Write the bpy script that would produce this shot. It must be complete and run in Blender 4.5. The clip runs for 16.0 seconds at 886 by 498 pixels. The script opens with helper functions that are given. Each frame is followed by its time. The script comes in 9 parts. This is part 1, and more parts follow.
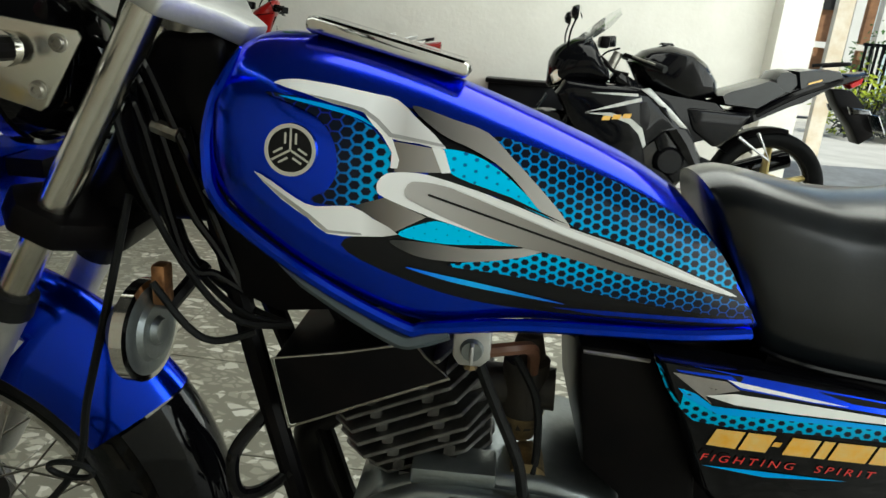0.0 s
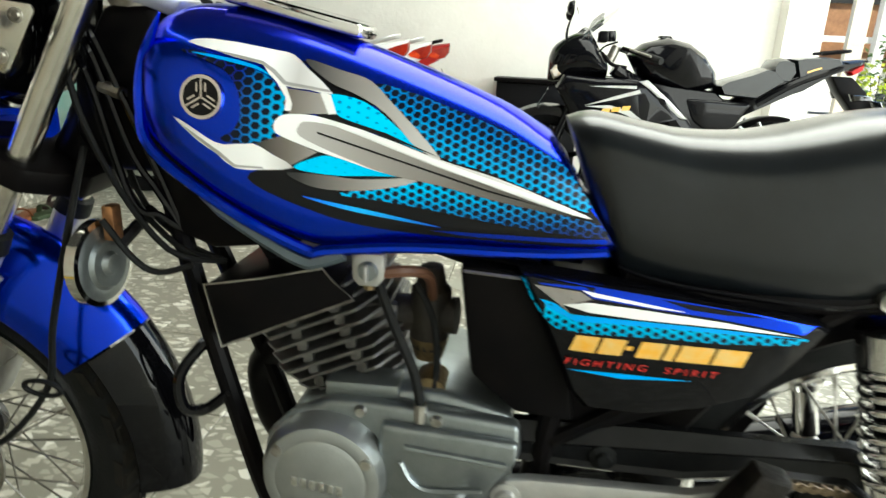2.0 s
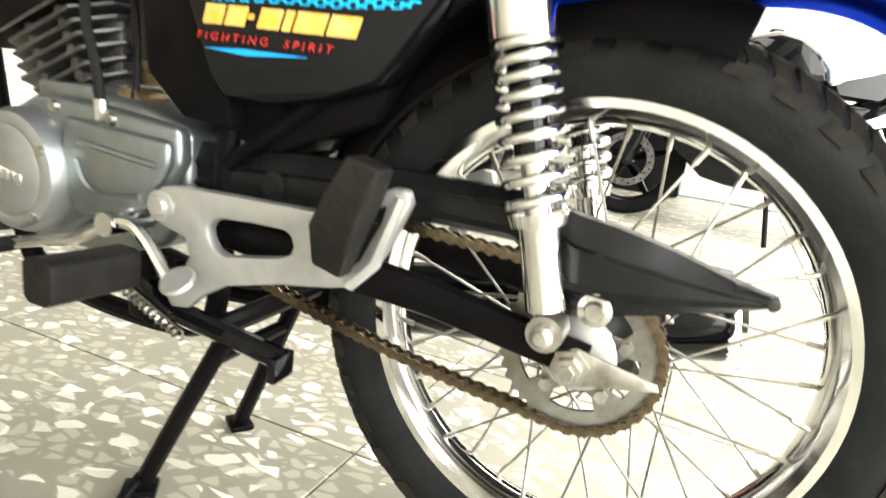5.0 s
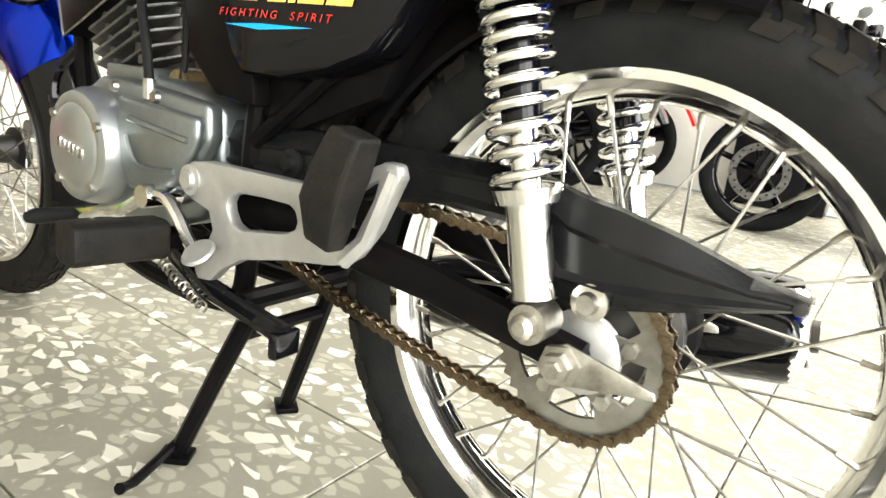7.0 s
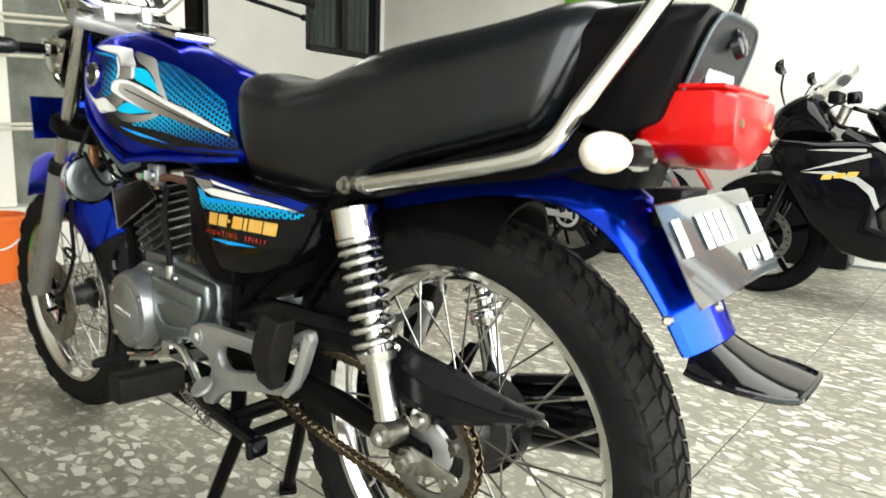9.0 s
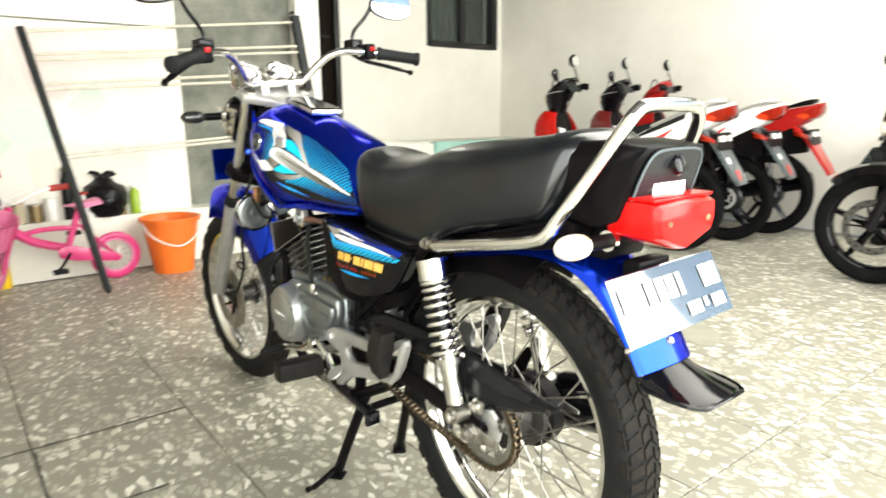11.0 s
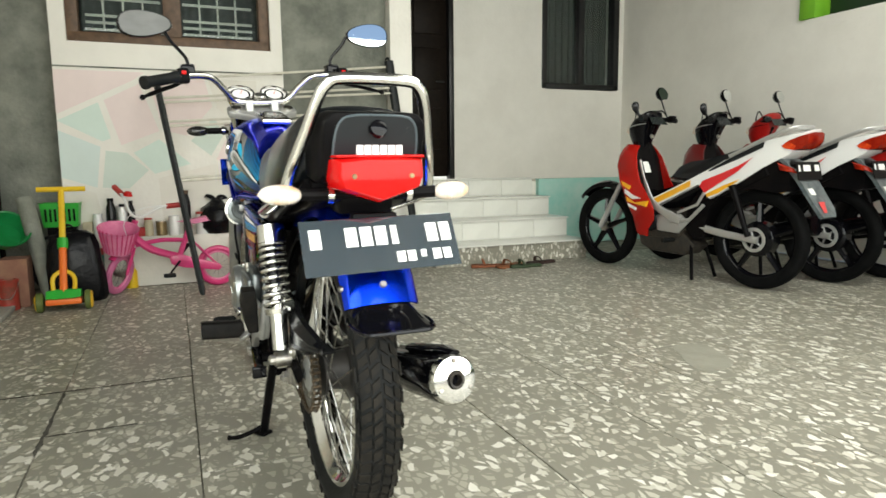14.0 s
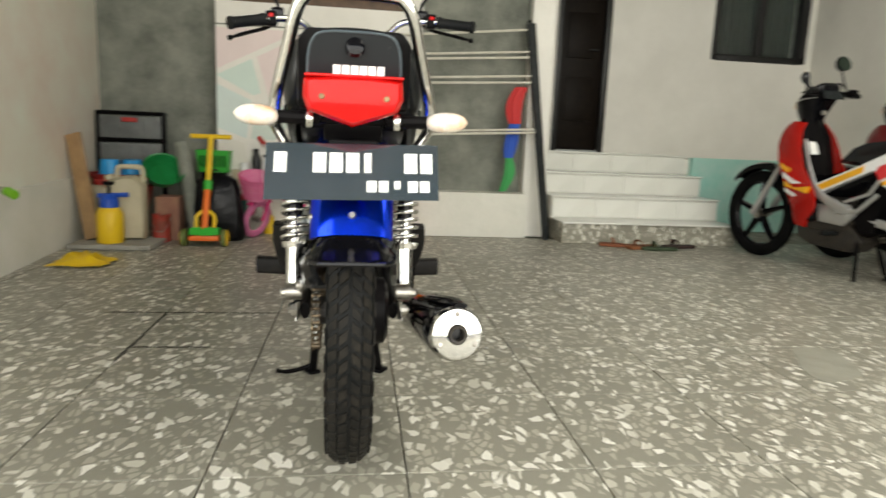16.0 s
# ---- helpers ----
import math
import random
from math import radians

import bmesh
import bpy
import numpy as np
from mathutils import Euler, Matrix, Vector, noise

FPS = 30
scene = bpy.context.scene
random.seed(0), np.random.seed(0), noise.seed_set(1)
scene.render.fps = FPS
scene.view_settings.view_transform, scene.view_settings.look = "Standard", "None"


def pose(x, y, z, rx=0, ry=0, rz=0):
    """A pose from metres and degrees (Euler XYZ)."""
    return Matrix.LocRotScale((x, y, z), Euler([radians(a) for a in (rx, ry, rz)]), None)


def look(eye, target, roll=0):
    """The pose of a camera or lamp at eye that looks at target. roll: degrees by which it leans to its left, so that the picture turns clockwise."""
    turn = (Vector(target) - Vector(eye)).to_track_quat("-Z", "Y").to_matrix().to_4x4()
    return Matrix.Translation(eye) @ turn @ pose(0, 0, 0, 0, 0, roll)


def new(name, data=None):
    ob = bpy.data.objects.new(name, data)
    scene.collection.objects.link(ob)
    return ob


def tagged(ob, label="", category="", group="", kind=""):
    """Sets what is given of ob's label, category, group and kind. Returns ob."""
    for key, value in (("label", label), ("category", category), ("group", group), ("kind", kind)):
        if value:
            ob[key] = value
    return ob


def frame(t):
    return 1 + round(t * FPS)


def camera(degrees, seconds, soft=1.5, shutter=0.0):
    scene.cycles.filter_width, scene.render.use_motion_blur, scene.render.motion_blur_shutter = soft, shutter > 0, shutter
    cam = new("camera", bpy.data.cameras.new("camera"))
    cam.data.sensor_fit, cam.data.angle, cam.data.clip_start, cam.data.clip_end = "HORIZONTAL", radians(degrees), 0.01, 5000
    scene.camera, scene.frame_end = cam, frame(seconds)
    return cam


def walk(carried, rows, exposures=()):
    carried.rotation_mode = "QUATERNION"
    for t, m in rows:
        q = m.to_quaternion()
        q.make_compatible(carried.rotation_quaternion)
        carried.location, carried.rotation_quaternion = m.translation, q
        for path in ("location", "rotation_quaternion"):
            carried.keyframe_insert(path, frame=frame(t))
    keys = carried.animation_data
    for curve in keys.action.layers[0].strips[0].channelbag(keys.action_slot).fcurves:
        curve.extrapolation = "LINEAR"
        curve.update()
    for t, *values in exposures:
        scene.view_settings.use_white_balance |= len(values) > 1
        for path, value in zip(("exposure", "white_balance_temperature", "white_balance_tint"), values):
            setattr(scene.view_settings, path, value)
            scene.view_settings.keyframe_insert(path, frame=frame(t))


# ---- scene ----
cam = camera(68.9, 16.0, 1.5, 0.4)
PATH = [
    (0, (0.639, 0.708, 0.951), (0.781, -1.193, 0.347), 4.5),
    (0.5, (0.641, 0.702, 0.94), (0.753, -1.205, 0.347), 4.3),
    (1, (0.63, 0.698, 0.929), (0.691, -1.211, 0.335), 4.2),
    (1.5, (0.606, 0.717, 0.915), (0.721, -1.196, 0.344), 2.8),
    (2, (0.476, 0.808, 0.912), (0.717, -1.088, 0.324), 2.9),
    (2.5, (0.318, 0.866, 0.909), (0.529, -1.029, 0.306), 5.7),
    (3, (0.204, 0.85, 0.856), (0.457, -1.043, 0.263), 5.7),
    (3.5, (0.077, 0.822, 0.832), (0.454, -1.043, 0.217), 5.8),
    (4, (-0.038, 0.814, 0.776), (0.573, -1.0, 0.197), 6.6),
    (4.5, (-0.086, 0.768, 0.698), (0.653, -1.001, 0.129), 6.8),
    (5, (-0.09, 0.683, 0.578), (0.638, -1.114, 0.087), 7.4),
    (5.2, (-0.094, 0.658, 0.539), (0.583, -1.164, 0.069), 7.8),
    (7.3, (-0.246, 0.592, 0.565), (0.885, -0.978, 0.056), 7.4),
    (7.5, (-0.309, 0.638, 0.592), (0.836, -0.921, 0.082), 7.3),
    (8, (-0.394, 0.686, 0.637), (0.753, -0.883, 0.166), 5.9),
    (8.5, (-0.452, 0.695, 0.686), (0.669, -0.906, 0.261), 4.6),
    (8.6, (-0.459, 0.688, 0.688), (0.684, -0.902, 0.282), 4.1),
    (8.7, (-0.478, 0.683, 0.701), (0.715, -0.883, 0.346), 3.5),
    (10.8, (-0.792, 0.839, 0.936), (0.681, -0.454, 0.539), -0.7),
    (11, (-0.843, 0.843, 0.932), (0.694, -0.365, 0.511), -0.4),
    (11.5, (-0.956, 0.816, 0.879), (0.817, 0.012, 0.421), -0.9),
    (12, (-1.048, 0.817, 0.827), (0.857, 0.334, 0.456), -0.7),
    (12.5, (-1.174, 0.724, 0.82), (0.752, 0.305, 0.484), 0.1),
    (13, (-1.243, 0.569, 0.814), (0.615, -0.128, 0.571), 0.9),
    (13.5, (-1.344, 0.414, 0.796), (0.512, -0.291, 0.553), 0.9),
    (14, (-1.38, 0.327, 0.795), (0.452, -0.431, 0.532), -0.6),
    (14.5, (-1.398, 0.277, 0.791), (0.412, -0.529, 0.524), -0.1),
    (15, (-1.402, 0.186, 0.79), (0.379, -0.685, 0.525), 0.8),
    (15.5, (-1.38, 0.09, 0.756), (0.48, -0.578, 0.45), 1.8),
    (16, (-1.38, -0.005, 0.719), (0.574, -0.268, 0.381), 2.4),
]
EXPO = [(0, -0.01, 6350, 0), (1.0, 0.02, 6450, -1), (1.5, 0.07, 6400, -1), (2.0, 0.8, 6400, 0), (2.5, 1.68, 6450, 2), (3.0, 1.75, 6450, 3), (3.5, 1.45, 6450, 4), (4.0, 1.4, 6700, 7), (4.5, 2.15, 6700, 8), (5.0, 1.8, 6700, 8), (7.5, 1.75, 6650, 8), (8.0, 0.93, 6400, 7), (8.5, 0.73, 6400, 5), (11.0, 1.4, 6700, 6), (11.5, 1.22, 6800, 7), (12.0, 0.45, 6950, 8), (12.5, 0.38, 6950, 8), (13.0, 0.64, 6700, 5), (13.5, 0.6, 6600, 4), (14.0, 0.4, 6600, 4), (15.0, 0.08, 6650, 5), (16, 0.21, 6850, 7)]
walk(cam, [(t, look(e, g, r)) for t, e, g, r in PATH], EXPO)

# ---- daylight: sky over the open street side of the carport ----
world = bpy.data.worlds.new("sky")
scene.world = world
world.use_nodes = True
wn = world.node_tree
sky = wn.nodes.new("ShaderNodeTexSky")
sky.sky_type = "NISHITA"
sky.sun_disc = False
sky.sun_elevation, sky.sun_rotation = radians(61.6), radians(-22.6)
sky.air_density, sky.dust_density = 1.0, 2.0
wn.links.new(sky.outputs["Color"], wn.nodes["Background"].inputs["Color"])
wn.nodes["Background"].inputs["Strength"].default_value = 0.15
sun_data = bpy.data.lights.new("sun", "SUN")
sun_data.energy, sun_data.angle, sun_data.color = 5.0, radians(0.6), (1.0, 0.95, 0.88)
sun = new("sun", sun_data)
sun.matrix_basis = look((-4.5, 0, 12), (-2, -6, 0))


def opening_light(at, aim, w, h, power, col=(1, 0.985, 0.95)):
    """An area lamp: sky light at the open street side, added fill elsewhere."""
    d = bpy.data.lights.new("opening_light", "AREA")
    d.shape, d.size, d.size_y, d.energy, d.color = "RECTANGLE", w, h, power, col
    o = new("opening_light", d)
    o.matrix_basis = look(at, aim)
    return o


opening_light((-2.95, -1.35, 1.6), (1.0, -1.35, 1.3), 5.8, 2.5, 186)
# added fill for the motorcycle's left flank; no opening is known here
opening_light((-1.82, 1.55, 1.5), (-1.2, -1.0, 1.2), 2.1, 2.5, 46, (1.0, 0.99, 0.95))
# added overhead fill just under the closed ceiling
opening_light((-0.3, -2.3, 2.96), (-0.3, -2.3, 0), 2.6, 2.6, 62)

# ---- small modelling helpers ----
class G:
    """Collects vertices and faces."""
    def __init__(self):
        self.v, self.f = [], []

    def add(self, verts, faces):
        o = len(self.v)
        self.v += [tuple(p) for p in verts]
        self.f += [tuple(i + o for i in f) for f in faces]
        return self

    def loft(self, loops, caps=True, closed=True):
        n, verts, faces = len(loops[0]), [], []
        for l in loops:
            verts += [tuple(p) for p in l]
        for k in range(len(loops) - 1):
            for i in range(n if closed else n - 1):
                j = (i + 1) % n
                faces.append((k * n + i, k * n + j, (k + 1) * n + j, (k + 1) * n + i))
        if caps:
            faces.append(tuple(range(n)))
            faces.append(tuple(range((len(loops) - 1) * n, len(loops) * n))[::-1])
        return self.add(verts, faces)

    def box(self, c, s, m=None):
        x, y, z = s[0] / 2, s[1] / 2, s[2] / 2
        p = [Vector((a * x, b * y, d * z)) for a in (-1, 1) for b in (-1, 1) for d in (-1, 1)]
        if m is not None:
            p = [m @ q for q in p]
        p = [q + Vector(c) for q in p]
        return self.add(p, [(0, 1, 3, 2), (4, 6, 7, 5), (0, 4, 5, 1), (2, 3, 7, 6), (0, 2, 6, 4), (1, 5, 7, 3)])

    def tube(self, pts, r, n=8, caps=True, closed=False, flat=1.0, up=None):
        """A swept tube; r may be a list. flat scales the section across up."""
        pts = [Vector(p) for p in pts]
        k = len(pts)
        rs = list(r) if hasattr(r, "__len__") else [r] * k
        tang = []
        for i in range(k):
            a = pts[i - 1] if (i or closed) else pts[0]
            b = pts[(i + 1) % k] if (i < k - 1 or closed) else pts[-1]
            tang.append((b - a).normalized())
        u = Vector(up) if up else tang[0].orthogonal()
        loops = []
        for i in range(k):
            u = (u - tang[i] * u.dot(tang[i])).normalized()
            w = tang[i].cross(u)
            loops.append([pts[i] + (u * math.cos(6.28318 * j / n) + w * math.sin(6.28318 * j / n) * flat) * rs[i] for j in range(n)])
        if closed:
            loops.append(loops[0])
        return self.loft(loops, caps and not closed)

    def lathe(self, prof, m=None, n=24, full=True, a0=0.0, a1=6.28318530718):
        """Turns (radius, height) pairs about the local z axis."""
        m = m or Matrix.Identity(4)
        loops = []
        steps = n if full else n + 1
        for i in range(steps):
            a = a0 + (a1 - a0) * i / n
            loops.append([m @ Vector((r * math.cos(a), r * math.sin(a), h)) for r, h in prof])
        if full:
            loops.append(loops[0])
        return self.loft(loops, False, False)

    def prism(self, poly, d0, d1, plane="xz"):
        """A flat outline pushed through from d0 to d1 across its plane."""
        def p(a, b, d):
            return {"xz": (a, d, b), "xy": (a, b, d), "yz": (d, a, b)}[plane]
        return self.loft([[p(a, b, d0) for a, b in poly], [p(a, b, d1) for a, b in poly]])


def axis(o, d):
    """A matrix whose z axis runs along d, at o."""
    d = Vector(d).normalized()
    return Matrix.Translation(o) @ d.to_track_quat("Z", "Y").to_matrix().to_4x4()


def curve(pts, n=6, closed=False):
    """Catmull-Rom through the points."""
    pts = [Vector(p) for p in pts]
    k, out = len(pts), []
    for i in range(k if closed else k - 1):
        p0 = pts[i - 1] if (i or closed) else pts[0]
        p1, p2 = pts[i], pts[(i + 1) % k]
        p3 = pts[(i + 2) % k] if (i + 2 < k or closed) else pts[-1]
        for j in range(n):
            t = j / n
            out.append(0.5 * (2 * p1 + (p2 - p0) * t + (2 * p0 - 5 * p1 + 4 * p2 - p3) * t * t + (3 * p1 - p0 - 3 * p2 + p3) * t ** 3))
    if not closed:
        out.append(pts[-1])
    return out


def finish(g, name, smooth=35, bevel=0.0, segs=2):
    me = bpy.data.meshes.new(name)
    me.from_pydata(g.v, [], g.f)
    bm = bmesh.new()
    bm.from_mesh(me)
    bmesh.ops.remove_doubles(bm, verts=bm.verts, dist=1e-5)
    bmesh.ops.recalc_face_normals(bm, faces=bm.faces)
    if bevel:
        es = [e for e in bm.edges if e.is_manifold and e.calc_face_angle(0) > 0.5]
        bmesh.ops.bevel(bm, geom=es, offset=bevel, segments=segs, affect="EDGES", profile=0.5, clamp_overlap=True)
    bm.to_mesh(me)
    bm.free()
    if smooth:
        me.shade_smooth()
        me.set_sharp_from_angle(angle=radians(smooth))
    return me


def part(name, g, material, parent, label="", smooth=35, bevel=0.0, m=None, segs=2):
    """One mesh object under a thing or a part."""
    me = g if isinstance(g, bpy.types.Mesh) else finish(g, name, smooth, bevel, segs)
    if material and not me.materials:
        me.materials.append(material)
    ob = new(name, me)
    ob.parent = parent
    if m is not None:
        ob.matrix_basis = m
    if label:
        tagged(ob, label)
    return ob


def thing(name, label, category, g=None, material=None, at=None, group="", kind="", smooth=35, bevel=0.0, segs=2):
    """A top-level thing: one mesh, or an Empty for its parts."""
    me = None
    if g is not None:
        me = g if isinstance(g, bpy.types.Mesh) else finish(g, name, smooth, bevel, segs)
        if material:
            me.materials.append(material)
    ob = new(name, me)
    if at is not None:
        ob.matrix_basis = at
    return tagged(ob, label, category, group, kind)


# ---- materials ----
def material(name, col, rough=0.5, metal=0.0, coat=0.0, col2=None, nscale=8.0, bump=0.0, bscale=60.0, spec=0.5, mixw=(0.35, 0.65), rvar=0.1, trans=0.0, alpha=1.0, ior=1.45, space="Object", emit=0.0, coat_ior=1.5):
    mt = bpy.data.materials.new(name)
    mt.use_nodes = True
    nt = mt.node_tree
    b = nt.nodes["Principled BSDF"]
    col = (*col, 1)
    b.inputs["Base Color"].default_value = col
    b.inputs["Roughness"].default_value = rough
    b.inputs["Metallic"].default_value = metal
    b.inputs["Coat Weight"].default_value = coat
    b.inputs["Coat Roughness"].default_value = 0.04
    b.inputs["Specular IOR Level"].default_value = spec
    b.inputs["Coat IOR"].default_value = coat_ior
    b.inputs["Transmission Weight"].default_value = trans
    b.inputs["IOR"].default_value = ior
    b.inputs["Alpha"].default_value = alpha
    if emit:
        b.inputs["Emission Color"].default_value = col
        b.inputs["Emission Strength"].default_value = emit
    tc = nt.nodes.new("ShaderNodeTexCoord")
    if col2 is not None or rvar:
        nz = nt.nodes.new("ShaderNodeTexNoise")
        nz.inputs["Scale"].default_value = nscale
        nz.inputs["Detail"].default_value = 6
        nz.inputs["Roughness"].default_value = 0.65
        nt.links.new(tc.outputs[space], nz.inputs["Vector"])
        ramp = nt.nodes.new("ShaderNodeMapRange")
        ramp.inputs["From Min"].default_value, ramp.inputs["From Max"].default_value = mixw
        nt.links.new(nz.outputs["Fac"], ramp.inputs["Value"])
        if col2 is not None:
            mx = nt.nodes.new("ShaderNodeMix")
            mx.data_type = "RGBA"
            mx.inputs["A"].default_value, mx.inputs["B"].default_value = col, (*col2, 1)
            nt.links.new(ramp.outputs["Result"], mx.inputs["Factor"])
            nt.links.new(mx.outputs["Result"], b.inputs["Base Color"])
        r2 = nt.nodes.new("ShaderNodeMapRange")
        r2.inputs["To Min"].default_value, r2.inputs["To Max"].default_value = max(0.02, rough - rvar * rough), min(1, rough + rvar * rough * 2)
        nt.links.new(nz.outputs["Fac"], r2.inputs["Value"])
        nt.links.new(r2.outputs["Result"], b.inputs["Roughness"])
    if bump:
        n2 = nt.nodes.new("ShaderNodeTexNoise")
        n2.inputs["Scale"].default_value, n2.inputs["Detail"].default_value = bscale, 4
        nt.links.new(tc.outputs[space], n2.inputs["Vector"])
        bp = nt.nodes.new("ShaderNodeBump")
        bp.inputs["Strength"].default_value, bp.inputs["Distance"].default_value = bump, 0.01
        nt.links.new(n2.outputs["Fac"], bp.inputs["Height"])
        nt.links.new(bp.outputs["Normal"], b.inputs["Normal"])
    return mt


# ---- the carport: floor, walls, steps ----
plaster = material("white_plaster", (0.78, 0.76, 0.70), 0.75, col2=(0.70, 0.68, 0.62), nscale=1.6, bump=0.25, bscale=35)
plaster_low = material("worn_white_plaster", (0.74, 0.72, 0.65), 0.7, col2=(0.62, 0.62, 0.54), nscale=2.2, bump=0.4, bscale=22)
cement = material("grey_cement", (0.23, 0.238, 0.20), 0.85, col2=(0.12, 0.128, 0.108), nscale=4.5, bump=0.6, bscale=45)
roof_grey = material("dark_grey_roof_lining", (0.10, 0.10, 0.10), 0.8, col2=(0.075, 0.075, 0.075), nscale=4)
plaster_stain = material("stained_white_plaster", (0.70, 0.71, 0.60), 0.75, col2=(0.66, 0.55, 0.46), nscale=1.3, bump=0.25, bscale=35)
teal = material("turquoise_paint", (0.26, 0.55, 0.47), 0.6, col2=(0.42, 0.60, 0.53), nscale=4)
dark_wood = material("dark_brown_wood", (0.006, 0.004, 0.003), 0.45, spec=0.12, col2=(0.012, 0.008, 0.005), nscale=20)
brown_wood = material("brown_window_wood", (0.13, 0.075, 0.04), 0.5, col2=(0.07, 0.04, 0.022), nscale=18, bump=0.2)
black_frame = material("black_frame_paint", (0.008, 0.008, 0.008), 0.35)
lime = material("lime_green_paint", (0.17, 0.42, 0.02), 0.5, col2=(0.14, 0.36, 0.02))
white_tile = material("white_glazed_tile", (0.76, 0.76, 0.70), 0.18, col2=(0.68, 0.68, 0.62), nscale=3)
grout = material("grey_grout", (0.33, 0.32, 0.27), 0.9, col2=(0.17, 0.165, 0.135), nscale=9)
asphalt = material("street_concrete", (0.46, 0.45, 0.41), 0.9, col2=(0.36, 0.35, 0.32), nscale=1.5, bump=0.4)
glass_dark = material("window_glass", (0.80, 0.88, 0.85), 0.04, trans=1.0, rvar=0)
room_dark = material("dark_room", (0.02, 0.02, 0.02), 0.9)
curtain = material("grey_curtain", (0.075, 0.09, 0.085), 0.9, col2=(0.045, 0.055, 0.052), nscale=12)


def terrazzo():
    """Grey-green cement set with white angular stone chips of two sizes."""
    mt = bpy.data.materials.new("terrazzo")
    mt.use_nodes = True
    nt = mt.node_tree
    L, N = nt.links.new, nt.nodes.new
    b = nt.nodes["Principled BSDF"]
    geo = N("ShaderNodeNewGeometry")
    info = N("ShaderNodeObjectInfo")
    sep = N("ShaderNodeMath")
    sep.operation = "MULTIPLY"
    sep.inputs[1].default_value = 40
    L(info.outputs["Random"], sep.inputs[0])
    off = N("ShaderNodeCombineXYZ")
    L(sep.outputs[0], off.inputs["Z"])
    pos = N("ShaderNodeVectorMath")
    L(geo.outputs["Position"], pos.inputs[0])
    L(off.outputs[0], pos.inputs[1])
    warp = N("ShaderNodeTexNoise")
    warp.inputs["Scale"].default_value, warp.inputs["Detail"].default_value = 9, 2
    L(pos.outputs[0], warp.inputs["Vector"])
    wv = N("ShaderNodeVectorMath")
    wv.operation = "MULTIPLY_ADD"
    wv.inputs[1].default_value = (0.05, 0.05, 0.0)
    L(warp.outputs["Color"], wv.inputs[0])
    L(pos.outputs[0], wv.inputs[2])

    def chips(rot, stretch, scale, keep, gap, edge):
        mp = N("ShaderNodeMapping")
        mp.inputs["Rotation"].default_value = (0, 0, rot)
        mp.inputs["Scale"].default_value = (1, stretch, 1)
        L(wv.outputs[0], mp.inputs["Vector"])
        d = N("ShaderNodeTexVoronoi")
        d.feature = "DISTANCE_TO_EDGE"
        c = N("ShaderNodeTexVoronoi")
        for v in (d, c):
            v.voronoi_dimensions = "3D"
            v.inputs["Scale"].default_value = scale
            L(mp.outputs[0], v.inputs["Vector"])
        inside = N("ShaderNodeMapRange")
        inside.inputs["From Min"].default_value, inside.inputs["From Max"].default_value = gap, gap + edge
        L(d.outputs["Distance"], inside.inputs["Value"])
        rs = N("ShaderNodeSeparateColor")
        L(c.outputs["Color"], rs.inputs[0])
        pick = N("ShaderNodeMath")
        pick.operation = "LESS_THAN"
        pick.inputs[1].default_value = keep
        L(rs.outputs[0], pick.inputs[0])
        both = N("ShaderNodeMath")
        both.operation = "MULTIPLY"
        L(inside.outputs[0], both.inputs[0])
        L(pick.outputs[0], both.inputs[1])
        return both.outputs[0], rs.outputs[1]

    a, tone = chips(0.5, 1.6, 21.5, 0.27, 0.14, 0.03)
    a2, _ = chips(2.1, 1.6, 23, 0.25, 0.14, 0.03)
    small, _ = chips(1.1, 1.5, 30, 0.6, 0.10, 0.05)
    mx = N("ShaderNodeMath")
    mx.operation = "MAXIMUM"
    L(a, mx.inputs[0])
    L(a2, mx.inputs[1])
    n1 = N("ShaderNodeTexNoise")
    n1.inputs["Scale"].default_value, n1.inputs["Detail"].default_value = 1.3, 8
    L(geo.outputs["Position"], n1.inputs["Vector"])
    n2 = N("ShaderNodeTexNoise")
    n2.inputs["Scale"].default_value, n2.inputs["Detail"].default_value = 90, 4
    L(geo.outputs["Position"], n2.inputs["Vector"])

    def mix(fac, c1, c2):
        m = N("ShaderNodeMix")
        m.data_type = "RGBA"
        for k, v in (("Factor", fac), ("A", c1), ("B", c2)):
            if hasattr(v, "is_linked"):
                L(v, m.inputs[k])
            else:
                m.inputs[k].default_value = v
        return m.outputs["Result"]

    base = mix(n1.outputs["Fac"], (0.15, 0.142, 0.108, 1), (0.29, 0.275, 0.215, 1))
    base = mix(n2.outputs["Fac"], base, (0.25, 0.24, 0.195, 1))
    sm = N("ShaderNodeMath")
    sm.operation = "MULTIPLY"
    sm.inputs[1].default_value = 0.42
    L(small, sm.inputs[0])
    base = mix(sm.outputs[0], base, (0.52, 0.49, 0.40, 1))
    chip = mix(tone, (0.72, 0.70, 0.62, 1), (0.46, 0.44, 0.36, 1))
    L(mix(mx.outputs[0], base, chip), b.inputs["Base Color"])
    rr = N("ShaderNodeMapRange")
    rr.inputs["To Min"].default_value, rr.inputs["To Max"].default_value = 0.28, 0.52
    L(n1.outputs["Fac"], rr.inputs["Value"])
    L(rr.outputs[0], b.inputs["Roughness"])
    return mt


terrazzo_mat = terrazzo()


def wall(name, boxes, mat, label, category="wall"):
    g = G()
    for c, s in boxes:
        g.box(c, s)
    return thing(name, label, category, g, mat, kind="structure", smooth=0)


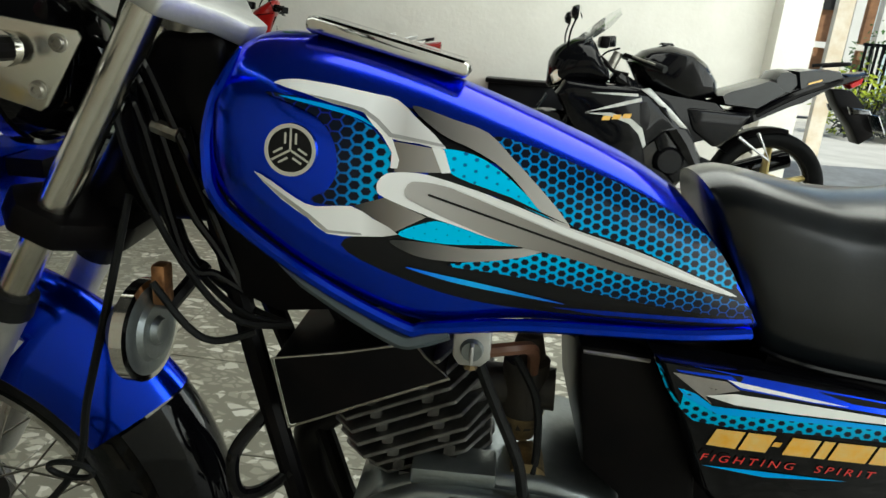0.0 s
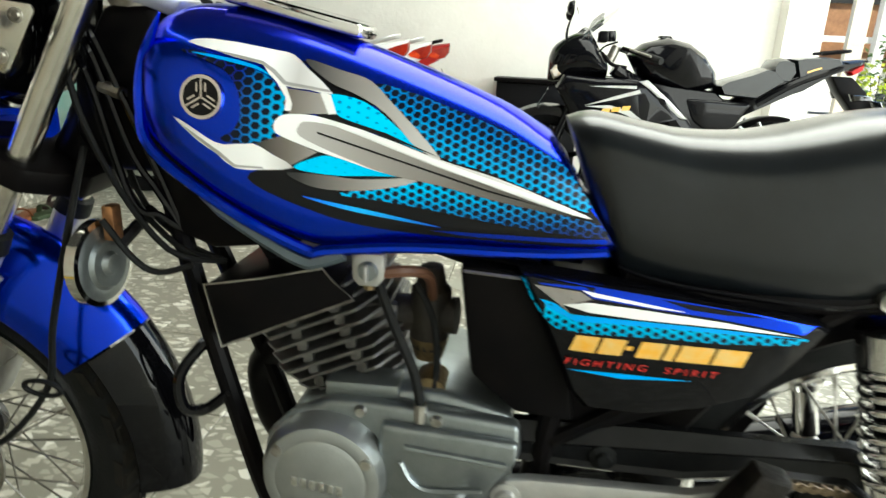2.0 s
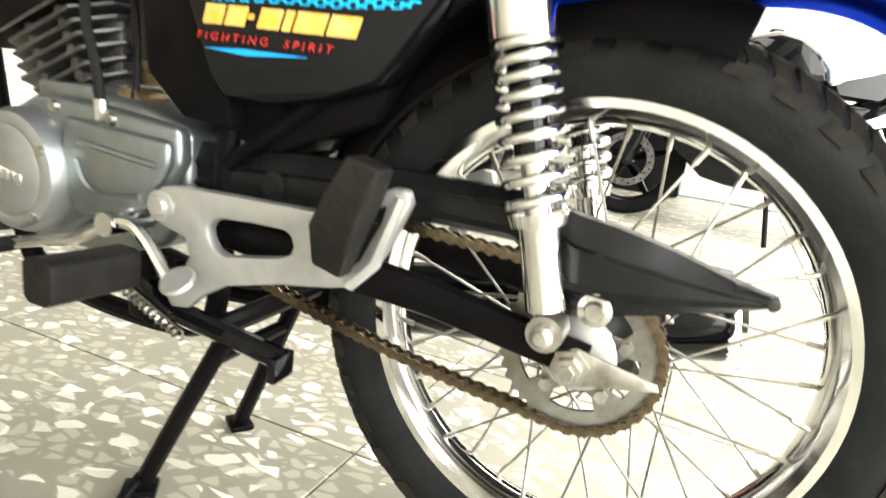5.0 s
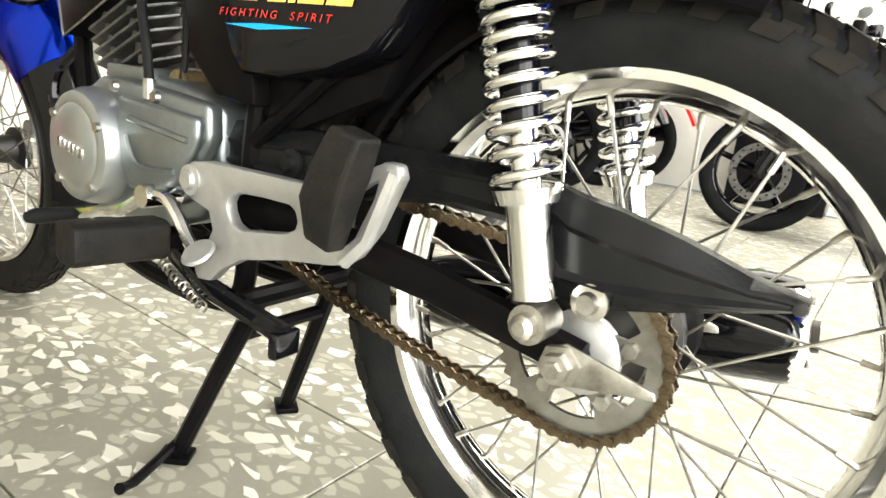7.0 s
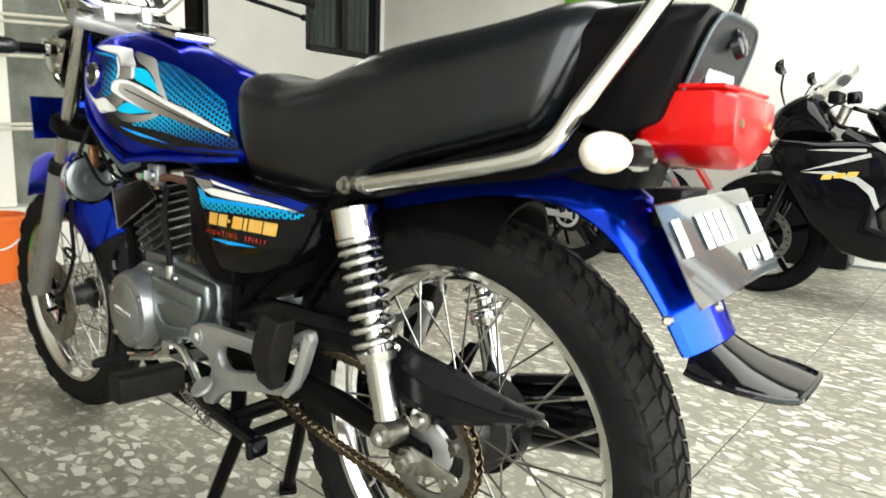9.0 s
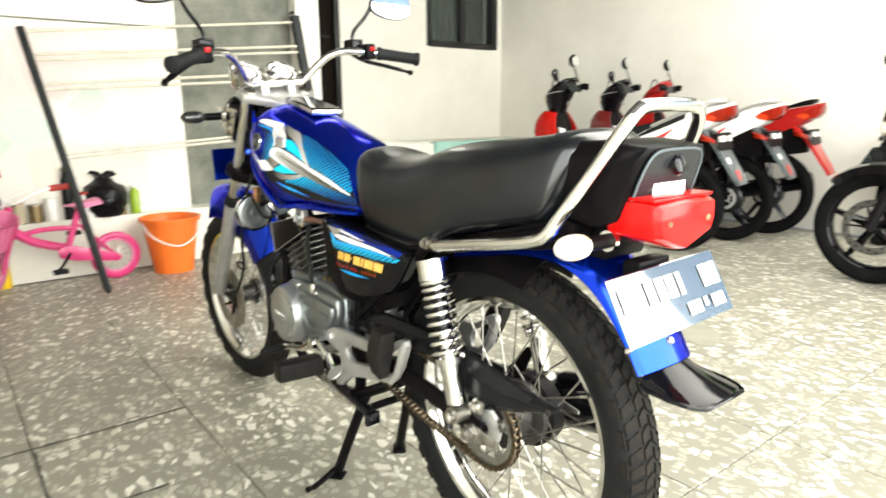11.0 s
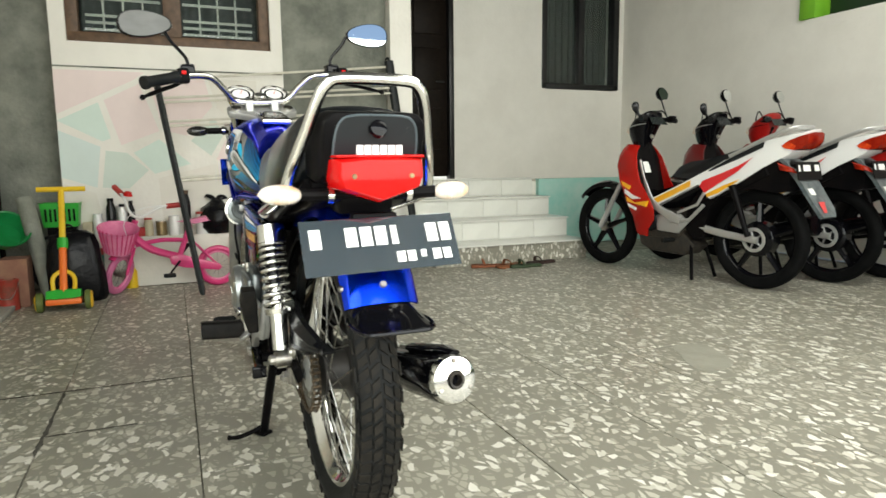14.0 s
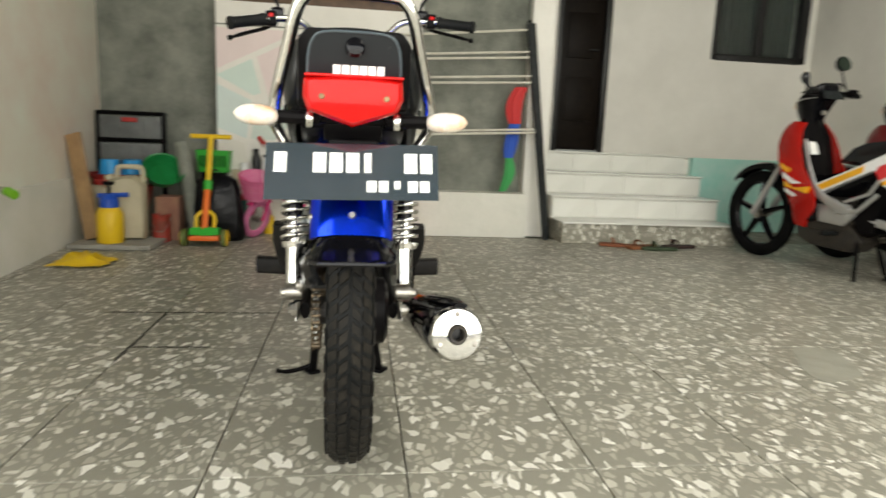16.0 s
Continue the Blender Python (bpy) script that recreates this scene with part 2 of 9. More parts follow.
ground_g = G()
ground_g.box((-30, 0, -0.11), (150, 200, 0.1))
thing("ground", "sunlit pale concrete street ground", "ground", ground_g, asphalt, kind="structure", smooth=0)
floor_g = G()
floor_g.box((0.75, -1.30, -0.037), (8.3, 6.45, 0.05))
floor = thing("floor", "polished grey terrazzo tile floor with white stone chips", "floor", floor_g, grout, kind="structure", smooth=0)

XW = 3.52     # front wall face
YL, YR = 1.6, -4.5
def left_face(x):
    """The side wall runs a little askew to the house front."""
    return YL - 0.02 + 0.08 * (x - 1.2)


def side_wall(name, x0, x1, set_back, z1, mat, label, category="wall"):
    y0, y1 = left_face(x0) + set_back, left_face(x1) + set_back
    return thing(name, label, category, G().prism([(x0, y0), (x1, y1), (x1, y1 + 0.22), (x0, y0 + 0.22)], -0.03, z1, "xy"), mat, kind="structure", smooth=0)


side_wall("wall_left", 1.0, 3.56, 0.035, 3.0, plaster_stain, "white plastered side wall with faint pink and green stains")
# out of view: white to bounce light at the seat, cut short for the fill lamp
side_wall("wall_left_plain", -0.7, 1.0, 0.035, 3.0, plaster, "unseen white plastered end of the side wall, added to bounce light")
side_wall("wall_left_dado", -0.68, 3.55, 0.0, 0.388, plaster_low, "low worn white plaster band along the wall foot", "dado")
wall("wall_right", [((1.85, YR - 0.1, 0.96), (6.4, 0.2, 1.92)), ((3.8, YR - 0.1, 2.46), (2.5, 0.2, 1.08)), ((-0.4, YR - 0.1, 2.46), (1.9, 0.2, 1.08)), ((1.55, YR - 0.1, 2.86), (2.0, 0.2, 0.28))], plaster, "white plastered boundary wall with a high green-framed opening")
wall("wall_front_cement", [((XW + 0.15, 1.50, 1.5), (0.3, 1.02, 3.0)), ((XW + 0.15, -0.84, 1.5), (0.3, 0.8, 3.0))], cement, "bare grey cement wall beside the window")
wall("wall_front_panel", [((XW + 0.1, 0.275, 0.715), (0.4, 1.43, 1.43)), ((XW + 0.1, 0.945, 2.21), (0.4, 0.09, 1.56)), ((XW + 0.1, -0.40, 2.21), (0.4, 0.08, 1.56)),
      ((XW + 0.1, 0.27, 1.51), (0.4, 1.26, 0.16)), ((XW + 0.1, 0.27, 2.86), (0.4, 1.26, 0.26))], plaster, "white front wall panel round the window, painted with pastel shards")
wall("pillar_porch", [((XW + 0.05, -1.33, 1.5), (0.3, 0.17, 3.0)), ((4.27, -1.30, 1.5), (1.2, 0.1, 3.0))], plaster, "white corner pillar beside the porch steps", "pillar")
wall("ledge", [((XW - 0.09, -0.13, 0.165), (0.18, 2.26, 0.33))], plaster_low, "low white plastered ledge along the front wall", "ledge")
wall("wall_porch", [((4.95, -1.64, 1.5), (0.2, 0.48, 3.0)), ((4.95, -2.93, 1.8), (0.2, 1.10, 3.0)), ((4.95, -4.52, 1.8), (0.2, 0.28, 3.0)),
      ((4.95, -3.93, 1.1), (0.2, 0.9, 0.98)), ((4.95, -3.93, 3.2), (0.2, 0.9, 0.4)), ((4.95, -2.13, 3.05), (0.2, 0.5, 0.5))], plaster, "white plastered porch wall with a dark door and window")
wall("ceiling", [((0.55, -1.35, 3.1), (6.6, 6.9, 0.2)), ((4.4, -1.35, 3.4), (1.3, 6.9, 0.2))], roof_grey, "plain dark grey carport ceiling", "ceiling")
wall("pillar_gate", [((-1.37, YR + 0.02, 1.5), (0.26, 0.30, 3.0))], plaster, "white gate pillar at the end of the boundary wall", "pillar")

# porch platform and steps
porch = wall("porch_floor", [((4.45, -3.0, 0.31), (0.82, 3.2, 0.62))], plaster_low, "raised porch floor slab", "porch")
wall("porch_face", [((4.02, -3.7, 0.32), (0.06, 1.62, 0.64))], teal, "turquoise painted front face of the raised porch", "wall")
steps_x = (3.13, 3.43, 3.73, 4.03)
for k, x in enumerate(steps_x):
    g = G()
    h = 0.155 + 0.165 * k
    g.box(((x + 4.06) / 2, -2.16, h / 2 - 0.004), (4.06 - x, 1.36 if k else 1.36, h - 0.008))
    st = thing("step", "white-tiled porch step" if k else "terrazzo-faced lowest porch step", "step", g, white_tile if k else terrazzo_mat, kind="structure", smooth=0, bevel=0.004, group="porch steps")
    if k:
        tile = G()
        tile.box((0, 0, 0), (0.012, 0.332, 0.142))
        tm = finish(tile, "riser_tile", 0, 0.003, 1)
        for j in range(4):
            part("tile", tm, white_tile, st, m=pose(x - 0.002, -1.66 - 0.338 * j, h - 0.085))
    top = G()
    top.box(((x + 4.06) / 2 - 0.01, -2.16, h - 0.002), (4.06 - x + 0.03, 1.37, 0.012))
    part("tread", top, white_tile, st, bevel=0.003)

# door at the back of the porch
door = thing("door_1", "dark brown wooden front door, closed", "door", kind="structure")
part("door_leaf", G().box((4.93, -2.12, 1.66), (0.05, 0.46, 2.0)), dark_wood, door, bevel=0.004)
for z in (1.15, 1.75, 2.3):
    part("panel", G().box((4.90, -2.12, z), (0.02, 0.28, 0.42)), dark_wood, door, bevel=0.008)
for y in (-1.885, -2.36):
    part("jamb", G().box((4.88, y, 1.68), (0.1, 0.05, 2.1)), black_frame, door, bevel=0.003)
part("door_handle", G().tube(curve([(4.9, -2.28, 1.62), (4.86, -2.28, 1.62), (4.86, -2.2, 1.62)], 4), 0.009), black_frame, door, "dark metal lever handle")

# small dark window on the porch wall
win = thing("window_1", "dark-framed narrow window with grey curtains", "window", kind="structure")
for c, s in (((4.90, -3.93, 1.625), (0.12, 0.98, 0.06)), ((4.90, -3.46, 2.3), (0.12, 0.06, 1.4)), ((4.90, -4.40, 2.3), (0.12, 0.07, 1.4)), ((4.90, -3.94, 2.3), (0.10, 0.07, 1.3)), ((4.90, -3.93, 2.98), (0.12, 0.98, 0.06))):
    part("frame", G().box(c, s), black_frame, win, bevel=0.004)
for y in (-3.69, -4.16):
    part("pane", G().box((4.92, y, 2.3), (0.006, 0.42, 1.3)), glass_dark, win)
g = G()
g.loft([[(5.0 + 0.02 * math.sin(k * 0.9), -3.44 - 0.012 * k, z) for k in range(82)] for z in (1.6, 3.0)], False, False)
part("curtain", g, curtain, win, smooth=60)

# wooden double window in the white panel
win = thing("window_2", "brown wooden casement window with white bars inside", "window", kind="structure")
for c, s in (((3.5, 0.27, 1.62), (0.1, 1.26, 0.075)), ((3.5, 0.865, 2.2), (0.1, 0.07, 1.1)), ((3.5, -0.325, 2.2), (0.1, 0.07, 1.1)), ((3.49, 0.27, 2.2), (0.1, 0.11, 1.1)), ((3.5, 0.27, 2.71), (0.1, 1.26, 0.07))):
    part("frame", G().box(c, s), brown_wood, win, bevel=0.005)
for y in (0.57, -0.03):
    part("pane", G().box((3.53, y, 2.18), (0.006, 0.48, 1.0)), glass_dark, win)
    for z in (1.70, 1.745, 1.79, 1.9, 2.0):
        part("bar", G().box((3.60, y, z), (0.012, 0.46, 0.016)), plaster, win)
    for dy in (-0.12, 0.0, 0.12):
        part("bar", G().box((3.59, y + dy, 2.15), (0.010, 0.012, 0.9)), plaster, win)
part("curtain", G().loft([[(3.72 + 0.02 * math.sin(k * 0.9), 0.9 - 0.0165 * k, z) for k in range(78)] for z in (1.6, 2.75)], False, False), curtain, win, smooth=60)

# lime-green framed opening high on the boundary wall
win = thing("window_3", "lime-green framed high opening, dark inside", "window", kind="structure")
for c, s in (((2.49, YR - 0.09, 2.32), (0.14, 0.24, 0.8)), ((0.62, YR - 0.09, 2.32), (0.14, 0.24, 0.8)), ((1.55, YR - 0.09, 2.70), (1.8, 0.24, 0.06))):
    part("frame", G().box(c, s), lime, win, bevel=0.004)
# no real shutter: a dark panel stands in for the shaded inside
part("shutter", G().box((1.55, YR - 0.16, 2.3), (1.8, 0.03, 0.78)), material("dark_green_panel", (0.012, 0.03, 0.012), 0.4), win)

# painted shards on the white panel: flat colour patches between white lines
pastel = [material("pastel_" + n, c, 0.8, col2=tuple(v * 0.93 for v in c), nscale=3) for n, c in
          (("mint", (0.62, 0.73, 0.66)), ("pink", (0.78, 0.665, 0.64)), ("pale_blue", (0.64, 0.73, 0.69)), ("cream", (0.74, 0.71, 0.64)), ("sage", (0.60, 0.68, 0.61)))]

# plain panel added above the overhead fill lamp; the ceiling has no opening
part("skylight_frame", G().box((-0.3, -2.3, 2.985), (2.8, 2.8, 0.02)), plaster, bpy.data.objects["ceiling"])
# unseen wall, added so the mirrors reflect grey and not sky
wall("wall_street", [((-11.0, -1.5, 2.6), (0.3, 16, 5.2))], asphalt, "unseen plain grey wall added for the mirrors to reflect")


# ---- the blue motorcycle ----
from mathutils.bvhtree import BVHTree
from mathutils.geometry import delaunay_2d_cdt

blue = material("deep_blue_metallic_paint", (0.001, 0.038, 0.66), 0.18, metal=0.95, coat=0.5, coat_ior=1.38, spec=0.3, rvar=0.08, nscale=300)
blue.node_tree.nodes["Principled BSDF"].inputs["Specular Tint"].default_value = (0.12, 0.25, 1.0, 1)
gloss_black = material("gloss_black_paint", (0.003, 0.003, 0.004), 0.07, spec=0.28, coat=0.0, rvar=0.1)
satin_black = material("satin_black_paint", (0.003, 0.003, 0.0035), 0.32, spec=0.06, col2=(0.006, 0.005, 0.005), nscale=14)
guard_plastic = material("charcoal_satin_plastic", (0.005, 0.0055, 0.006), 0.20, spec=0.20, col2=(0.009, 0.009, 0.0095), nscale=24, bump=0.05, bscale=400)
hub_black = material("black_hub_metal", (0.03, 0.03, 0.03), 0.4, metal=0.6, col2=(0.05, 0.045, 0.04), nscale=20)
slate_plastic = material("slate_grey_plastic", (0.016, 0.018, 0.020), 0.25, spec=0.25)
grime_black = material("oily_black_metal", (0.014, 0.013, 0.012), 0.5, col2=(0.035, 0.028, 0.02), nscale=30, bump=0.15)
peg_rubber = material("worn_peg_rubber", (0.006, 0.006, 0.006), 0.5, spec=0.18, col2=(0.015, 0.013, 0.011), nscale=18, bump=0.2, bscale=120)
rubber = material("black_rubber", (0.006, 0.007, 0.007), 0.5, spec=0.12, col2=(0.013, 0.013, 0.013), nscale=12, bump=0.12, bscale=180)
# paler than rubber: lit block tops over dark grooves, put in the colour
tread_rubber = material("worn_tread_rubber", (0.008, 0.008, 0.0075), 0.56, spec=0.12, col2=(0.020, 0.0175, 0.014), nscale=40)
vinyl = material("black_seat_vinyl", (0.003, 0.004, 0.005), 0.30, spec=0.12, coat=0.75, coat_ior=1.5, col2=(0.006, 0.008, 0.010), nscale=6, bump=0.06, bscale=420)
vinyl.node_tree.nodes["Principled BSDF"].inputs["Coat Roughness"].default_value = 0.20
chrome = material("chrome_plate", (0.82, 0.82, 0.80), 0.09, metal=1.0, col2=(0.66, 0.65, 0.62), nscale=10, rvar=0.3)
steel = material("dull_steel", (0.55, 0.54, 0.50), 0.35, metal=1.0, col2=(0.24, 0.22, 0.19), nscale=26)
plate_steel = material("pale_plated_steel", (0.30, 0.30, 0.275), 0.40, metal=0.9, col2=(0.17, 0.155, 0.13), nscale=22)
spoke_steel = material("dull_spoke_steel", (0.36, 0.35, 0.32), 0.3, metal=1.0, col2=(0.22, 0.21, 0.19), nscale=30)
cast = material("silver_cast_aluminium", (0.50, 0.50, 0.48), 0.42, metal=0.75, col2=(0.40, 0.40, 0.39), nscale=18, bump=0.06, bscale=240)
cast_dark = material("grey_engine_paint", (0.27, 0.295, 0.30), 0.30, metal=0.85, col2=(0.20, 0.22, 0.225), nscale=16, bump=0.06, bscale=220)
mag_metal = material("grey_magneto_paint", (0.44, 0.46, 0.46), 0.30, metal=0.85, col2=(0.36, 0.38, 0.38), nscale=14, bump=0.03, bscale=240)
lever_alloy_ = material("bare_relief_alloy", (0.62, 0.63, 0.62), 0.25, metal=1.0)
fin_metal = material("worn_fin_alloy", (0.20, 0.20, 0.195), 0.4, metal=0.85, col2=(0.10, 0.096, 0.09), nscale=40)
chain_metal = material("oiled_chain_steel", (0.22, 0.17, 0.115), 0.28, metal=1.0, col2=(0.06, 0.045, 0.03), nscale=60)
fork_metal = material("brushed_fork_tube", (0.62, 0.60, 0.54), 0.2, metal=1.0, col2=(0.5, 0.48, 0.43), nscale=8)
grey_trim = material("grey_plastic_trim", (0.06, 0.078, 0.088), 0.3)
red_lens = material("red_lens", (0.46, 0.004, 0.004), 0.18, spec=0.2, coat=0.08, rvar=0.1)
clear_lens = material("clear_signal_lens", (0.74, 0.69, 0.61), 0.08, coat=0.8, col2=(0.72, 0.38, 0.14), nscale=17, mixw=(0.47, 0.70))
smoke_lens = material("smoked_signal_lens", (0.012, 0.012, 0.012), 0.12, coat=0.6)
mirror_glass = material("mirror_glass", (0.85, 0.87, 0.87), 0.02, metal=1.0, rvar=0)
plate_black = material("black_number_plate", (0.008, 0.022, 0.032), 0.22, spec=0.6, coat=1.0, coat_ior=2.4, col2=(0.016, 0.026, 0.034), nscale=9)
white_paint = material("white_sign_paint", (0.80, 0.80, 0.77), 0.45)
copper = material("worn_copper", (0.45, 0.22, 0.10), 0.4, metal=0.9, col2=(0.25, 0.13, 0.07), nscale=60)
hose_mat = material("brown_rubber_hose", (0.10, 0.045, 0.025), 0.5)
brass = material("dirty_brass", (0.32, 0.24, 0.12), 0.4, metal=0.8, col2=(0.15, 0.11, 0.06), nscale=50)
silver_film = material("silver_sticker_film", (0.82, 0.81, 0.80), 0.3, coat=0.6, coat_ior=1.4, spec=0.2, col2=(0.95, 0.95, 0.95), nscale=9, mixw=(0.3, 0.7))
white_film = material("white_sticker_film", (0.88, 0.88, 0.87), 0.3, coat=0.5, coat_ior=1.3, spec=0.2)
taupe_film = material("warm_grey_sticker_film", (0.20, 0.18, 0.165), 0.3, coat=0.5, coat_ior=1.3, spec=0.2, col2=(0.30, 0.28, 0.26), nscale=9)
black_film = material("black_sticker_film", (0.004, 0.004, 0.005), 0.25, coat=0.25, coat_ior=1.3, spec=0.2)
cyan_film = material("cyan_sticker_film", (0.004, 0.36, 0.88), 0.3, coat=0.5, coat_ior=1.3, spec=0.2)
yellow_film = material("yellow_sticker_film", (0.80, 0.40, 0.03), 0.35, coat=0.4, col2=(0.74, 0.50, 0.16), nscale=60)
red_film = material("red_sticker_film", (0.62, 0.015, 0.012), 0.35, coat=0.6)


def fade_film(name, stops, x0, x1, gz=0.0):
    """Sticker print whose tone changes along its length, from x0 to x1; gz slants the change."""
    mt = bpy.data.materials.new(name)
    mt.use_nodes = True
    nt = mt.node_tree
    L, N = nt.links.new, nt.nodes.new
    b = nt.nodes["Principled BSDF"]
    b.inputs["Roughness"].default_value, b.inputs["Coat Weight"].default_value, b.inputs["Coat Roughness"].default_value = 0.3, 0.4, 0.04
    b.inputs["Coat IOR"].default_value, b.inputs["Specular IOR Level"].default_value = 1.4, 0.2
    tc = N("ShaderNodeTexCoord")
    dot = N("ShaderNodeVectorMath")
    dot.operation = "DOT_PRODUCT"
    dot.inputs[1].default_value = (1.0, 0.0, gz)
    L(tc.outputs["Object"], dot.inputs[0])
    mr = N("ShaderNodeMapRange")
    mr.inputs["From Min"].default_value, mr.inputs["From Max"].default_value = x0, x1
    L(dot.outputs["Value"], mr.inputs["Value"])
    ramp = N("ShaderNodeValToRGB")
    el = ramp.color_ramp.elements
    while len(el) < len(stops):
        el.new(0.5)
    for e, (p, c) in zip(el, stops):
        e.position, e.color = p, (*c, 1)
    L(mr.outputs[0], ramp.inputs["Fac"])
    L(ramp.outputs["Color"], b.inputs["Base Color"])
    return mt


def grey(v, warm=0.0):
    return (v, v * (1 - warm * 0.5), v * (1 - warm))


# wing tones mix the printed fade with glare on the film, put in the colour
wing_film = fade_film("silver_wing_print", [(0.0, grey(0.42)), (0.28, grey(0.92)), (0.62, grey(0.95)), (0.80, grey(0.55, 0.05)), (1.0, grey(0.80))], 0.866, 0.69)
spear_film = fade_film("silver_spear_print", [(0.0, grey(0.95)), (0.35, grey(0.85)), (0.6, grey(0.62, 0.05)), (1.0, grey(0.85))], 0.75, 0.41)
inner_film = fade_film("grey_spear_print", [(0.0, grey(0.50, 0.06)), (0.25, grey(0.34, 0.12)), (0.6, grey(0.16, 0.2)), (1.0, grey(0.02, 0.2))], 0.73, 0.43)
blade_film = fade_film("grey_blade_print", [(0.0, grey(0.03)), (0.35, grey(0.22, 0.15)), (0.75, grey(0.42, 0.1)), (1.0, grey(0.55, 0.08))], 0.72, 0.575)


def hex_film(name, near, far, cell, gx, gz, g0, lo=0.27, hi=0.47, size=0.0125):
    """Sticker print: a honeycomb whose cells grow along a direction."""
    mt = bpy.data.materials.new(name)
    mt.use_nodes = True
    nt = mt.node_tree
    L, N = nt.links.new, nt.nodes.new
    b = nt.nodes["Principled BSDF"]
    b.inputs["Roughness"].default_value, b.inputs["Coat Weight"].default_value, b.inputs["Coat Roughness"].default_value = 0.3, 0.25, 0.04
    b.inputs["Coat IOR"].default_value, b.inputs["Specular IOR Level"].default_value = 1.3, 0.15
    tc = N("ShaderNodeTexCoord")
    sp = N("ShaderNodeSeparateXYZ")
    L(tc.outputs["Object"], sp.inputs[0])

    def mth(op, a, c=None, clamp=False):
        m = N("ShaderNodeMath")
        m.operation, m.use_clamp = op, clamp
        for i, v in enumerate((a, c)):
            if v is None:
                continue
            if hasattr(v, "is_linked"):
                L(v, m.inputs[i])
            else:
                m.inputs[i].default_value = v
        return m.outputs[0]

    u = mth("DIVIDE", mth("ADD", sp.outputs["Z"], 2.0), size)
    w = mth("DIVIDE", mth("ADD", sp.outputs["X"], 2.0), size * 1.22)

    def cellpart(du, dw):
        a = mth("ABSOLUTE", mth("SUBTRACT", mth("MODULO", mth("ADD", u, du), 1.0), 0.5))
        c = mth("ABSOLUTE", mth("SUBTRACT", mth("MODULO", mth("ADD", w, dw), 1.7320508), 0.8660254))
        return mth("MAXIMUM", a, mth("ADD", mth("MULTIPLY", a, 0.5), mth("MULTIPLY", c, 0.8660254)))

    d = mth("MINIMUM", cellpart(0, 0), cellpart(0.5, 0.8660254))
    t = mth("ADD", mth("ADD", mth("MULTIPLY", sp.outputs["X"], gx), mth("MULTIPLY", sp.outputs["Z"], gz)), g0, True)
    thr = mth("ADD", mth("MULTIPLY", t, hi - lo), lo)
    soft = N("ShaderNodeMapRange")
    L(d, soft.inputs["Value"])
    L(mth("SUBTRACT", thr, 0.045), soft.inputs["From Min"])
    L(mth("ADD", thr, 0.045), soft.inputs["From Max"])
    soft.inputs["To Min"].default_value, soft.inputs["To Max"].default_value = 1.0, 0.0
    inside = soft.outputs[0]
    m1 = N("ShaderNodeMix")
    m1.data_type = "RGBA"
    m1.inputs["A"].default_value, m1.inputs["B"].default_value = (*near, 1), (*far, 1)
    L(t, m1.inputs["Factor"])
    m2 = N("ShaderNodeMix")
    m2.data_type = "RGBA"
    L(inside, m2.inputs["Factor"])
    L(m1.outputs["Result"], m2.inputs["A"])
    m2.inputs["B"].default_value = (*cell, 1)
    L(m2.outputs["Result"], b.inputs["Base Color"])
    return mt


CY, NAVY, INK = (0.005, 0.60, 1.0), (0.003, 0.06, 0.45), (0.002, 0.004, 0.012)
hex_up = hex_film("honeycomb_upper", CY, NAVY, INK, -3.2, 9.5, -5.5, 0.30, 0.46, 0.0082)
hex_low = hex_film("honeycomb_lower", CY, NAVY, INK, -1.0, -16.0, 13.1, 0.30, 0.46, 0.0082)
hex_front = hex_film("honeycomb_front", CY, (0.005, 0.02, 0.36), INK, 14.0, 2.0, -11.75, 0.26, 0.46, 0.0098)
hex_mid = hex_film("honeycomb_middle", CY, CY, (0.004, 0.12, 0.40), 0.0, 8.0, -6.5, 0.05, 0.36, 0.0095)
hex_panel = hex_film("honeycomb_panel", CY, (0.004, 0.03, 0.16), INK, -0.4, -18.0, 11.95, 0.24, 0.46, 0.0082)
streak_film = fade_film("blue_streak_print", [(0.0, (0.004, 0.10, 0.9)), (0.4, (0.02, 0.45, 1.0)), (1.0, (0.003, 0.05, 0.5))], 0.716, 0.566)
taupe_fade = fade_film("dark_taupe_print", [(0.0, grey(0.02)), (0.45, grey(0.16, 0.25)), (1.0, grey(0.36, 0.12))], 0.765, 0.69)
grey_edge = material("grey_edge_film", (0.30, 0.295, 0.29), 0.3, coat=0.4, coat_ior=1.3, spec=0.2, col2=(0.46, 0.455, 0.45), nscale=12)

YAW = 1.0
bike = thing("motorcycle", "blue motorcycle with black seat and silver graphics on its centre stand", "motorcycle", at=pose(0, 0.010, 0, 0, 0, YAW))

# -- fuel tank
prof = [(0, 0), (0, 0.5), (0, 0.84), (0.03, 0.94), (0.10, 0.985), (0.25, 1.0), (0.42, 0.995), (0.58, 0.965), (0.71, 0.89), (0.82, 0.76), (0.90, 0.59), (0.96, 0.36), (0.99, 0.16)]
tank_keys = [((0.372, 0.708), (0.455, 0.828), 0.098), ((0.42, 0.705), (0.505, 0.855), 0.108), ((0.50, 0.704), (0.575, 0.882), 0.116), ((0.60, 0.704), (0.66, 0.911), 0.124),
             ((0.695, 0.694), (0.735, 0.933), 0.134), ((0.775, 0.722), (0.81, 0.949), 0.139), ((0.845, 0.765), (0.862, 0.953), 0.136), ((0.893, 0.80), (0.893, 0.946), 0.122), ((0.911, 0.83), (0.906, 0.930), 0.096), ((0.919, 0.842), (0.911, 0.915), 0.05)]
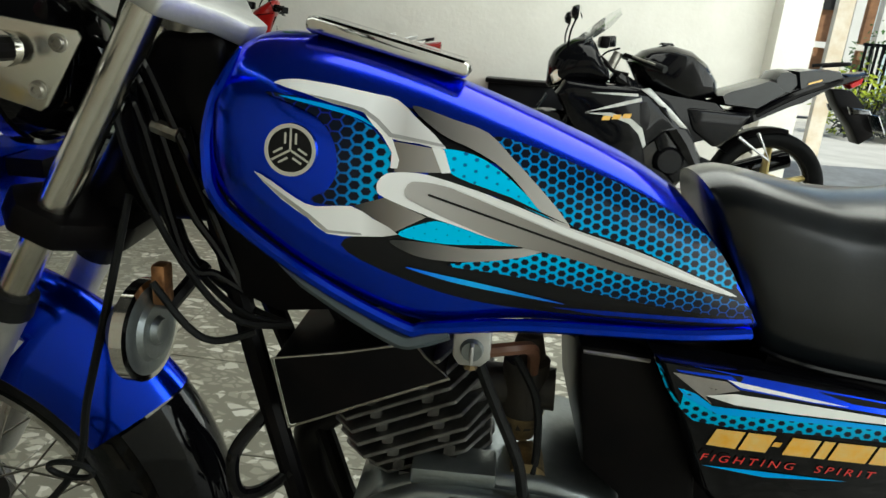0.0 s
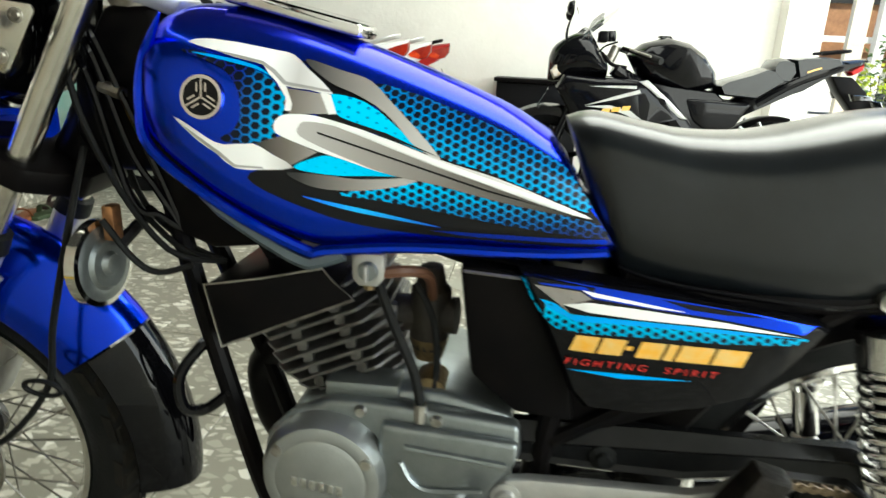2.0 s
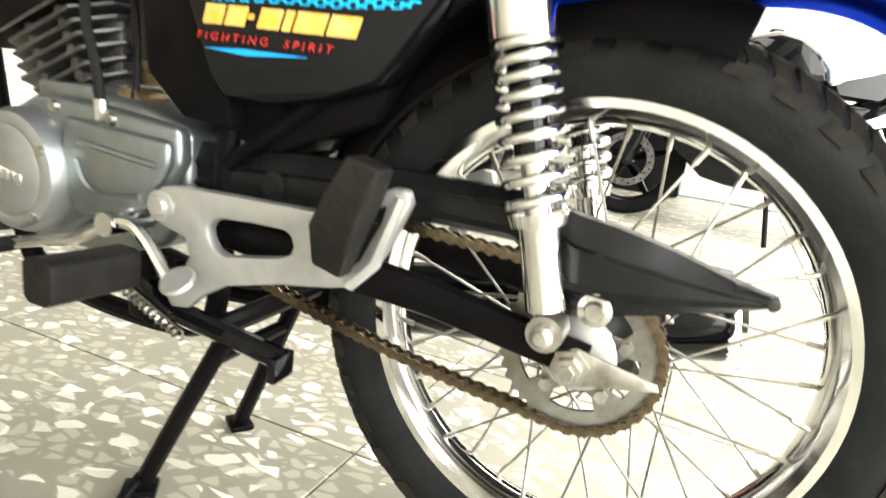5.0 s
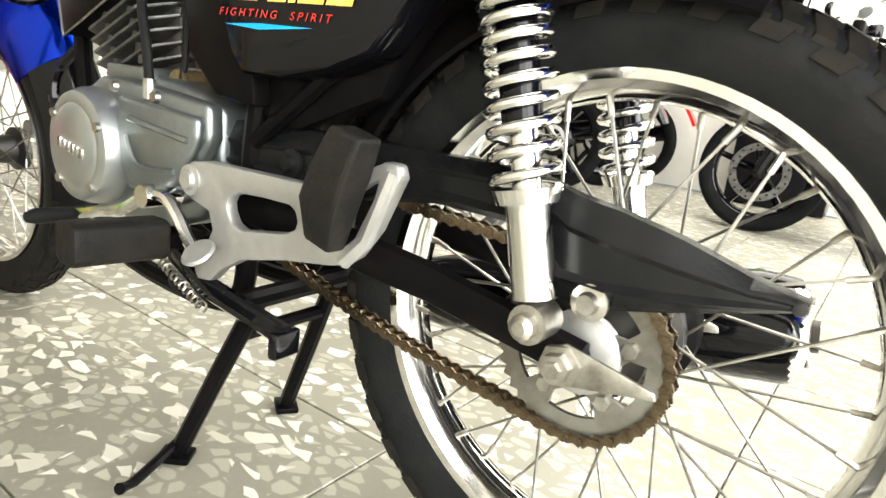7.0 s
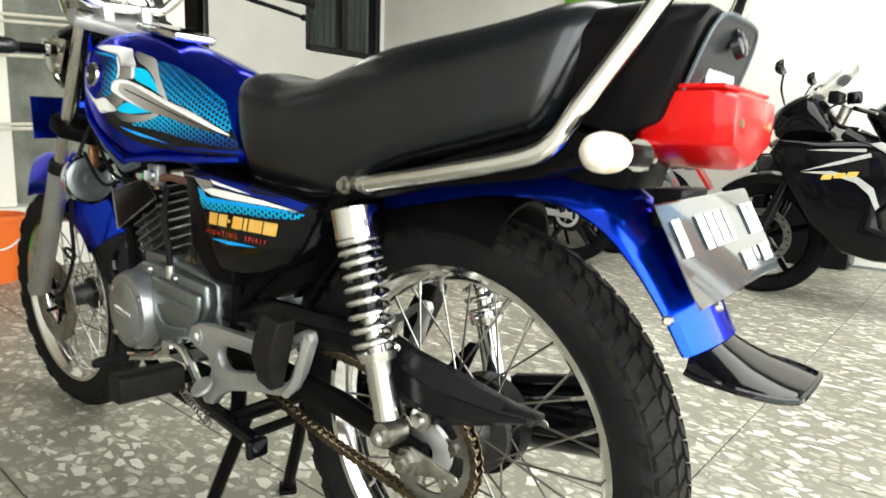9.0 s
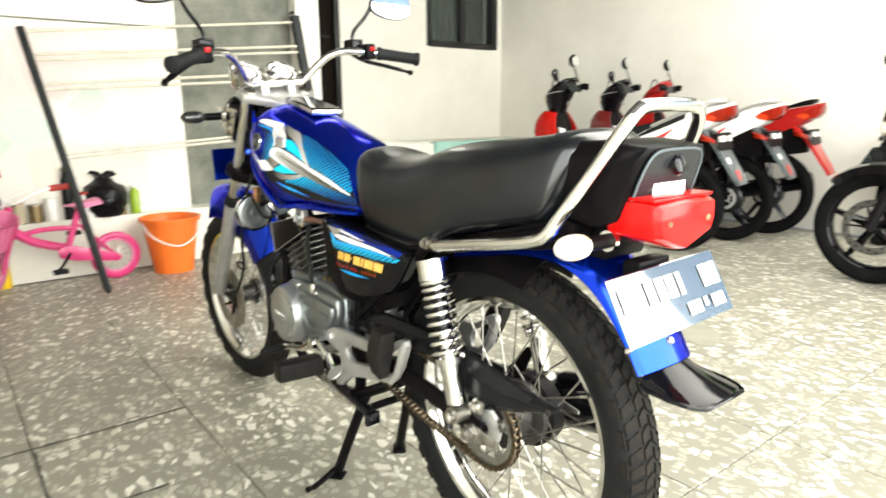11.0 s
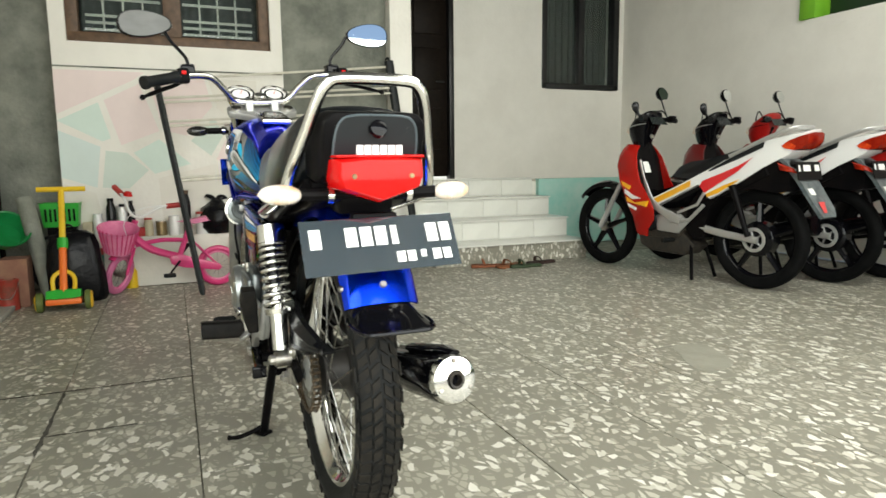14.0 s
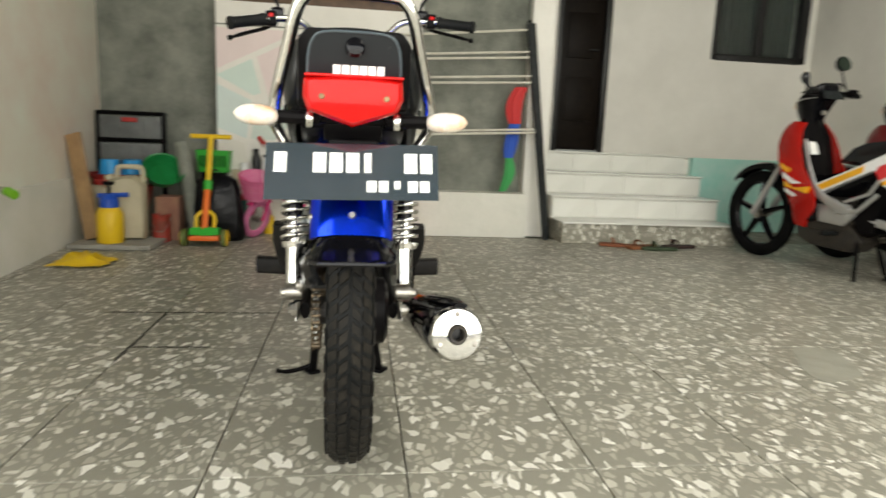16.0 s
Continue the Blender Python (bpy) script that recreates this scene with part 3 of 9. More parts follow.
smoothed = list(zip(curve([(a[0], a[1], w) for a, _, w in tank_keys], 5), curve([(b[0], b[1], 0) for _, b, _ in tank_keys], 5)))
loops = []
for lo, hi in smoothed:
    half = [(lo[0] + (hi[0] - lo[0]) * s, lo[2] * y, lo[1] + (hi[1] - lo[1]) * s) for s, y in prof]
    loops.append(half + [(hi[0], 0, hi[1])] + [(x, -y, z) for x, y, z in half[:0:-1]])
tank_me = finish(G().loft(loops), "tank", 60)
tank = part("fuel_tank", tank_me, blue, bike, "glossy deep blue fuel tank with silver and cyan graphics")
tank_bvh = BVHTree.FromPolygons([v.co for v in tank_me.vertices], [p.vertices[:] for p in tank_me.polygons])


def film(name, poly, mat, lift, parent, bvh, label="", step=0.008, sides=(1, -1), smooth=5):
    """A sticker cut to an outline in side view and pressed onto a body's side."""
    pts = [(v.x, v.y) for v in curve([(a, b, 0) for a, b in poly], smooth, True)] if smooth else list(poly)
    n = len(pts)
    xs, zs = [p[0] for p in pts], [p[1] for p in pts]
    inner = []
    for i in range(int((max(xs) - min(xs)) / step) + 1):
        for j in range(int((max(zs) - min(zs)) / step) + 1):
            inner.append((min(xs) + step * (i + 0.5), min(zs) + step * (j + 0.5)))
    vs, _, fs, *_ = delaunay_2d_cdt([Vector(p) for p in pts + inner], [(i, (i + 1) % n) for i in range(n)], [], 1, 1e-5)
    for side in sides:
        out, last = [], 0.13
        for v in vs:
            hit, nor, _, _ = bvh.ray_cast(Vector((v.x, 0.5 * side, v.y)), Vector((0, -side, 0)))
            if hit is None:
                hit, nor, _, _ = bvh.find_nearest(Vector((v.x, last * side, v.y)))
            last = abs(hit.y)
            nor = nor if nor.y * side > 0 else -nor
            out.append(hit + nor * lift)
        part(name, G().add(out, fs), mat, parent, label, smooth=80)


DARK = [(0.735, 0.894), (0.69, 0.884), (0.60, 0.862), (0.50, 0.830), (0.45, 0.79), (0.398, 0.745), (0.390, 0.716), (0.50, 0.716), (0.62, 0.722), (0.70, 0.738), (0.775, 0.772), (0.72, 0.80), (0.70, 0.86)]
film("sticker_backing", DARK, black_film, 0.0003, tank, tank_bvh)
film("honeycomb_sticker", [(0.849, 0.898), (0.825, 0.897), (0.80, 0.891), (0.769, 0.882), (0.748, 0.870), (0.731, 0.850), (0.732, 0.840), (0.744, 0.827), (0.744, 0.815), (0.758, 0.810), (0.79, 0.808), (0.803, 0.812), (0.788, 0.822), (0.781, 0.839), (0.786, 0.863), (0.805, 0.883)], hex_front, 0.0016, tank, tank_bvh)
film("honeycomb_sticker", [(0.646, 0.873), (0.606, 0.865), (0.563, 0.851), (0.525, 0.838), (0.468, 0.813), (0.434, 0.792), (0.408, 0.753), (0.467, 0.772), (0.522, 0.791), (0.57, 0.804), (0.599, 0.831), (0.627, 0.855)], hex_up, 0.0018, tank, tank_bvh)
film("honeycomb_sticker", [(0.679, 0.760), (0.633, 0.768), (0.58, 0.778), (0.53, 0.767), (0.464, 0.755), (0.40, 0.740), (0.392, 0.726), (0.449, 0.730), (0.515, 0.738), (0.579, 0.748), (0.632, 0.755)], hex_low, 0.0018, tank, tank_bvh)
film("cyan_sticker", [(0.693, 0.860), (0.668, 0.859), (0.641, 0.848), (0.611, 0.826), (0.584, 0.807), (0.628, 0.822), (0.665, 0.835), (0.683, 0.843)], hex_mid, 0.0018, tank, tank_bvh)
film("cyan_sticker", [(0.724, 0.786), (0.697, 0.799), (0.677, 0.798), (0.64, 0.790), (0.60, 0.783), (0.645, 0.781), (0.685, 0.780)], hex_mid, 0.0020, tank, tank_bvh)
film("blue_streak_sticker", [(0.716, 0.756), (0.672, 0.749), (0.617, 0.739), (0.566, 0.729), (0.617, 0.735), (0.672, 0.744)], streak_film, 0.0020, tank, tank_bvh)
film("cyan_streak_sticker", [(0.838, 0.8965), (0.80, 0.8925), (0.768, 0.885), (0.748, 0.873), (0.768, 0.882), (0.80, 0.889)], cyan_film, 0.0022, tank, tank_bvh)
film("grey_sticker", [(0.723, 0.894), (0.686, 0.885), (0.652, 0.875), (0.627, 0.855), (0.599, 0.831), (0.571, 0.802), (0.597, 0.813), (0.631, 0.844), (0.663, 0.861), (0.694, 0.873)], blade_film, 0.0024, tank, tank_bvh)
film("grey_sticker", [(0.731, 0.780), (0.695, 0.780), (0.66, 0.777), (0.624, 0.779), (0.586, 0.783), (0.608, 0.773), (0.643, 0.766), (0.679, 0.764), (0.71, 0.768)], blade_film, 0.0024, tank, tank_bvh)
film("grey_sticker", [(0.738, 0.866), (0.700, 0.861), (0.686, 0.842), (0.731, 0.840)], taupe_fade, 0.0024, tank, tank_bvh, smooth=0)
film("grey_sticker", [(0.765, 0.809), (0.738, 0.818), (0.700, 0.803), (0.727, 0.788)], taupe_fade, 0.0024, tank, tank_bvh, smooth=0)
film("silver_wing_sticker", [(0.844, 0.906), (0.828, 0.910), (0.808, 0.909), (0.779, 0.905), (0.753, 0.901), (0.737, 0.898), (0.718, 0.885), (0.688, 0.861), (0.713, 0.864), (0.738, 0.867), (0.752, 0.879), (0.765, 0.887), (0.79, 0.892), (0.816, 0.899)], wing_film, 0.0030, tank, tank_bvh, smooth=2)
film("white_edge_sticker", [(0.765, 0.8885), (0.752, 0.881), (0.739, 0.870), (0.735, 0.866), (0.728, 0.850), (0.729, 0.843), (0.735, 0.843), (0.735, 0.856), (0.745, 0.869), (0.756, 0.8785)], white_film, 0.0033, tank, tank_bvh, smooth=0)
film("white_edge_sticker", [(0.702, 0.863), (0.690, 0.860), (0.682, 0.842), (0.690, 0.841)], white_film, 0.0031, tank, tank_bvh, smooth=0)
film("silver_wing_sticker", [(0.854, 0.832), (0.836, 0.824), (0.816, 0.812), (0.798, 0.806), (0.767, 0.809), (0.747, 0.799), (0.724, 0.786), (0.756, 0.782), (0.787, 0.782), (0.805, 0.795), (0.829, 0.810)], wing_film, 0.0030, tank, tank_bvh, smooth=2)
film("shadow_edge_sticker", [(0.850, 0.828), (0.829, 0.811), (0.806, 0.796), (0.788, 0.783), (0.756, 0.783), (0.757, 0.785), (0.786, 0.7855), (0.802, 0.798), (0.827, 0.814)], grey_edge, 0.0034, tank, tank_bvh, smooth=0)
film("shadow_edge_sticker", [(0.816, 0.899), (0.79, 0.892), (0.765, 0.887), (0.752, 0.879), (0.739, 0.868), (0.690, 0.862), (0.692, 0.8645), (0.737, 0.871), (0.750, 0.882), (0.764, 0.890), (0.79, 0.895)], grey_edge, 0.0034, tank, tank_bvh, smooth=0)
film("silver_spear_sticker", [(0.744, 0.833), (0.735, 0.839), (0.71, 0.840), (0.68, 0.834), (0.628, 0.820), (0.573, 0.802), (0.494, 0.780), (0.407, 0.746), (0.493, 0.766), (0.573, 0.779), (0.625, 0.784), (0.677, 0.798), (0.702, 0.805), (0.738, 0.818), (0.745, 0.824)], spear_film, 0.0032, tank, tank_bvh)
film("grey_spear_sticker", [(0.72, 0.828), (0.712, 0.833), (0.68, 0.829), (0.628, 0.812), (0.575, 0.794), (0.521, 0.778), (0.465, 0.761), (0.425, 0.748), (0.502, 0.760), (0.572, 0.775), (0.625, 0.784), (0.677, 0.801), (0.711, 0.815), (0.72, 0.821)], inner_film, 0.0036, tank, tank_bvh)
film("white_line_sticker", [(0.69, 0.8325), (0.626, 0.813), (0.575, 0.795), (0.49, 0.7695), (0.418, 0.7485), (0.418, 0.7505), (0.49, 0.7755), (0.575, 0.801), (0.626, 0.8175), (0.69, 0.8355)], white_film, 0.0041, tank, tank_bvh, smooth=0)
film("black_line_sticker", [(0.69, 0.8375), (0.628, 0.8215), (0.571, 0.8035), (0.599, 0.814), (0.628, 0.8245), (0.668, 0.8355)], black_film, 0.0041, tank, tank_bvh, smooth=0)
film("black_line_sticker", [(0.70, 0.822), (0.62, 0.799), (0.52, 0.771), (0.44, 0.753), (0.44, 0.7535), (0.52, 0.773), (0.62, 0.801), (0.70, 0.824)], black_film, 0.0041, tank, tank_bvh, smooth=0)

# rim of the tank side, trim strip under it, badge and cap
for s in (1, -1):
    bead = curve([(0.872, 0.118 * s, 0.935), (0.903, 0.104 * s, 0.885), (0.912, 0.102 * s, 0.836), (0.890, 0.121 * s, 0.79), (0.80, 0.134 * s, 0.734), (0.715, 0.134 * s, 0.695), (0.69, 0.132 * s, 0.696), (0.60, 0.122 * s, 0.704), (0.46, 0.110 * s, 0.705), (0.385, 0.098 * s, 0.709)], 5)
    part("tank_rim", G().tube(bead, [0.0012, 0.0025, 0.004, 0.005] + [0.0065] * (len(bead) - 4), 8), blue, tank)
    trim = curve([(0.915, 0.105 * s, 0.802), (0.885, 0.116 * s, 0.777), (0.845, 0.126 * s, 0.752), (0.80, 0.130 * s, 0.725), (0.755, 0.132 * s, 0.699), (0.718, 0.132 * s, 0.681), (0.70, 0.131 * s, 0.682), (0.672, 0.128 * s, 0.692)], 5)
    part("tank_trim", G().tube(trim, [0.0022] * 12 + [0.004, 0.006] + [0.0078] * (len(trim) - 14), 6), grey_trim, bike, "grey plastic trim strip")
    hit, nor, _, _ = tank_bvh.ray_cast(Vector((0.8215, 0.5 * s, 0.853)), Vector((0, -s, 0)))
    nor = nor if nor.y * s > 0 else -nor
    bm_ = axis(hit, nor) @ Matrix.Diagonal((0.86, 0.86, 0.9, 1))
    badge = part("badge", G().lathe([(0, 0.003), (0.0225, 0.003), (0.0225, 0.005), (0.0265, 0.005), (0.0275, 0.0), (0.0225, 0.0)], bm_, 32), chrome, tank, "round chrome badge")
    part("badge_face", G().lathe([(0, 0.0036), (0.0224, 0.0036)], bm_, 24), black_film, badge)
    for a in (90, 210, 330):
        g = G()
        for o, r0, r1 in ((0, 0.0, 0.022), (0.0055, 0.006, 0.017), (-0.0055, 0.006, 0.017)):
            q = bm_ @ pose(0, 0, 0.0044, 0, 0, a)
            g.add([q @ Vector(v) for v in ((r0, o - 0.0011, 0), (r1, o - 0.0011, 0), (r1, o + 0.0011, 0), (r0, o + 0.0011, 0))], [(0, 1, 2, 3)])
        part("badge_spoke", g, chrome, badge)
capm = pose(0.757, 0.0, 0.938, 0, -12.0, 0)
cap = part("tank_pad", G().box((0, 0, 0.006), (0.165, 0.088, 0.016), capm.to_3x3()), chrome, bike, "chrome-edged black pad on the tank", bevel=0.006)
for v in cap.data.vertices:
    v.co += capm.translation
part("pad_face", G().add([capm @ Vector(v) for v in ((-0.075, -0.038, 0.0165), (0.075, -0.038, 0.0165), (0.075, 0.038, 0.0165), (-0.075, 0.038, 0.0165))], [(0, 1, 2, 3)]), gloss_black, cap)

# -- seat
seat_top = [(0.437, 0.845), (0.405, 0.853), (0.345, 0.844), (0.30, 0.838), (0.235, 0.840), (0.175, 0.852), (0.125, 0.866), (0.08, 0.874), (0.02, 0.880), (-0.05, 0.886), (-0.11, 0.893), (-0.165, 0.902), (-0.20, 0.901), (-0.225, 0.886)]
seat_bot = [(0.372, 0.690), (0.36, 0.686), (0.31, 0.678), (0.27, 0.675), (0.215, 0.672), (0.165, 0.672), (0.125, 0.676), (0.08, 0.694), (0.03, 0.716), (-0.05, 0.736), (-0.11, 0.750), (-0.16, 0.762), (-0.185, 0.79), (-0.20, 0.82)]
seat_w = [0.088, 0.103, 0.110, 0.113, 0.119, 0.124, 0.127, 0.130, 0.132, 0.132, 0.130, 0.124, 0.110, 0.080]
tops, bots = curve([(*t, w) for t, w in zip(seat_top, seat_w)], 4), curve([(*b, 0) for b in seat_bot], 4)
sprof = [(0, 0), (0, 0.86), (0.06, 0.94), (0.18, 0.985), (0.34, 1.0), (0.50, 0.985), (0.64, 0.95), (0.75, 0.895), (0.84, 0.815), (0.905, 0.71), (0.95, 0.57), (0.98, 0.38), (0.996, 0.17)]
loops = []
for tp, bt in zip(tops, bots):
    half = [(bt[0] + (tp[0] - bt[0]) * s, tp[2] * y, bt[1] + (tp[1] - bt[1]) * s) for s, y in sprof]
    loops.append(half + [(tp[0], 0, tp[1])] + [(x, -y, z) for x, y, z in half[:0:-1]])
seat = part("seat", G().loft(loops), vinyl, bike, "black vinyl dual seat", smooth=75)
for s in (1, -1):
    part("seat_piping", G().tube(curve([(b[0], (t[2] * 0.975) * s, b[1] + 0.004) for t, b in zip(tops[2:-8], bots[2:-8])][::3], 2), 0.0028, 5), gloss_black, seat)
part("seat_base", G().loft([[(x, s * w, z + dz) for s, dz in ((1, 0), (1, 0.014), (-1, 0.014), (-1, 0))] for x, w, z in ((0.36, 0.09, 0.672), (0.125, 0.105, 0.664), (-0.05, 0.11, 0.718), (-0.19, 0.10, 0.756))]), satin_black, bike)

# -- tail cowl, lamp, grab rail
tail = G().loft([[(-0.185, s * 0.098, z) for s, z in ((1, 0.775), (1, 0.86), (0.8, 0.885), (-0.8, 0.885), (-1, 0.86), (-1, 0.775))],
                 [(-0.25, s * 0.094, z) for s, z in ((1, 0.762), (1, 0.868), (0.8, 0.888), (-0.8, 0.888), (-1, 0.868), (-1, 0.762))],
                 [(-0.292 - (z - 0.8) * 0.35, s * 0.090, z) for s, z in ((1, 0.775), (1, 0.862), (0.82, 0.880), (-0.82, 0.880), (-1, 0.862), (-1, 0.775))]])
cowl = part("tail_cowl", tail, satin_black, bike, "black plastic tail cowl", bevel=0.006)
face_pts = [(v.x, v.y) for v in curve([(0.074, 0.792, 0), (0.073, 0.835, 0), (0.066, 0.862, 0), (0.048, 0.874, 0), (0.0, 0.876, 0), (-0.048, 0.874, 0), (-0.066, 0.862, 0), (-0.073, 0.835, 0), (-0.074, 0.792, 0)], 4)]
face = G().add([(-0.2975 - (z - 0.8) * 0.35, y, z) for y, z in face_pts], [tuple(range(len(face_pts)))])
part("cowl_rim", G().tube([(-0.2972 - (z - 0.8) * 0.35, y, z) for y, z in face_pts], 0.0022, 6), grey_trim, cowl)
# greyer than the cowl: the ceiling's reflection is put in this colour
part("cowl_face", face, slate_plastic, cowl, smooth=0)
for i, y in enumerate((0.034, 0.020, 0.006, -0.008, -0.022, -0.036)):
    part("emblem_bar", G().prism([(y, 0.809), (y - 0.0115, 0.809), (y - 0.0115, 0.828), (y, 0.828)], -0.307, -0.3045, "yz"), white_paint, cowl)
part("seat_lock", G().lathe([(0, 0.01), (0.009, 0.01), (0.014, 0.008), (0.016, 0.0)], axis((-0.318, 0.0, 0.853), (-1, 0, 0.3)), 18), gloss_black, cowl)

lamp = [(0.080, 0.804), (0.081, 0.775), (0.074, 0.754), (0.002, 0.730), (-0.070, 0.754), (-0.079, 0.775), (-0.077, 0.805), (-0.03, 0.809), (0.03, 0.809)]
g = G().loft([[(-0.252, y * 0.86, 0.768 + (z - 0.768) * 0.86) for y, z in lamp], [(-0.262, y, z) for y, z in lamp], [(-0.328, y * 0.985, z) for y, z in lamp], [(-0.346, y * 0.88, 0.766 + (z - 0.766) * 0.84) for y, z in lamp]])
tl = part("tail_lamp", g, red_lens, bike, "red plastic tail lamp", smooth=30, bevel=0.003)
part("lamp_lip", G().box((-0.297, 0, 0.808), (0.080, 0.154, 0.005)), red_lens, tl, bevel=0.002)
part("lamp_housing", G().box((-0.245, 0, 0.765), (0.03, 0.13, 0.06)), satin_black, tl, bevel=0.004)
for y in (0.05, -0.05):
    part("screw", G().lathe([(0, 0.002), (0.004, 0.002), (0.005, 0)], axis((-0.346, y, 0.775), (-1, 0, 0)), 10), brass, tl)
# added black panel that closes the dark gap under the grab rail
part("tail_skirt", G().prism([(0.11, 0.672), (0.08, 0.700), (-0.05, 0.732), (-0.19, 0.770), (-0.215, 0.762), (-0.205, 0.728), (-0.15, 0.712), (-0.06, 0.700), (0.02, 0.690)], -0.092, 0.092), satin_black, bike, "black panel filling the gap between seat and rear mudguard", bevel=0.004)
part("lamp_bracket", G().loft([[(-0.16, s * 0.05, 0.77), (-0.16, s * 0.05, 0.71), (-0.24, s * 0.05, 0.705), (-0.25, s * 0.05, 0.74)] for s in (1, -1)]), satin_black, bike, bevel=0.004)

rail = []
half = [(0.062, 0.141, 0.694), (-0.06, 0.141, 0.715), (-0.165, 0.140, 0.735), (-0.200, 0.137, 0.752), (-0.222, 0.130, 0.785), (-0.262, 0.110, 0.850), (-0.293, 0.093, 0.905), (-0.302, 0.080, 0.926), (-0.306, 0.055, 0.936)]
rail = curve(half + [(x, -y, z) for x, y, z in half[::-1]], 5)
gr = part("grab_rail", G().tube(rail, 0.0105, 12), chrome, bike, "chrome tubular grab rail", smooth=60)
for s in (1, -1):
    part("rail_clamp", G().tube([(0.075, 0.139 * s, 0.696), (0.05, 0.14 * s, 0.694)], [0.009, 0.012], 10), steel, gr)

# -- rear mudguard, flap, number plate, signals
def fender(name, c, r, hw, a0, a1, mat, label="", n=26, drop=0.35, rise=None, m=None, lip=True, taper=None):
    """A rolled mudguard about an axle, from angle a0 to a1 (degrees, 0 towards the tail, 90 up)."""
    loops = []
    for i in range(n + 1):
        t = i / n
        a = radians(a0 + (a1 - a0) * t)
        w = hw * (taper(t) if taper else 1)
        rr = r + (rise(t) if rise else 0)
        sec = []
        for k in range(11):
            q = -1 + k / 5
            sec.append((q, -drop * hw * (abs(q) ** 2.6)))
        inner = [(q * 0.95, d - 0.004) for q, d in sec[::-1]]
        loops.append([(c[0] - math.cos(a) * (rr + d), w * q, c[2] + math.sin(a) * (rr + d)) for q, d in sec + inner])
    return part(name, G().loft(loops), mat, bike, label, smooth=60, m=m)


rf_keys = [(0.09, 0.715), (0.0, 0.728), (-0.07, 0.735), (-0.14, 0.734), (-0.195, 0.722), (-0.243, 0.696), (-0.282, 0.658), (-0.318, 0.608), (-0.344, 0.560)]
loops = []
for i, p in enumerate(curve([(x, 0, z) for x, z in rf_keys], 4)):
    q = i / 32
    nx, nz = (-(0.05 + 0.85 * q), 1.0 - 0.52 * q)
    ln = math.hypot(nx, nz)
    nx, nz = nx / ln, nz / ln
    hw, deep = 0.072 - 0.004 * q, 0.062 - 0.034 * q
    sec = [math.radians(-84 + 12 * k) for k in range(15)]
    top = [(p[0] - nx * d, hw * y, p[2] - nz * d) for y, d in ((math.sin(a), deep * (1 - math.cos(a))) for a in sec)]
    bot = [(p[0] - nx * d, hw * y * 0.94, p[2] - nz * d) for y, d in ((math.sin(a), 0.004 + deep * (1 - math.cos(a))) for a in sec[::-1])]
    loops.append(top + bot)
rear_guard = part("rear_mudguard", G().loft(loops), blue, bike, "glossy blue rear mudguard", smooth=60)
loops = []
flap_rows = [(-0.322, 0.063, 0.574, 0.040), (-0.337, 0.066, 0.561, 0.030), (-0.355, 0.068, 0.551, 0.020), (-0.374, 0.069, 0.542, 0.012), (-0.393, 0.066, 0.537, 0.008), (-0.407, 0.061, 0.534, 0.006), (-0.417, 0.053, 0.532, 0.004), (-0.4225, 0.040, 0.531, 0.003)]
for x, w, z, dz in flap_rows:
    row = [(x, w * k / 8, z - dz * abs(k / 8) ** 3) for k in range(-8, 9)]
    loops.append(row + [(u, v, c - 0.005) for u, v, c in row[::-1]])
flap_ob = part("mud_flap", G().loft(loops), gloss_black, bike, "black plastic mud flap", smooth=70)
edge = [(x, w, z - dz - 0.001) for x, w, z, dz in flap_rows]
part("flap_rim", G().tube(curve(edge + [(x, -w, z) for x, w, z in edge[::-1]], 3), 0.0034, 6), gloss_black, flap_ob)
part("bolt", G().lathe([(0, 0.004), (0.005, 0.004), (0.007, 0)], axis((-0.3285, 0, 0.5895), (-0.88, 0, 0.48)), 10), steel, rear_guard)
part("bolt", G().lathe([(0, 0.004), (0.004, 0.004), (0.006, 0)], axis((-0.302, 0.067, 0.582), (-0.3, 1, 0.2)), 10), steel, rear_guard)
fender("inner_mudguard_shell", (0, 0, 0.341), 0.352, 0.070, 74, 158, satin_black, "black inner mudguard", drop=0.75)
part("inner_mudguard", G().loft([[(x, s * w, z) for s in (1, -1)] + [(x - nx_ * 0.01, s * w, z - 0.01) for s in (-1, 1)] for x, z, w, nx_ in ((0.30, 0.50, 0.055, -1), (0.24, 0.60, 0.06, -1), (0.14, 0.675, 0.06, 0), (0.03, 0.698, 0.06, 0))]), satin_black, bike)

pl = part("number_plate", G().loft([[(-0.305, 0.1375 * s, 0.704) for s in (1, -1)] + [(-0.352, 0.1375 * s, 0.618) for s in (-1, 1)], [(-0.3068, 0.1375 * s, 0.703) for s in (1, -1)] + [(-0.3538, 0.1375 * s, 0.617) for s in (-1, 1)]]), plate_black, bike, "black number plate with white bars", smooth=0)
for v in pl.data.vertices:
    v.co.z -= 0.018 * v.co.y


def plate_bar(parent, u0, u1, v0, v1, top, bot, mat, hw=0.1375, tilt=0.0):
    """A bar on a tilted plate: u across from its near side, v down, both 0 to 1."""
    def p(u, v):
        return Vector((top[0] + (bot[0] - top[0]) * v - 0.0022, hw - 2 * hw * u, top[1] + (bot[1] - top[1]) * v + 0.0004 - tilt * (hw - 2 * hw * u)))
    return part("bar", G().add([p(u0, v0), p(u1, v0), p(u1, v1), p(u0, v1)], [(0, 1, 2, 3)]), mat, parent, smooth=0)


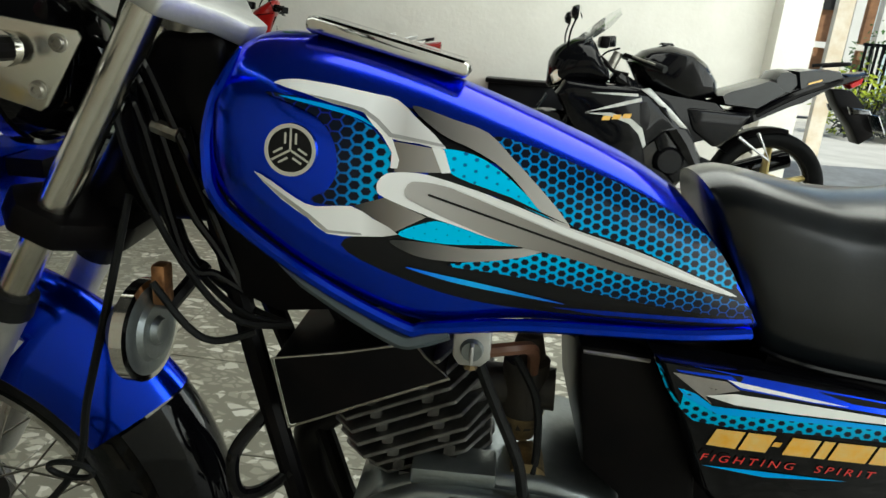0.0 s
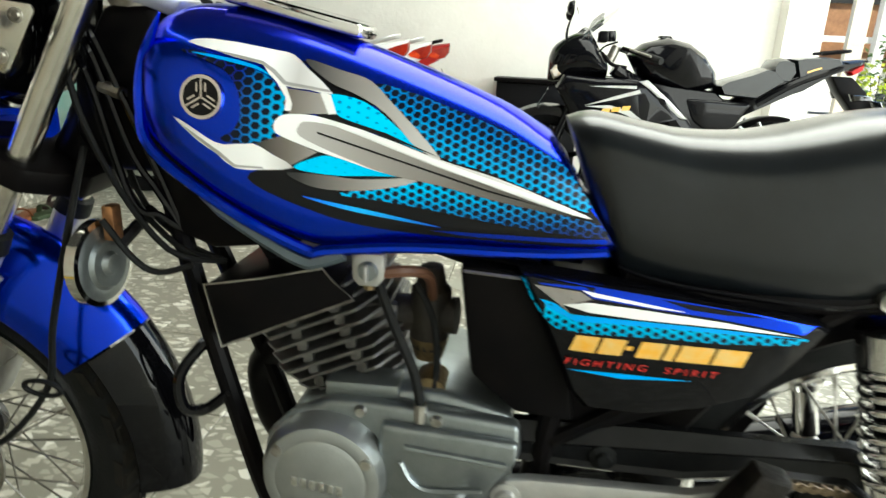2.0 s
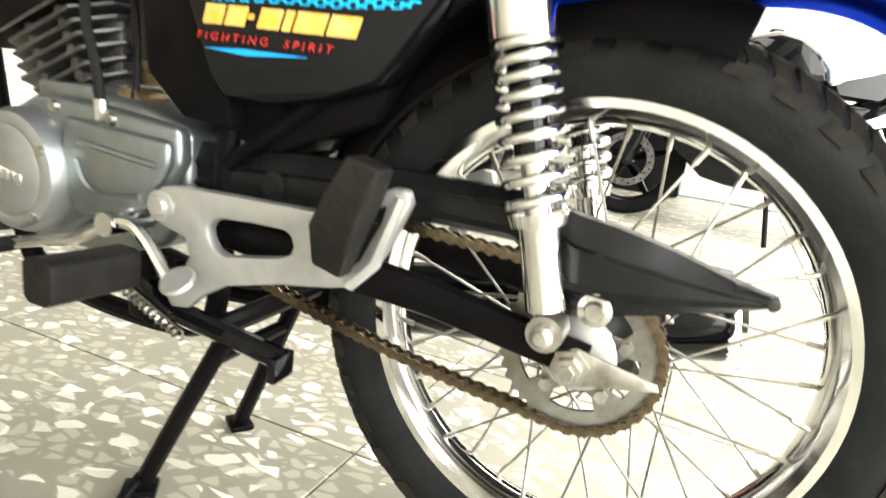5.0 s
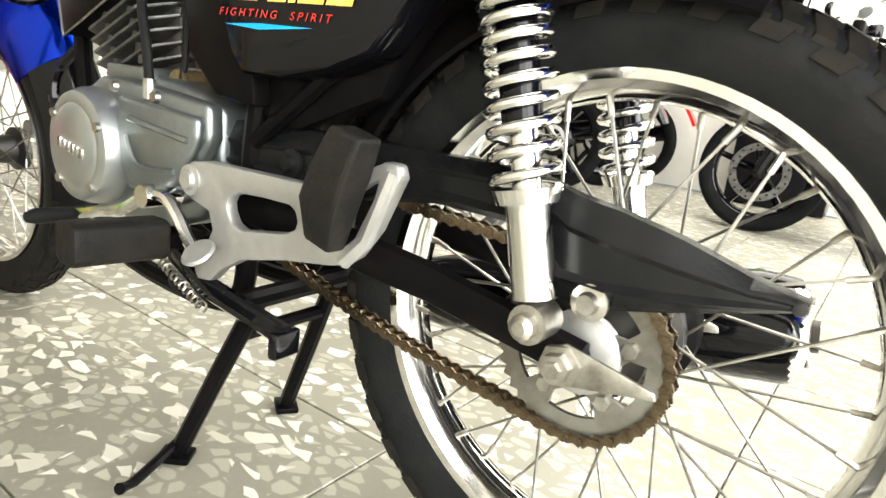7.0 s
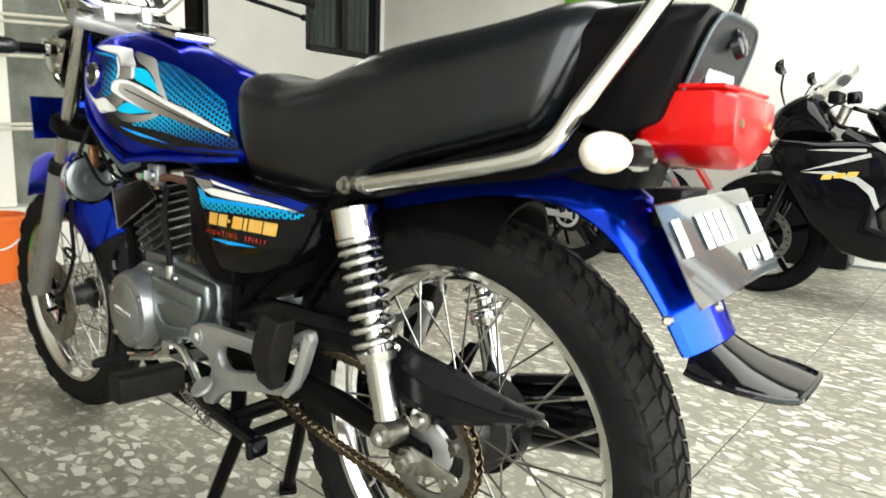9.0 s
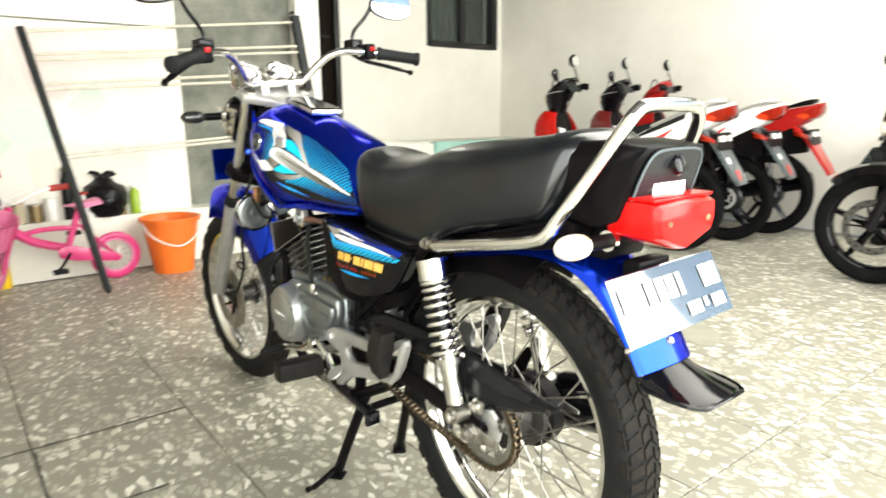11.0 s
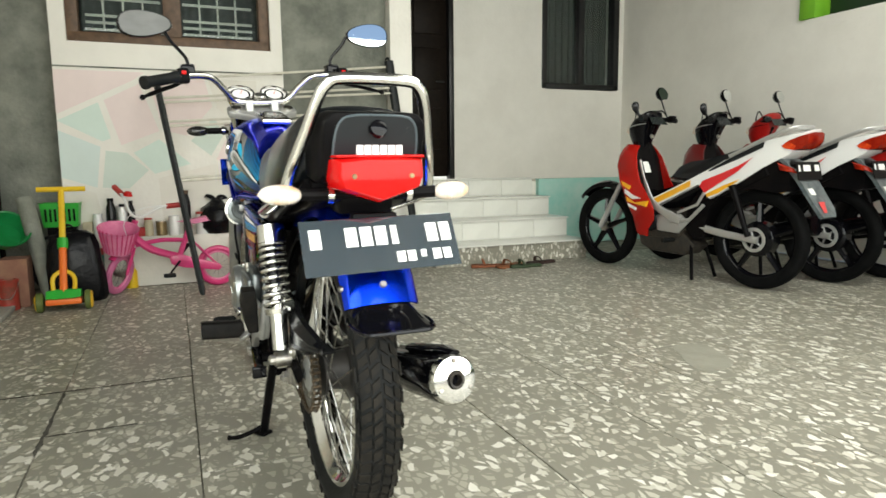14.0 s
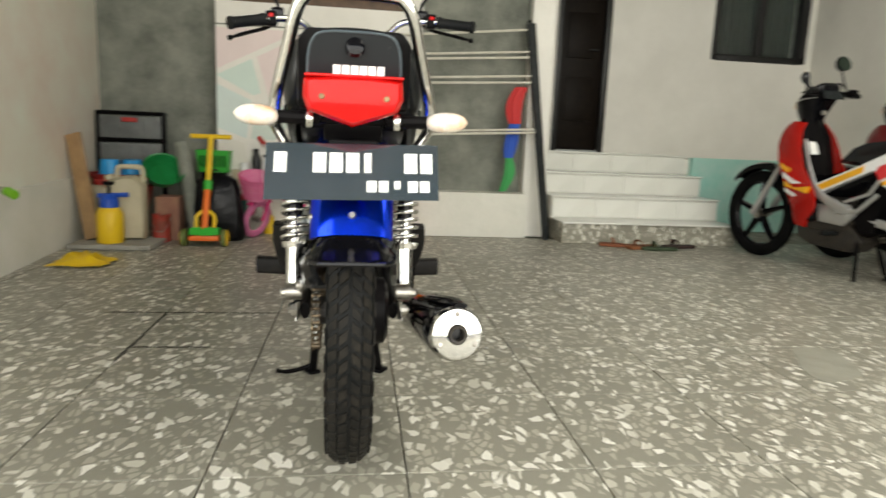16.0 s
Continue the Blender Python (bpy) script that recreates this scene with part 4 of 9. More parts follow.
for u0, u1 in ((0.05, 0.12), (0.27, 0.345), (0.365, 0.44), (0.46, 0.535), (0.565, 0.605), (0.80, 0.875), (0.895, 0.965)):
    plate_bar(pl, u0, u1, 0.16, 0.52, (-0.3068, 0.703), (-0.3538, 0.617), white_paint, tilt=0.018)
for u0, u1 in ((0.58, 0.635), (0.65, 0.705), (0.74, 0.775), (0.82, 0.875), (0.89, 0.945)):
    plate_bar(pl, u0, u1, 0.66, 0.86 if u1 - u0 > 0.04 else 0.80, (-0.3068, 0.703), (-0.3538, 0.617), white_paint, tilt=0.018)
part("plate_bracket", G().box((-0.280, 0, 0.69), (0.03, 0.08, 0.04)), satin_black, bike, bevel=0.003)


def signal(base, tip, mat, stem_mat, rx=0.038, m=None):
    """A leaf-shaped turn signal on a stalk."""
    b, t = Vector(base), Vector(tip)
    d = (t - b).normalized()
    st = part("signal_stalk", G().tube([b, t], 0.011, 10), stem_mat, bike, m=m)
    c = t + d * 0.030
    loops = []
    for i in range(13):
        a = -1 + i / 6
        r = max(0.002, (1 - abs(a) ** 2.4)) ** 0.6
        loops.append([c + d * (a * rx) + Vector((math.cos(q) * 0.018 * r - 0.004, 0, math.sin(q) * 0.0175 * r)) for q in [6.28318 * k / 16 for k in range(16)]])
    lens = part("signal_lens", G().loft(loops), mat, st, smooth=60)
    for i in (3, 4, 5, 6, 7, 8, 9):
        part("lens_rib", G().tube(loops[i], 0.0009, 5, closed=True), mat, lens)
    part("signal_ring", G().tube([b + d * 0.012, b + d * 0.022], 0.016, 12), chrome, st)


for s in (1, -1):
    signal((-0.262, 0.055 * s, 0.742), (-0.262, 0.127 * s, 0.744), clear_lens, satin_black)

# -- wheels
def tyre_profile(R, w):
    return [(R - 0.078, -w * 0.30), (R - 0.070, -w * 0.36), (R - 0.045, -w * 0.49), (R - 0.024, -w * 0.5), (R - 0.010, -w * 0.40), (R - 0.003, -w * 0.24), (R, 0),
            (R - 0.003, w * 0.24), (R - 0.010, w * 0.40), (R - 0.024, w * 0.5), (R - 0.045, w * 0.49), (R - 0.070, w * 0.36), (R - 0.078, w * 0.30)]


def wheel(name, c, R, w, tread_n, hub_prof, label, m=None, disc=None, chevron=True):
    ax = axis(c, (0, 1, 0))
    hub = part(name, G().lathe(hub_prof, ax, 28), hub_black, bike, label, m=m)
    ty = part("tyre", G().lathe(tyre_profile(R, w), ax, 72), rubber, hub, smooth=60)
    rim_r = R - 0.074
    part("rim", G().lathe([(rim_r + 0.004, -0.027), (rim_r + 0.003, -0.031), (rim_r - 0.006, -0.030), (rim_r - 0.012, -0.022), (rim_r - 0.020, -0.012), (rim_r - 0.024, 0), (rim_r - 0.020, 0.012), (rim_r - 0.012, 0.022), (rim_r - 0.006, 0.030), (rim_r + 0.003, 0.031), (rim_r + 0.004, 0.027), (rim_r, 0.0), (rim_r + 0.004, -0.027)], ax, 72), chrome, hub, "chrome spoked rim", smooth=40)
    # tread: slanted blocks on both shoulders and a centre row
    g = G()
    cv = Vector(c)
    for k in range(tread_n):
        for q0, q1, da, lift in ((0.04, 0.22, 0.0, 0.0), (-0.04, -0.22, 0.5, 0.0), (0.26, 0.46, 0.25, 0.0), (-0.26, -0.46, 0.75, 0.0)):
            def pt(q, f, up):
                yy = w * q
                dr = -0.003 * (abs(q) / 0.24) if abs(q) < 0.24 else -0.003 - 0.007 * (abs(q) - 0.24) / 0.16 if abs(q) < 0.40 else -0.010 - 0.014 * (abs(q) - 0.40) / 0.10
                a = 6.28318 * (k + f) / tread_n
                r = R + dr + up
                return cv + Vector((math.cos(a) * r, yy, math.sin(a) * r))
            sl = 0.45 * (1 if q0 > 0 else 1)
            f0, f1 = da, da + 0.72
            lowc = [pt(q0, f0, -0.001), pt(q0, f1, -0.001), pt(q1, f1 + sl, -0.001), pt(q1, f0 + sl, -0.001)]
            hic = [pt(q0 * 1.02, f0 + 0.04, 0.0040), pt(q0 * 1.02, f1 - 0.04, 0.0040), pt(q1 * 0.98, f1 + sl - 0.04, 0.0040), pt(q1 * 0.98, f0 + sl + 0.04, 0.0040)]
            g.add(lowc + hic, [(4, 5, 6, 7), (0, 1, 5, 4), (1, 2, 6, 5), (2, 3, 7, 6), (3, 0, 4, 7)])
    # raised pads on both sidewalls, standing in for lit edges of the shoulder blocks
    for k in range(tread_n // 2):
        for sd_ in (1, -1):
            quad = []
            for f, r in ((0.0, R - 0.029), (0.52, R - 0.029), (0.62, R - 0.017), (0.10, R - 0.017)):
                a = 6.28318 * (k + f) * 2 / tread_n
                quad.append((a, r))
            lo_ = [cv + Vector((math.cos(a) * r, sd_ * w * 0.488, math.sin(a) * r)) for a, r in quad]
            hi_ = [cv + Vector((math.cos(a) * (r * 0.998 + 0.0006), sd_ * (w * 0.5 + 0.0022), math.sin(a) * (r * 0.998 + 0.0006))) for a, r in quad]
            g.add(lo_ + hi_, [(4, 5, 6, 7), (0, 1, 5, 4), (1, 2, 6, 5), (2, 3, 7, 6), (3, 0, 4, 7)])
    part("tread", g, tread_rubber, ty, smooth=0)
    # spokes, crossed, from both flanges
    hr = 0.048
    metas = []
    for side in (1, -1):
        for lean in (1, -1):
            a = radians(52 * lean)
            p0 = cv + Vector((math.cos(a) * hr, 0.036 * side, math.sin(a) * hr))
            p1 = cv + Vector((rim_r - 0.018, 0.010 * side, 0))
            metas.append(finish(G().tube([p0, p1], 0.0017, 5), "spoke", 60))
            nip = finish(G().tube([p1, p1 + (p0 - p1).normalized() * 0.02], 0.0030, 6), "nipple", 60)
            for me in (metas[-1], nip):
                me.materials.append(spoke_steel if me is metas[-1] else steel)
            metas[-1] = (metas[-1], nip)
    for k in range(36):
        sp, nip = metas[k % 4]
        ro = Matrix.Translation(cv) @ Matrix.Rotation(radians(10 * k), 4, "Y") @ Matrix.Translation(-cv)
        part("spoke", sp, None, hub, m=ro)
        part("nipple", nip, None, hub, m=ro)
    return hub


rear = wheel("rear_wheel", (0, 0, 0.341), 0.3165, 0.084, 76, [(0.012, -0.075), (0.06, -0.075), (0.066, -0.06), (0.066, -0.02), (0.045, -0.012), (0.040, 0.03), (0.052, 0.034), (0.052, 0.042), (0.03, 0.05), (0.03, 0.07), (0.012, 0.075)], "chrome spoked rear wheel with block tread")
brake_hub = part("brake_drum", G().lathe([(0.012, -0.082), (0.055, -0.082), (0.072, -0.074), (0.074, -0.04), (0.066, -0.034)], axis((0, 0, 0.341), (0, 1, 0)), 28), satin_black, rear)

RAKE = Vector((0.485, 0, -0.875)).normalized()
steer_o = Vector((0.985, 0, 0.90))
STEER = Matrix.Translation(steer_o) @ Matrix.Rotation(radians(3.5), 4, -RAKE) @ Matrix.Translation(-steer_o)
FC = (1.325, 0, 0.302)
front = wheel("front_wheel", FC, 0.300, 0.070, 44, [(0.012, -0.05), (0.045, -0.05), (0.045, -0.036), (0.03, -0.03), (0.026, 0.02), (0.045, 0.03), (0.045, 0.04), (0.02, 0.05), (0.012, 0.055)], "chrome spoked front wheel", m=STEER)
disc = part("brake_disc", G().lathe([(0.06, 0.052), (0.112, 0.052), (0.112, 0.056), (0.06, 0.056), (0.06, 0.052)], axis(FC, (0, 1, 0)), 40), steel, front)
for k in range(6):
    a = radians(60 * k)
    part("disc_arm", G().tube([Vector(FC) + Vector((math.cos(a) * 0.03, 0.05, math.sin(a) * 0.03)), Vector(FC) + Vector((math.cos(a + 0.4) * 0.066, 0.054, math.sin(a + 0.4) * 0.066))], 0.006, 6), gloss_black, disc)

# -- fork, clamps, front mudguard
for s in (1, -1):
    up = steer_o + RAKE * -0.085
    p_top = Vector((up.x + 0.02, 0.088 * s, up.z + 0.01))
    p_mid = p_top + RAKE * 0.34
    p_low = p_top + RAKE * 0.735
    fk = part("fork_tube", G().tube([p_top + RAKE * -0.01, p_mid + RAKE * 0.06], 0.0165, 16), fork_metal, bike, "brushed steel fork tube", m=STEER)
    part("fork_slider", G().tube([p_mid + RAKE * 0.03, p_mid + RAKE * 0.05, p_low, p_low + RAKE * 0.015], [0.025, 0.023, 0.021, 0.015], 16), cast, fk)
    part("dust_seal", G().tube([p_mid + RAKE * 0.015, p_mid + RAKE * 0.04], [0.024, 0.026], 16), rubber, fk)
    part("axle_lug", G().tube([p_low + Vector((0.012, -0.02 * s, 0.0)), p_low + Vector((0.012, 0.02 * s, 0.0))], 0.02, 14), cast, fk)
tri_top = steer_o + RAKE * -0.075
g = G().prism([(0.020, 0.115), (0.05, 0.06), (0.03, 0), (0.05, -0.06), (0.020, -0.115), (-0.02, -0.115), (-0.05, -0.05), (-0.075, -0.03), (-0.075, 0.03), (-0.05, 0.05), (-0.02, 0.115)], -0.012, 0.012, "xy")
part("top_clamp", g, cast, bike, "silver cast top clamp", bevel=0.004, m=STEER @ Matrix.Translation(tri_top + Vector((0.02, 0, 0.012))) @ Matrix.Rotation(radians(-27), 4, "Y"))
low_c = steer_o + RAKE * 0.17
g = G().prism([(0.03, 0.118), (0.055, 0.09), (0.03, 0.0), (0.055, -0.09), (0.03, -0.118), (-0.015, -0.115), (-0.06, -0.05), (-0.06, 0.05), (-0.015, 0.115)], -0.017, 0.017, "xy")
part("lower_clamp", g, satin_black, bike, "black lower fork clamp", bevel=0.006, m=STEER @ Matrix.Translation(low_c + Vector((0.015, 0, 0))) @ Matrix.Rotation(radians(-27), 4, "Y"))
part("steering_head", G().tube([steer_o + RAKE * -0.06, steer_o + RAKE * 0.16], 0.032, 16), satin_black, bike)
fender("front_mudguard", FC, 0.390, 0.066, 34, 106, blue, "glossy blue front mudguard", drop=1.6, m=STEER)
fender("front_mud_flap", FC, 0.386, 0.062, -6, 33.5, gloss_black, "gloss black rear part of the front mudguard", n=12, drop=1.0, m=STEER)

# fender stays and the cable that hangs by the fork
for s in (1, -1):
    part("mudguard_stay", G().tube([(1.16, 0.060 * s, 0.60), (1.19, 0.085 * s, 0.56)], 0.006, 6), cast, bike, m=STEER)
part("speedometer_cable", G().tube(curve([(1.02, 0.06, 0.78), (1.03, 0.10, 0.68), (1.06, 0.11, 0.56), (1.09, 0.10, 0.46), (1.18, 0.09, 0.36), (1.29, 0.07, 0.31)], 5), 0.0045, 7), rubber, bike, m=STEER)
part("cable_loop", G().tube([(1.085 + 0.026 * math.cos(a), 0.10 + 0.004 * math.sin(a), 0.462 + 0.013 * math.sin(a)) for a in [6.28318 * k / 18 for k in range(18)]], 0.0035, 6, closed=True), rubber, bike)

# -- headlamp, gauges, handlebar
hl = part("headlamp", G().lathe([(0, -0.075), (0.04, -0.07), (0.072, -0.045), (0.086, 0.0), (0.088, 0.012)], axis((1.13, 0, 0.905), (1, 0, -0.08)), 28), gloss_black, bike, "round black headlamp", m=STEER)
part("headlamp_rim", G().lathe([(0.080, 0.028), (0.091, 0.022), (0.091, 0.006), (0.086, 0.004)], axis((1.13, 0, 0.905), (1, 0, -0.08)), 28), chrome, hl)
part("headlamp_glass", G().lathe([(0, 0.040), (0.04, 0.036), (0.082, 0.024)], axis((1.13, 0, 0.905), (1, 0, -0.08)), 28), clear_lens, hl)
for s in (1, -1):
    br = part("lamp_bracket", G().prism([(1.028, 0.934), (1.031, 0.941), (1.10, 0.949), (1.150, 0.950), (1.158, 0.925), (1.112, 0.876), (1.074, 0.866), (1.066, 0.871)], 0.100 * s, 0.104 * s), fork_metal, bike, "silver lamp bracket with two bolts", bevel=0.002, m=STEER)
    for x, z in ((1.049, 0.929), (1.073, 0.886)):
        part("bolt", G().lathe([(0, 0.003), (0.003, 0.003), (0.0035, 0.006), (0.006, 0.006), (0.0065, 0.002), (0.0085, 0.0015), (0.0085, 0)], axis((x, 0.104 * s, z), (0, s, 0)), 14), steel, br)
    signal((1.090, 0.10 * s, 0.922), (1.095, 0.172 * s, 0.922), smoke_lens, satin_black, m=STEER)
for s in (1, -1):
    c = Vector((1.035, 0.058 * s, 1.040))
    am = axis(c, (-0.62, 0, 0.78))
    ga = part("gauge", G().lathe([(0.0, -0.05), (0.03, -0.048), (0.044, -0.02), (0.048, 0.0), (0.048, 0.012), (0.042, 0.014), (0.040, 0.006)], am, 28), chrome, bike, "round chrome instrument", m=STEER)
    part("dial", G().lathe([(0, 0.006), (0.0405, 0.006)], am, 28), white_paint, ga)
    part("dial_ring", G().lathe([(0.028, 0.0068), (0.034, 0.0068)], am, 28), gloss_black, ga)
    part("needle", G().add([am @ Vector(v) for v in ((-0.002, 0, 0.008), (0.002, 0, 0.008), (0.012, 0.028, 0.008))], [(0, 1, 2)]), red_film, ga)
part("gauge_bracket", G().box((1.02, 0, 1.005), (0.05, 0.14, 0.02)), gloss_black, bike, bevel=0.005, m=STEER)
part("ignition_switch", G().lathe([(0, 0.02), (0.012, 0.02), (0.018, 0.016), (0.020, 0.0)], axis((0.995, 0, 1.025), (-0.5, 0, 0.85)), 18), chrome, bike, m=STEER)

BAR_TURN = Matrix.Translation(steer_o) @ Matrix.Rotation(radians(4.0), 4, -RAKE) @ Matrix.Diagonal((1, 0.965, 1, 1)) @ Matrix.Translation(-steer_o)
bar_half = [(0.965, 0.0, 1.010), (0.962, 0.06, 1.012), (0.955, 0.098, 1.020), (0.930, 0.135, 1.058), (0.905, 0.170, 1.085), (0.885, 0.215, 1.092), (0.835, 0.30, 1.082), (0.772, 0.392, 1.060)]
bar_pts = curve([(x, -y, z) for x, y, z in bar_half[:0:-1]] + bar_half, 5)
hb = part("handlebar", G().tube(bar_pts, 0.011, 12), chrome, bike, "chrome raised handlebar", m=STEER @ BAR_TURN, smooth=60)
for s in (1, -1):
    part("riser", G().box((0.965, 0.045 * s, 0.990), (0.034, 0.026, 0.055)), cast, hb, bevel=0.005)
    e0, e1 = Vector((0.840, 0.293 * s, 1.0825)), Vector((0.766, 0.401 * s, 1.058))
    d = (e1 - e0).normalized()
    gp = part("grip", G().tube([e0, e0 + d * 0.006, e0 + d * 0.02, e1 - d * 0.016, e1 - d * 0.014, e1 - d * 0.002, e1], [0.019, 0.020, 0.0165, 0.0165, 0.0195, 0.0195, 0.015], 14), rubber, hb, "black rubber grip")
    part("switch_box", G().box(e0 - d * 0.028, (0.040, 0.036, 0.046)), satin_black, hb, bevel=0.007)
    part("switch_button", G().box(e0 - d * 0.028 + Vector((-0.022, 0, 0.008)), (0.006, 0.014, 0.012)), red_lens, hb, bevel=0.002)
    lv = curve([e0 - d * 0.05 + Vector((0.045, 0, -0.006)), e0 + Vector((0.062, 0, -0.018)), e0 + d * 0.07 + Vector((0.056, 0, -0.026)), e0 + d * 0.135 + Vector((0.045, 0, -0.036))], 5)
    lever = part("lever", G().tube(lv, [0.008] * (len(lv) - 3) + [0.0065, 0.006, 0.008], 8, flat=0.6), satin_black, hb)
    part("lever_knob", G().lathe([(0, -0.009), (0.006, -0.007), (0.009, 0), (0.006, 0.007), (0, 0.009)], axis(lv[-1], d), 10), satin_black, lever)
    part("master_cylinder", G().box(e0 - d * 0.055 + Vector((0.025, 0, 0.018)), (0.05, 0.042, 0.032)), gloss_black, hb, bevel=0.006)
    # mirror
    ms = [e0 - d * 0.06 + Vector((0.02, 0, 0.02)), e0 - d * 0.058 + Vector((0.02, 0.004 * s, 0.055)), e0 - d * 0.02 + Vector((0.025, 0.012 * s, 0.105)), e0 + Vector((0.03, 0.012 * s, 0.135))]
    stem = part("mirror_stem", G().tube(curve(ms, 5), 0.0055, 8), gloss_black, hb)
    mc = ms[-1] + Vector((0.0, 0.056 if s > 0 else -0.085, 0.026 if s > 0 else 0.006))
    nrm = Vector((-1, 0.04 if s > 0 else 0.10, 0.17 if s > 0 else 0.11)).normalized()
    side_v = Vector((0.05 * s, 0, 1)).cross(nrm).normalized()
    side_v = side_v if side_v.y * s > 0 else -side_v
    up_v = nrm.cross(side_v).normalized()
    up_v = up_v if up_v.z > 0 else -up_v
    ring = []
    for k in range(24):
        a = 6.28318 * k / 24
        cx, cz = math.cos(a), math.sin(a)
        ring.append(side_v * (0.078 * cx) + up_v * ((0.040 + 0.009 * cx) * (abs(cz) ** 0.8) * (1 if cz > 0 else -1)))
    shell = [[mc + p * f - nrm * dd for p in ring] for f, dd in ((1.0, -0.004), (1.03, 0.004), (0.86, 0.022), (0.45, 0.034), (0.08, 0.037))]
    part("mirror_shell", G().loft(shell, True), gloss_black, stem, smooth=50)
    part("mirror_glass", G().add([mc + p * 0.95 + nrm * 0.0046 for p in ring], [tuple(range(24))]), mirror_glass, stem, smooth=0)
# front number plate, seen edge-on past the fork
fp = part("front_plate", G().box((1.175, 0, 0.775), (0.004, 0.25, 0.095)), blue, bike, "blue front plate panel", m=STEER @ pose(0, 0, 0))
part("plate_bracket", G().box((1.15, 0, 0.79), (0.04, 0.05, 0.02)), satin_black, bike, m=STEER)

# -- horn
hm = axis((0.990, 0.085, 0.640), (-1.0, 0.04, 0.02))
horn = part("horn", G().lathe([(0, 0.014), (0.012, 0.016), (0.016, 0.010), (0.030, 0.011), (0.034, 0.006), (0.044, 0.006), (0.052, 0.002), (0.054, -0.008), (0.048, -0.014), (0.03, -0.03), (0, -0.032)], hm, 30), cast_dark, bike, "round grey horn disc")
part("horn_rim", G().lathe([(0.047, 0.004), (0.055, 0.003), (0.055, -0.010), (0.050, -0.012)], hm, 30), chrome, horn)
part("horn_terminal", G().box((0.975, 0.080, 0.692), (0.016, 0.020, 0.045)), copper, horn, bevel=0.004)
part("horn_bracket", G().tube([(0.975, 0.07, 0.66), (0.95, 0.03, 0.70)], 0.008, 6), satin_black, horn)

# -- frame
for s in (1, -1):
    part("frame_tube", G().tube(curve([(0.955, 0.012 * s, 0.80), (0.915, 0.032 * s, 0.68), (0.875, 0.050 * s, 0.56), (0.835, 0.062 * s, 0.44), (0.79, 0.070 * s, 0.31), (0.74, 0.072 * s, 0.255), (0.60, 0.072 * s, 0.235), (0.46, 0.075 * s, 0.25), (0.43, 0.08 * s, 0.33), (0.43, 0.08 * s, 0.45), (0.40, 0.085 * s, 0.60), (0.33, 0.09 * s, 0.66)], 5), 0.0135, 10), satin_black, bike, "black steel cradle frame tube")
    part("subframe_tube", G().tube(curve([(0.62, 0.05 * s, 0.70), (0.40, 0.085 * s, 0.665), (0.10, 0.112 * s, 0.682), (-0.08, 0.112 * s, 0.722), (-0.20, 0.10 * s, 0.75)], 5), 0.012, 10), satin_black, bike)
    part("subframe_stay", G().tube([(0.42, 0.085 * s, 0.46), (0.12, 0.11 * s, 0.68)], 0.010, 8), satin_black, bike)
part("backbone", G().tube([(0.95, 0, 0.80), (0.80, 0, 0.72), (0.40, 0, 0.69)], 0.026, 12), satin_black, bike)
part("frame_gusset", G().prism([(0.955, 0.86), (0.925, 0.80), (0.80, 0.71), (0.745, 0.675), (0.86, 0.66), (0.915, 0.68)], -0.055, 0.055), satin_black, bike, bevel=0.008)
# added block that fills the black space between fork and tank
part("wiring_cover", G().loft([[(x0, y, z) for x0, y in ((xa, w), (xb, w), (xb, -w), (xa, -w))] for xa, xb, w, z in ((0.915, 1.020, 0.030, 0.745), (0.912, 1.040, 0.042, 0.79), (0.915, 1.030, 0.048, 0.86), (0.918, 0.985, 0.045, 0.945))]), satin_black, bike, "black filler block round the steering head", bevel=0.012, segs=3)
part("engine_bar", G().tube(curve([(0.875, 0.055, 0.535), (0.905, 0.075, 0.49), (0.90, 0.08, 0.445), (0.875, 0.07, 0.44), (0.84, 0.065, 0.47)], 5), 0.008, 8), gloss_black, bike, "small black bumper loop")
for k in range(3):
    part("cable", G().tube(curve([(1.01, 0.04 - 0.02 * k, 0.99), (1.02 - 0.01 * k, 0.07 - 0.02 * k, 0.88), (0.98, 0.075 - 0.03 * k, 0.76 - 0.02 * k), (0.91, 0.072 - 0.02 * k, 0.66), (0.85, 0.04, 0.64)], 5), 0.004, 6), rubber, bike)
part("cable", G().tube(curve([(0.975, 0.10, 0.70), (0.945, 0.09, 0.65), (0.92, 0.08, 0.632), (0.88, 0.07, 0.642)], 5), 0.004, 6), rubber, bike)

for k, (ya, za) in enumerate(((0.062, 0.93), (0.058, 0.90), (0.064, 0.87))):
    part("cable", G().tube(curve([(1.05, 0.045, za + 0.03), (1.0, ya, za), (0.955, ya + 0.004, za - 0.09 - 0.03 * k), (0.925, 0.060, za - 0.17), (0.90, 0.050, 0.68)], 6), 0.0045, 7), gloss_black, bike)
part("cable_clip", G().tube([(0.985, 0.058, 0.852), (0.955, 0.066, 0.845)], 0.008, 8), steel, bike)
part("head_bearing_cup", G().tube([(0.952, 0, 0.955), (0.962, 0, 0.935)], 0.040, 20), steel, bike)

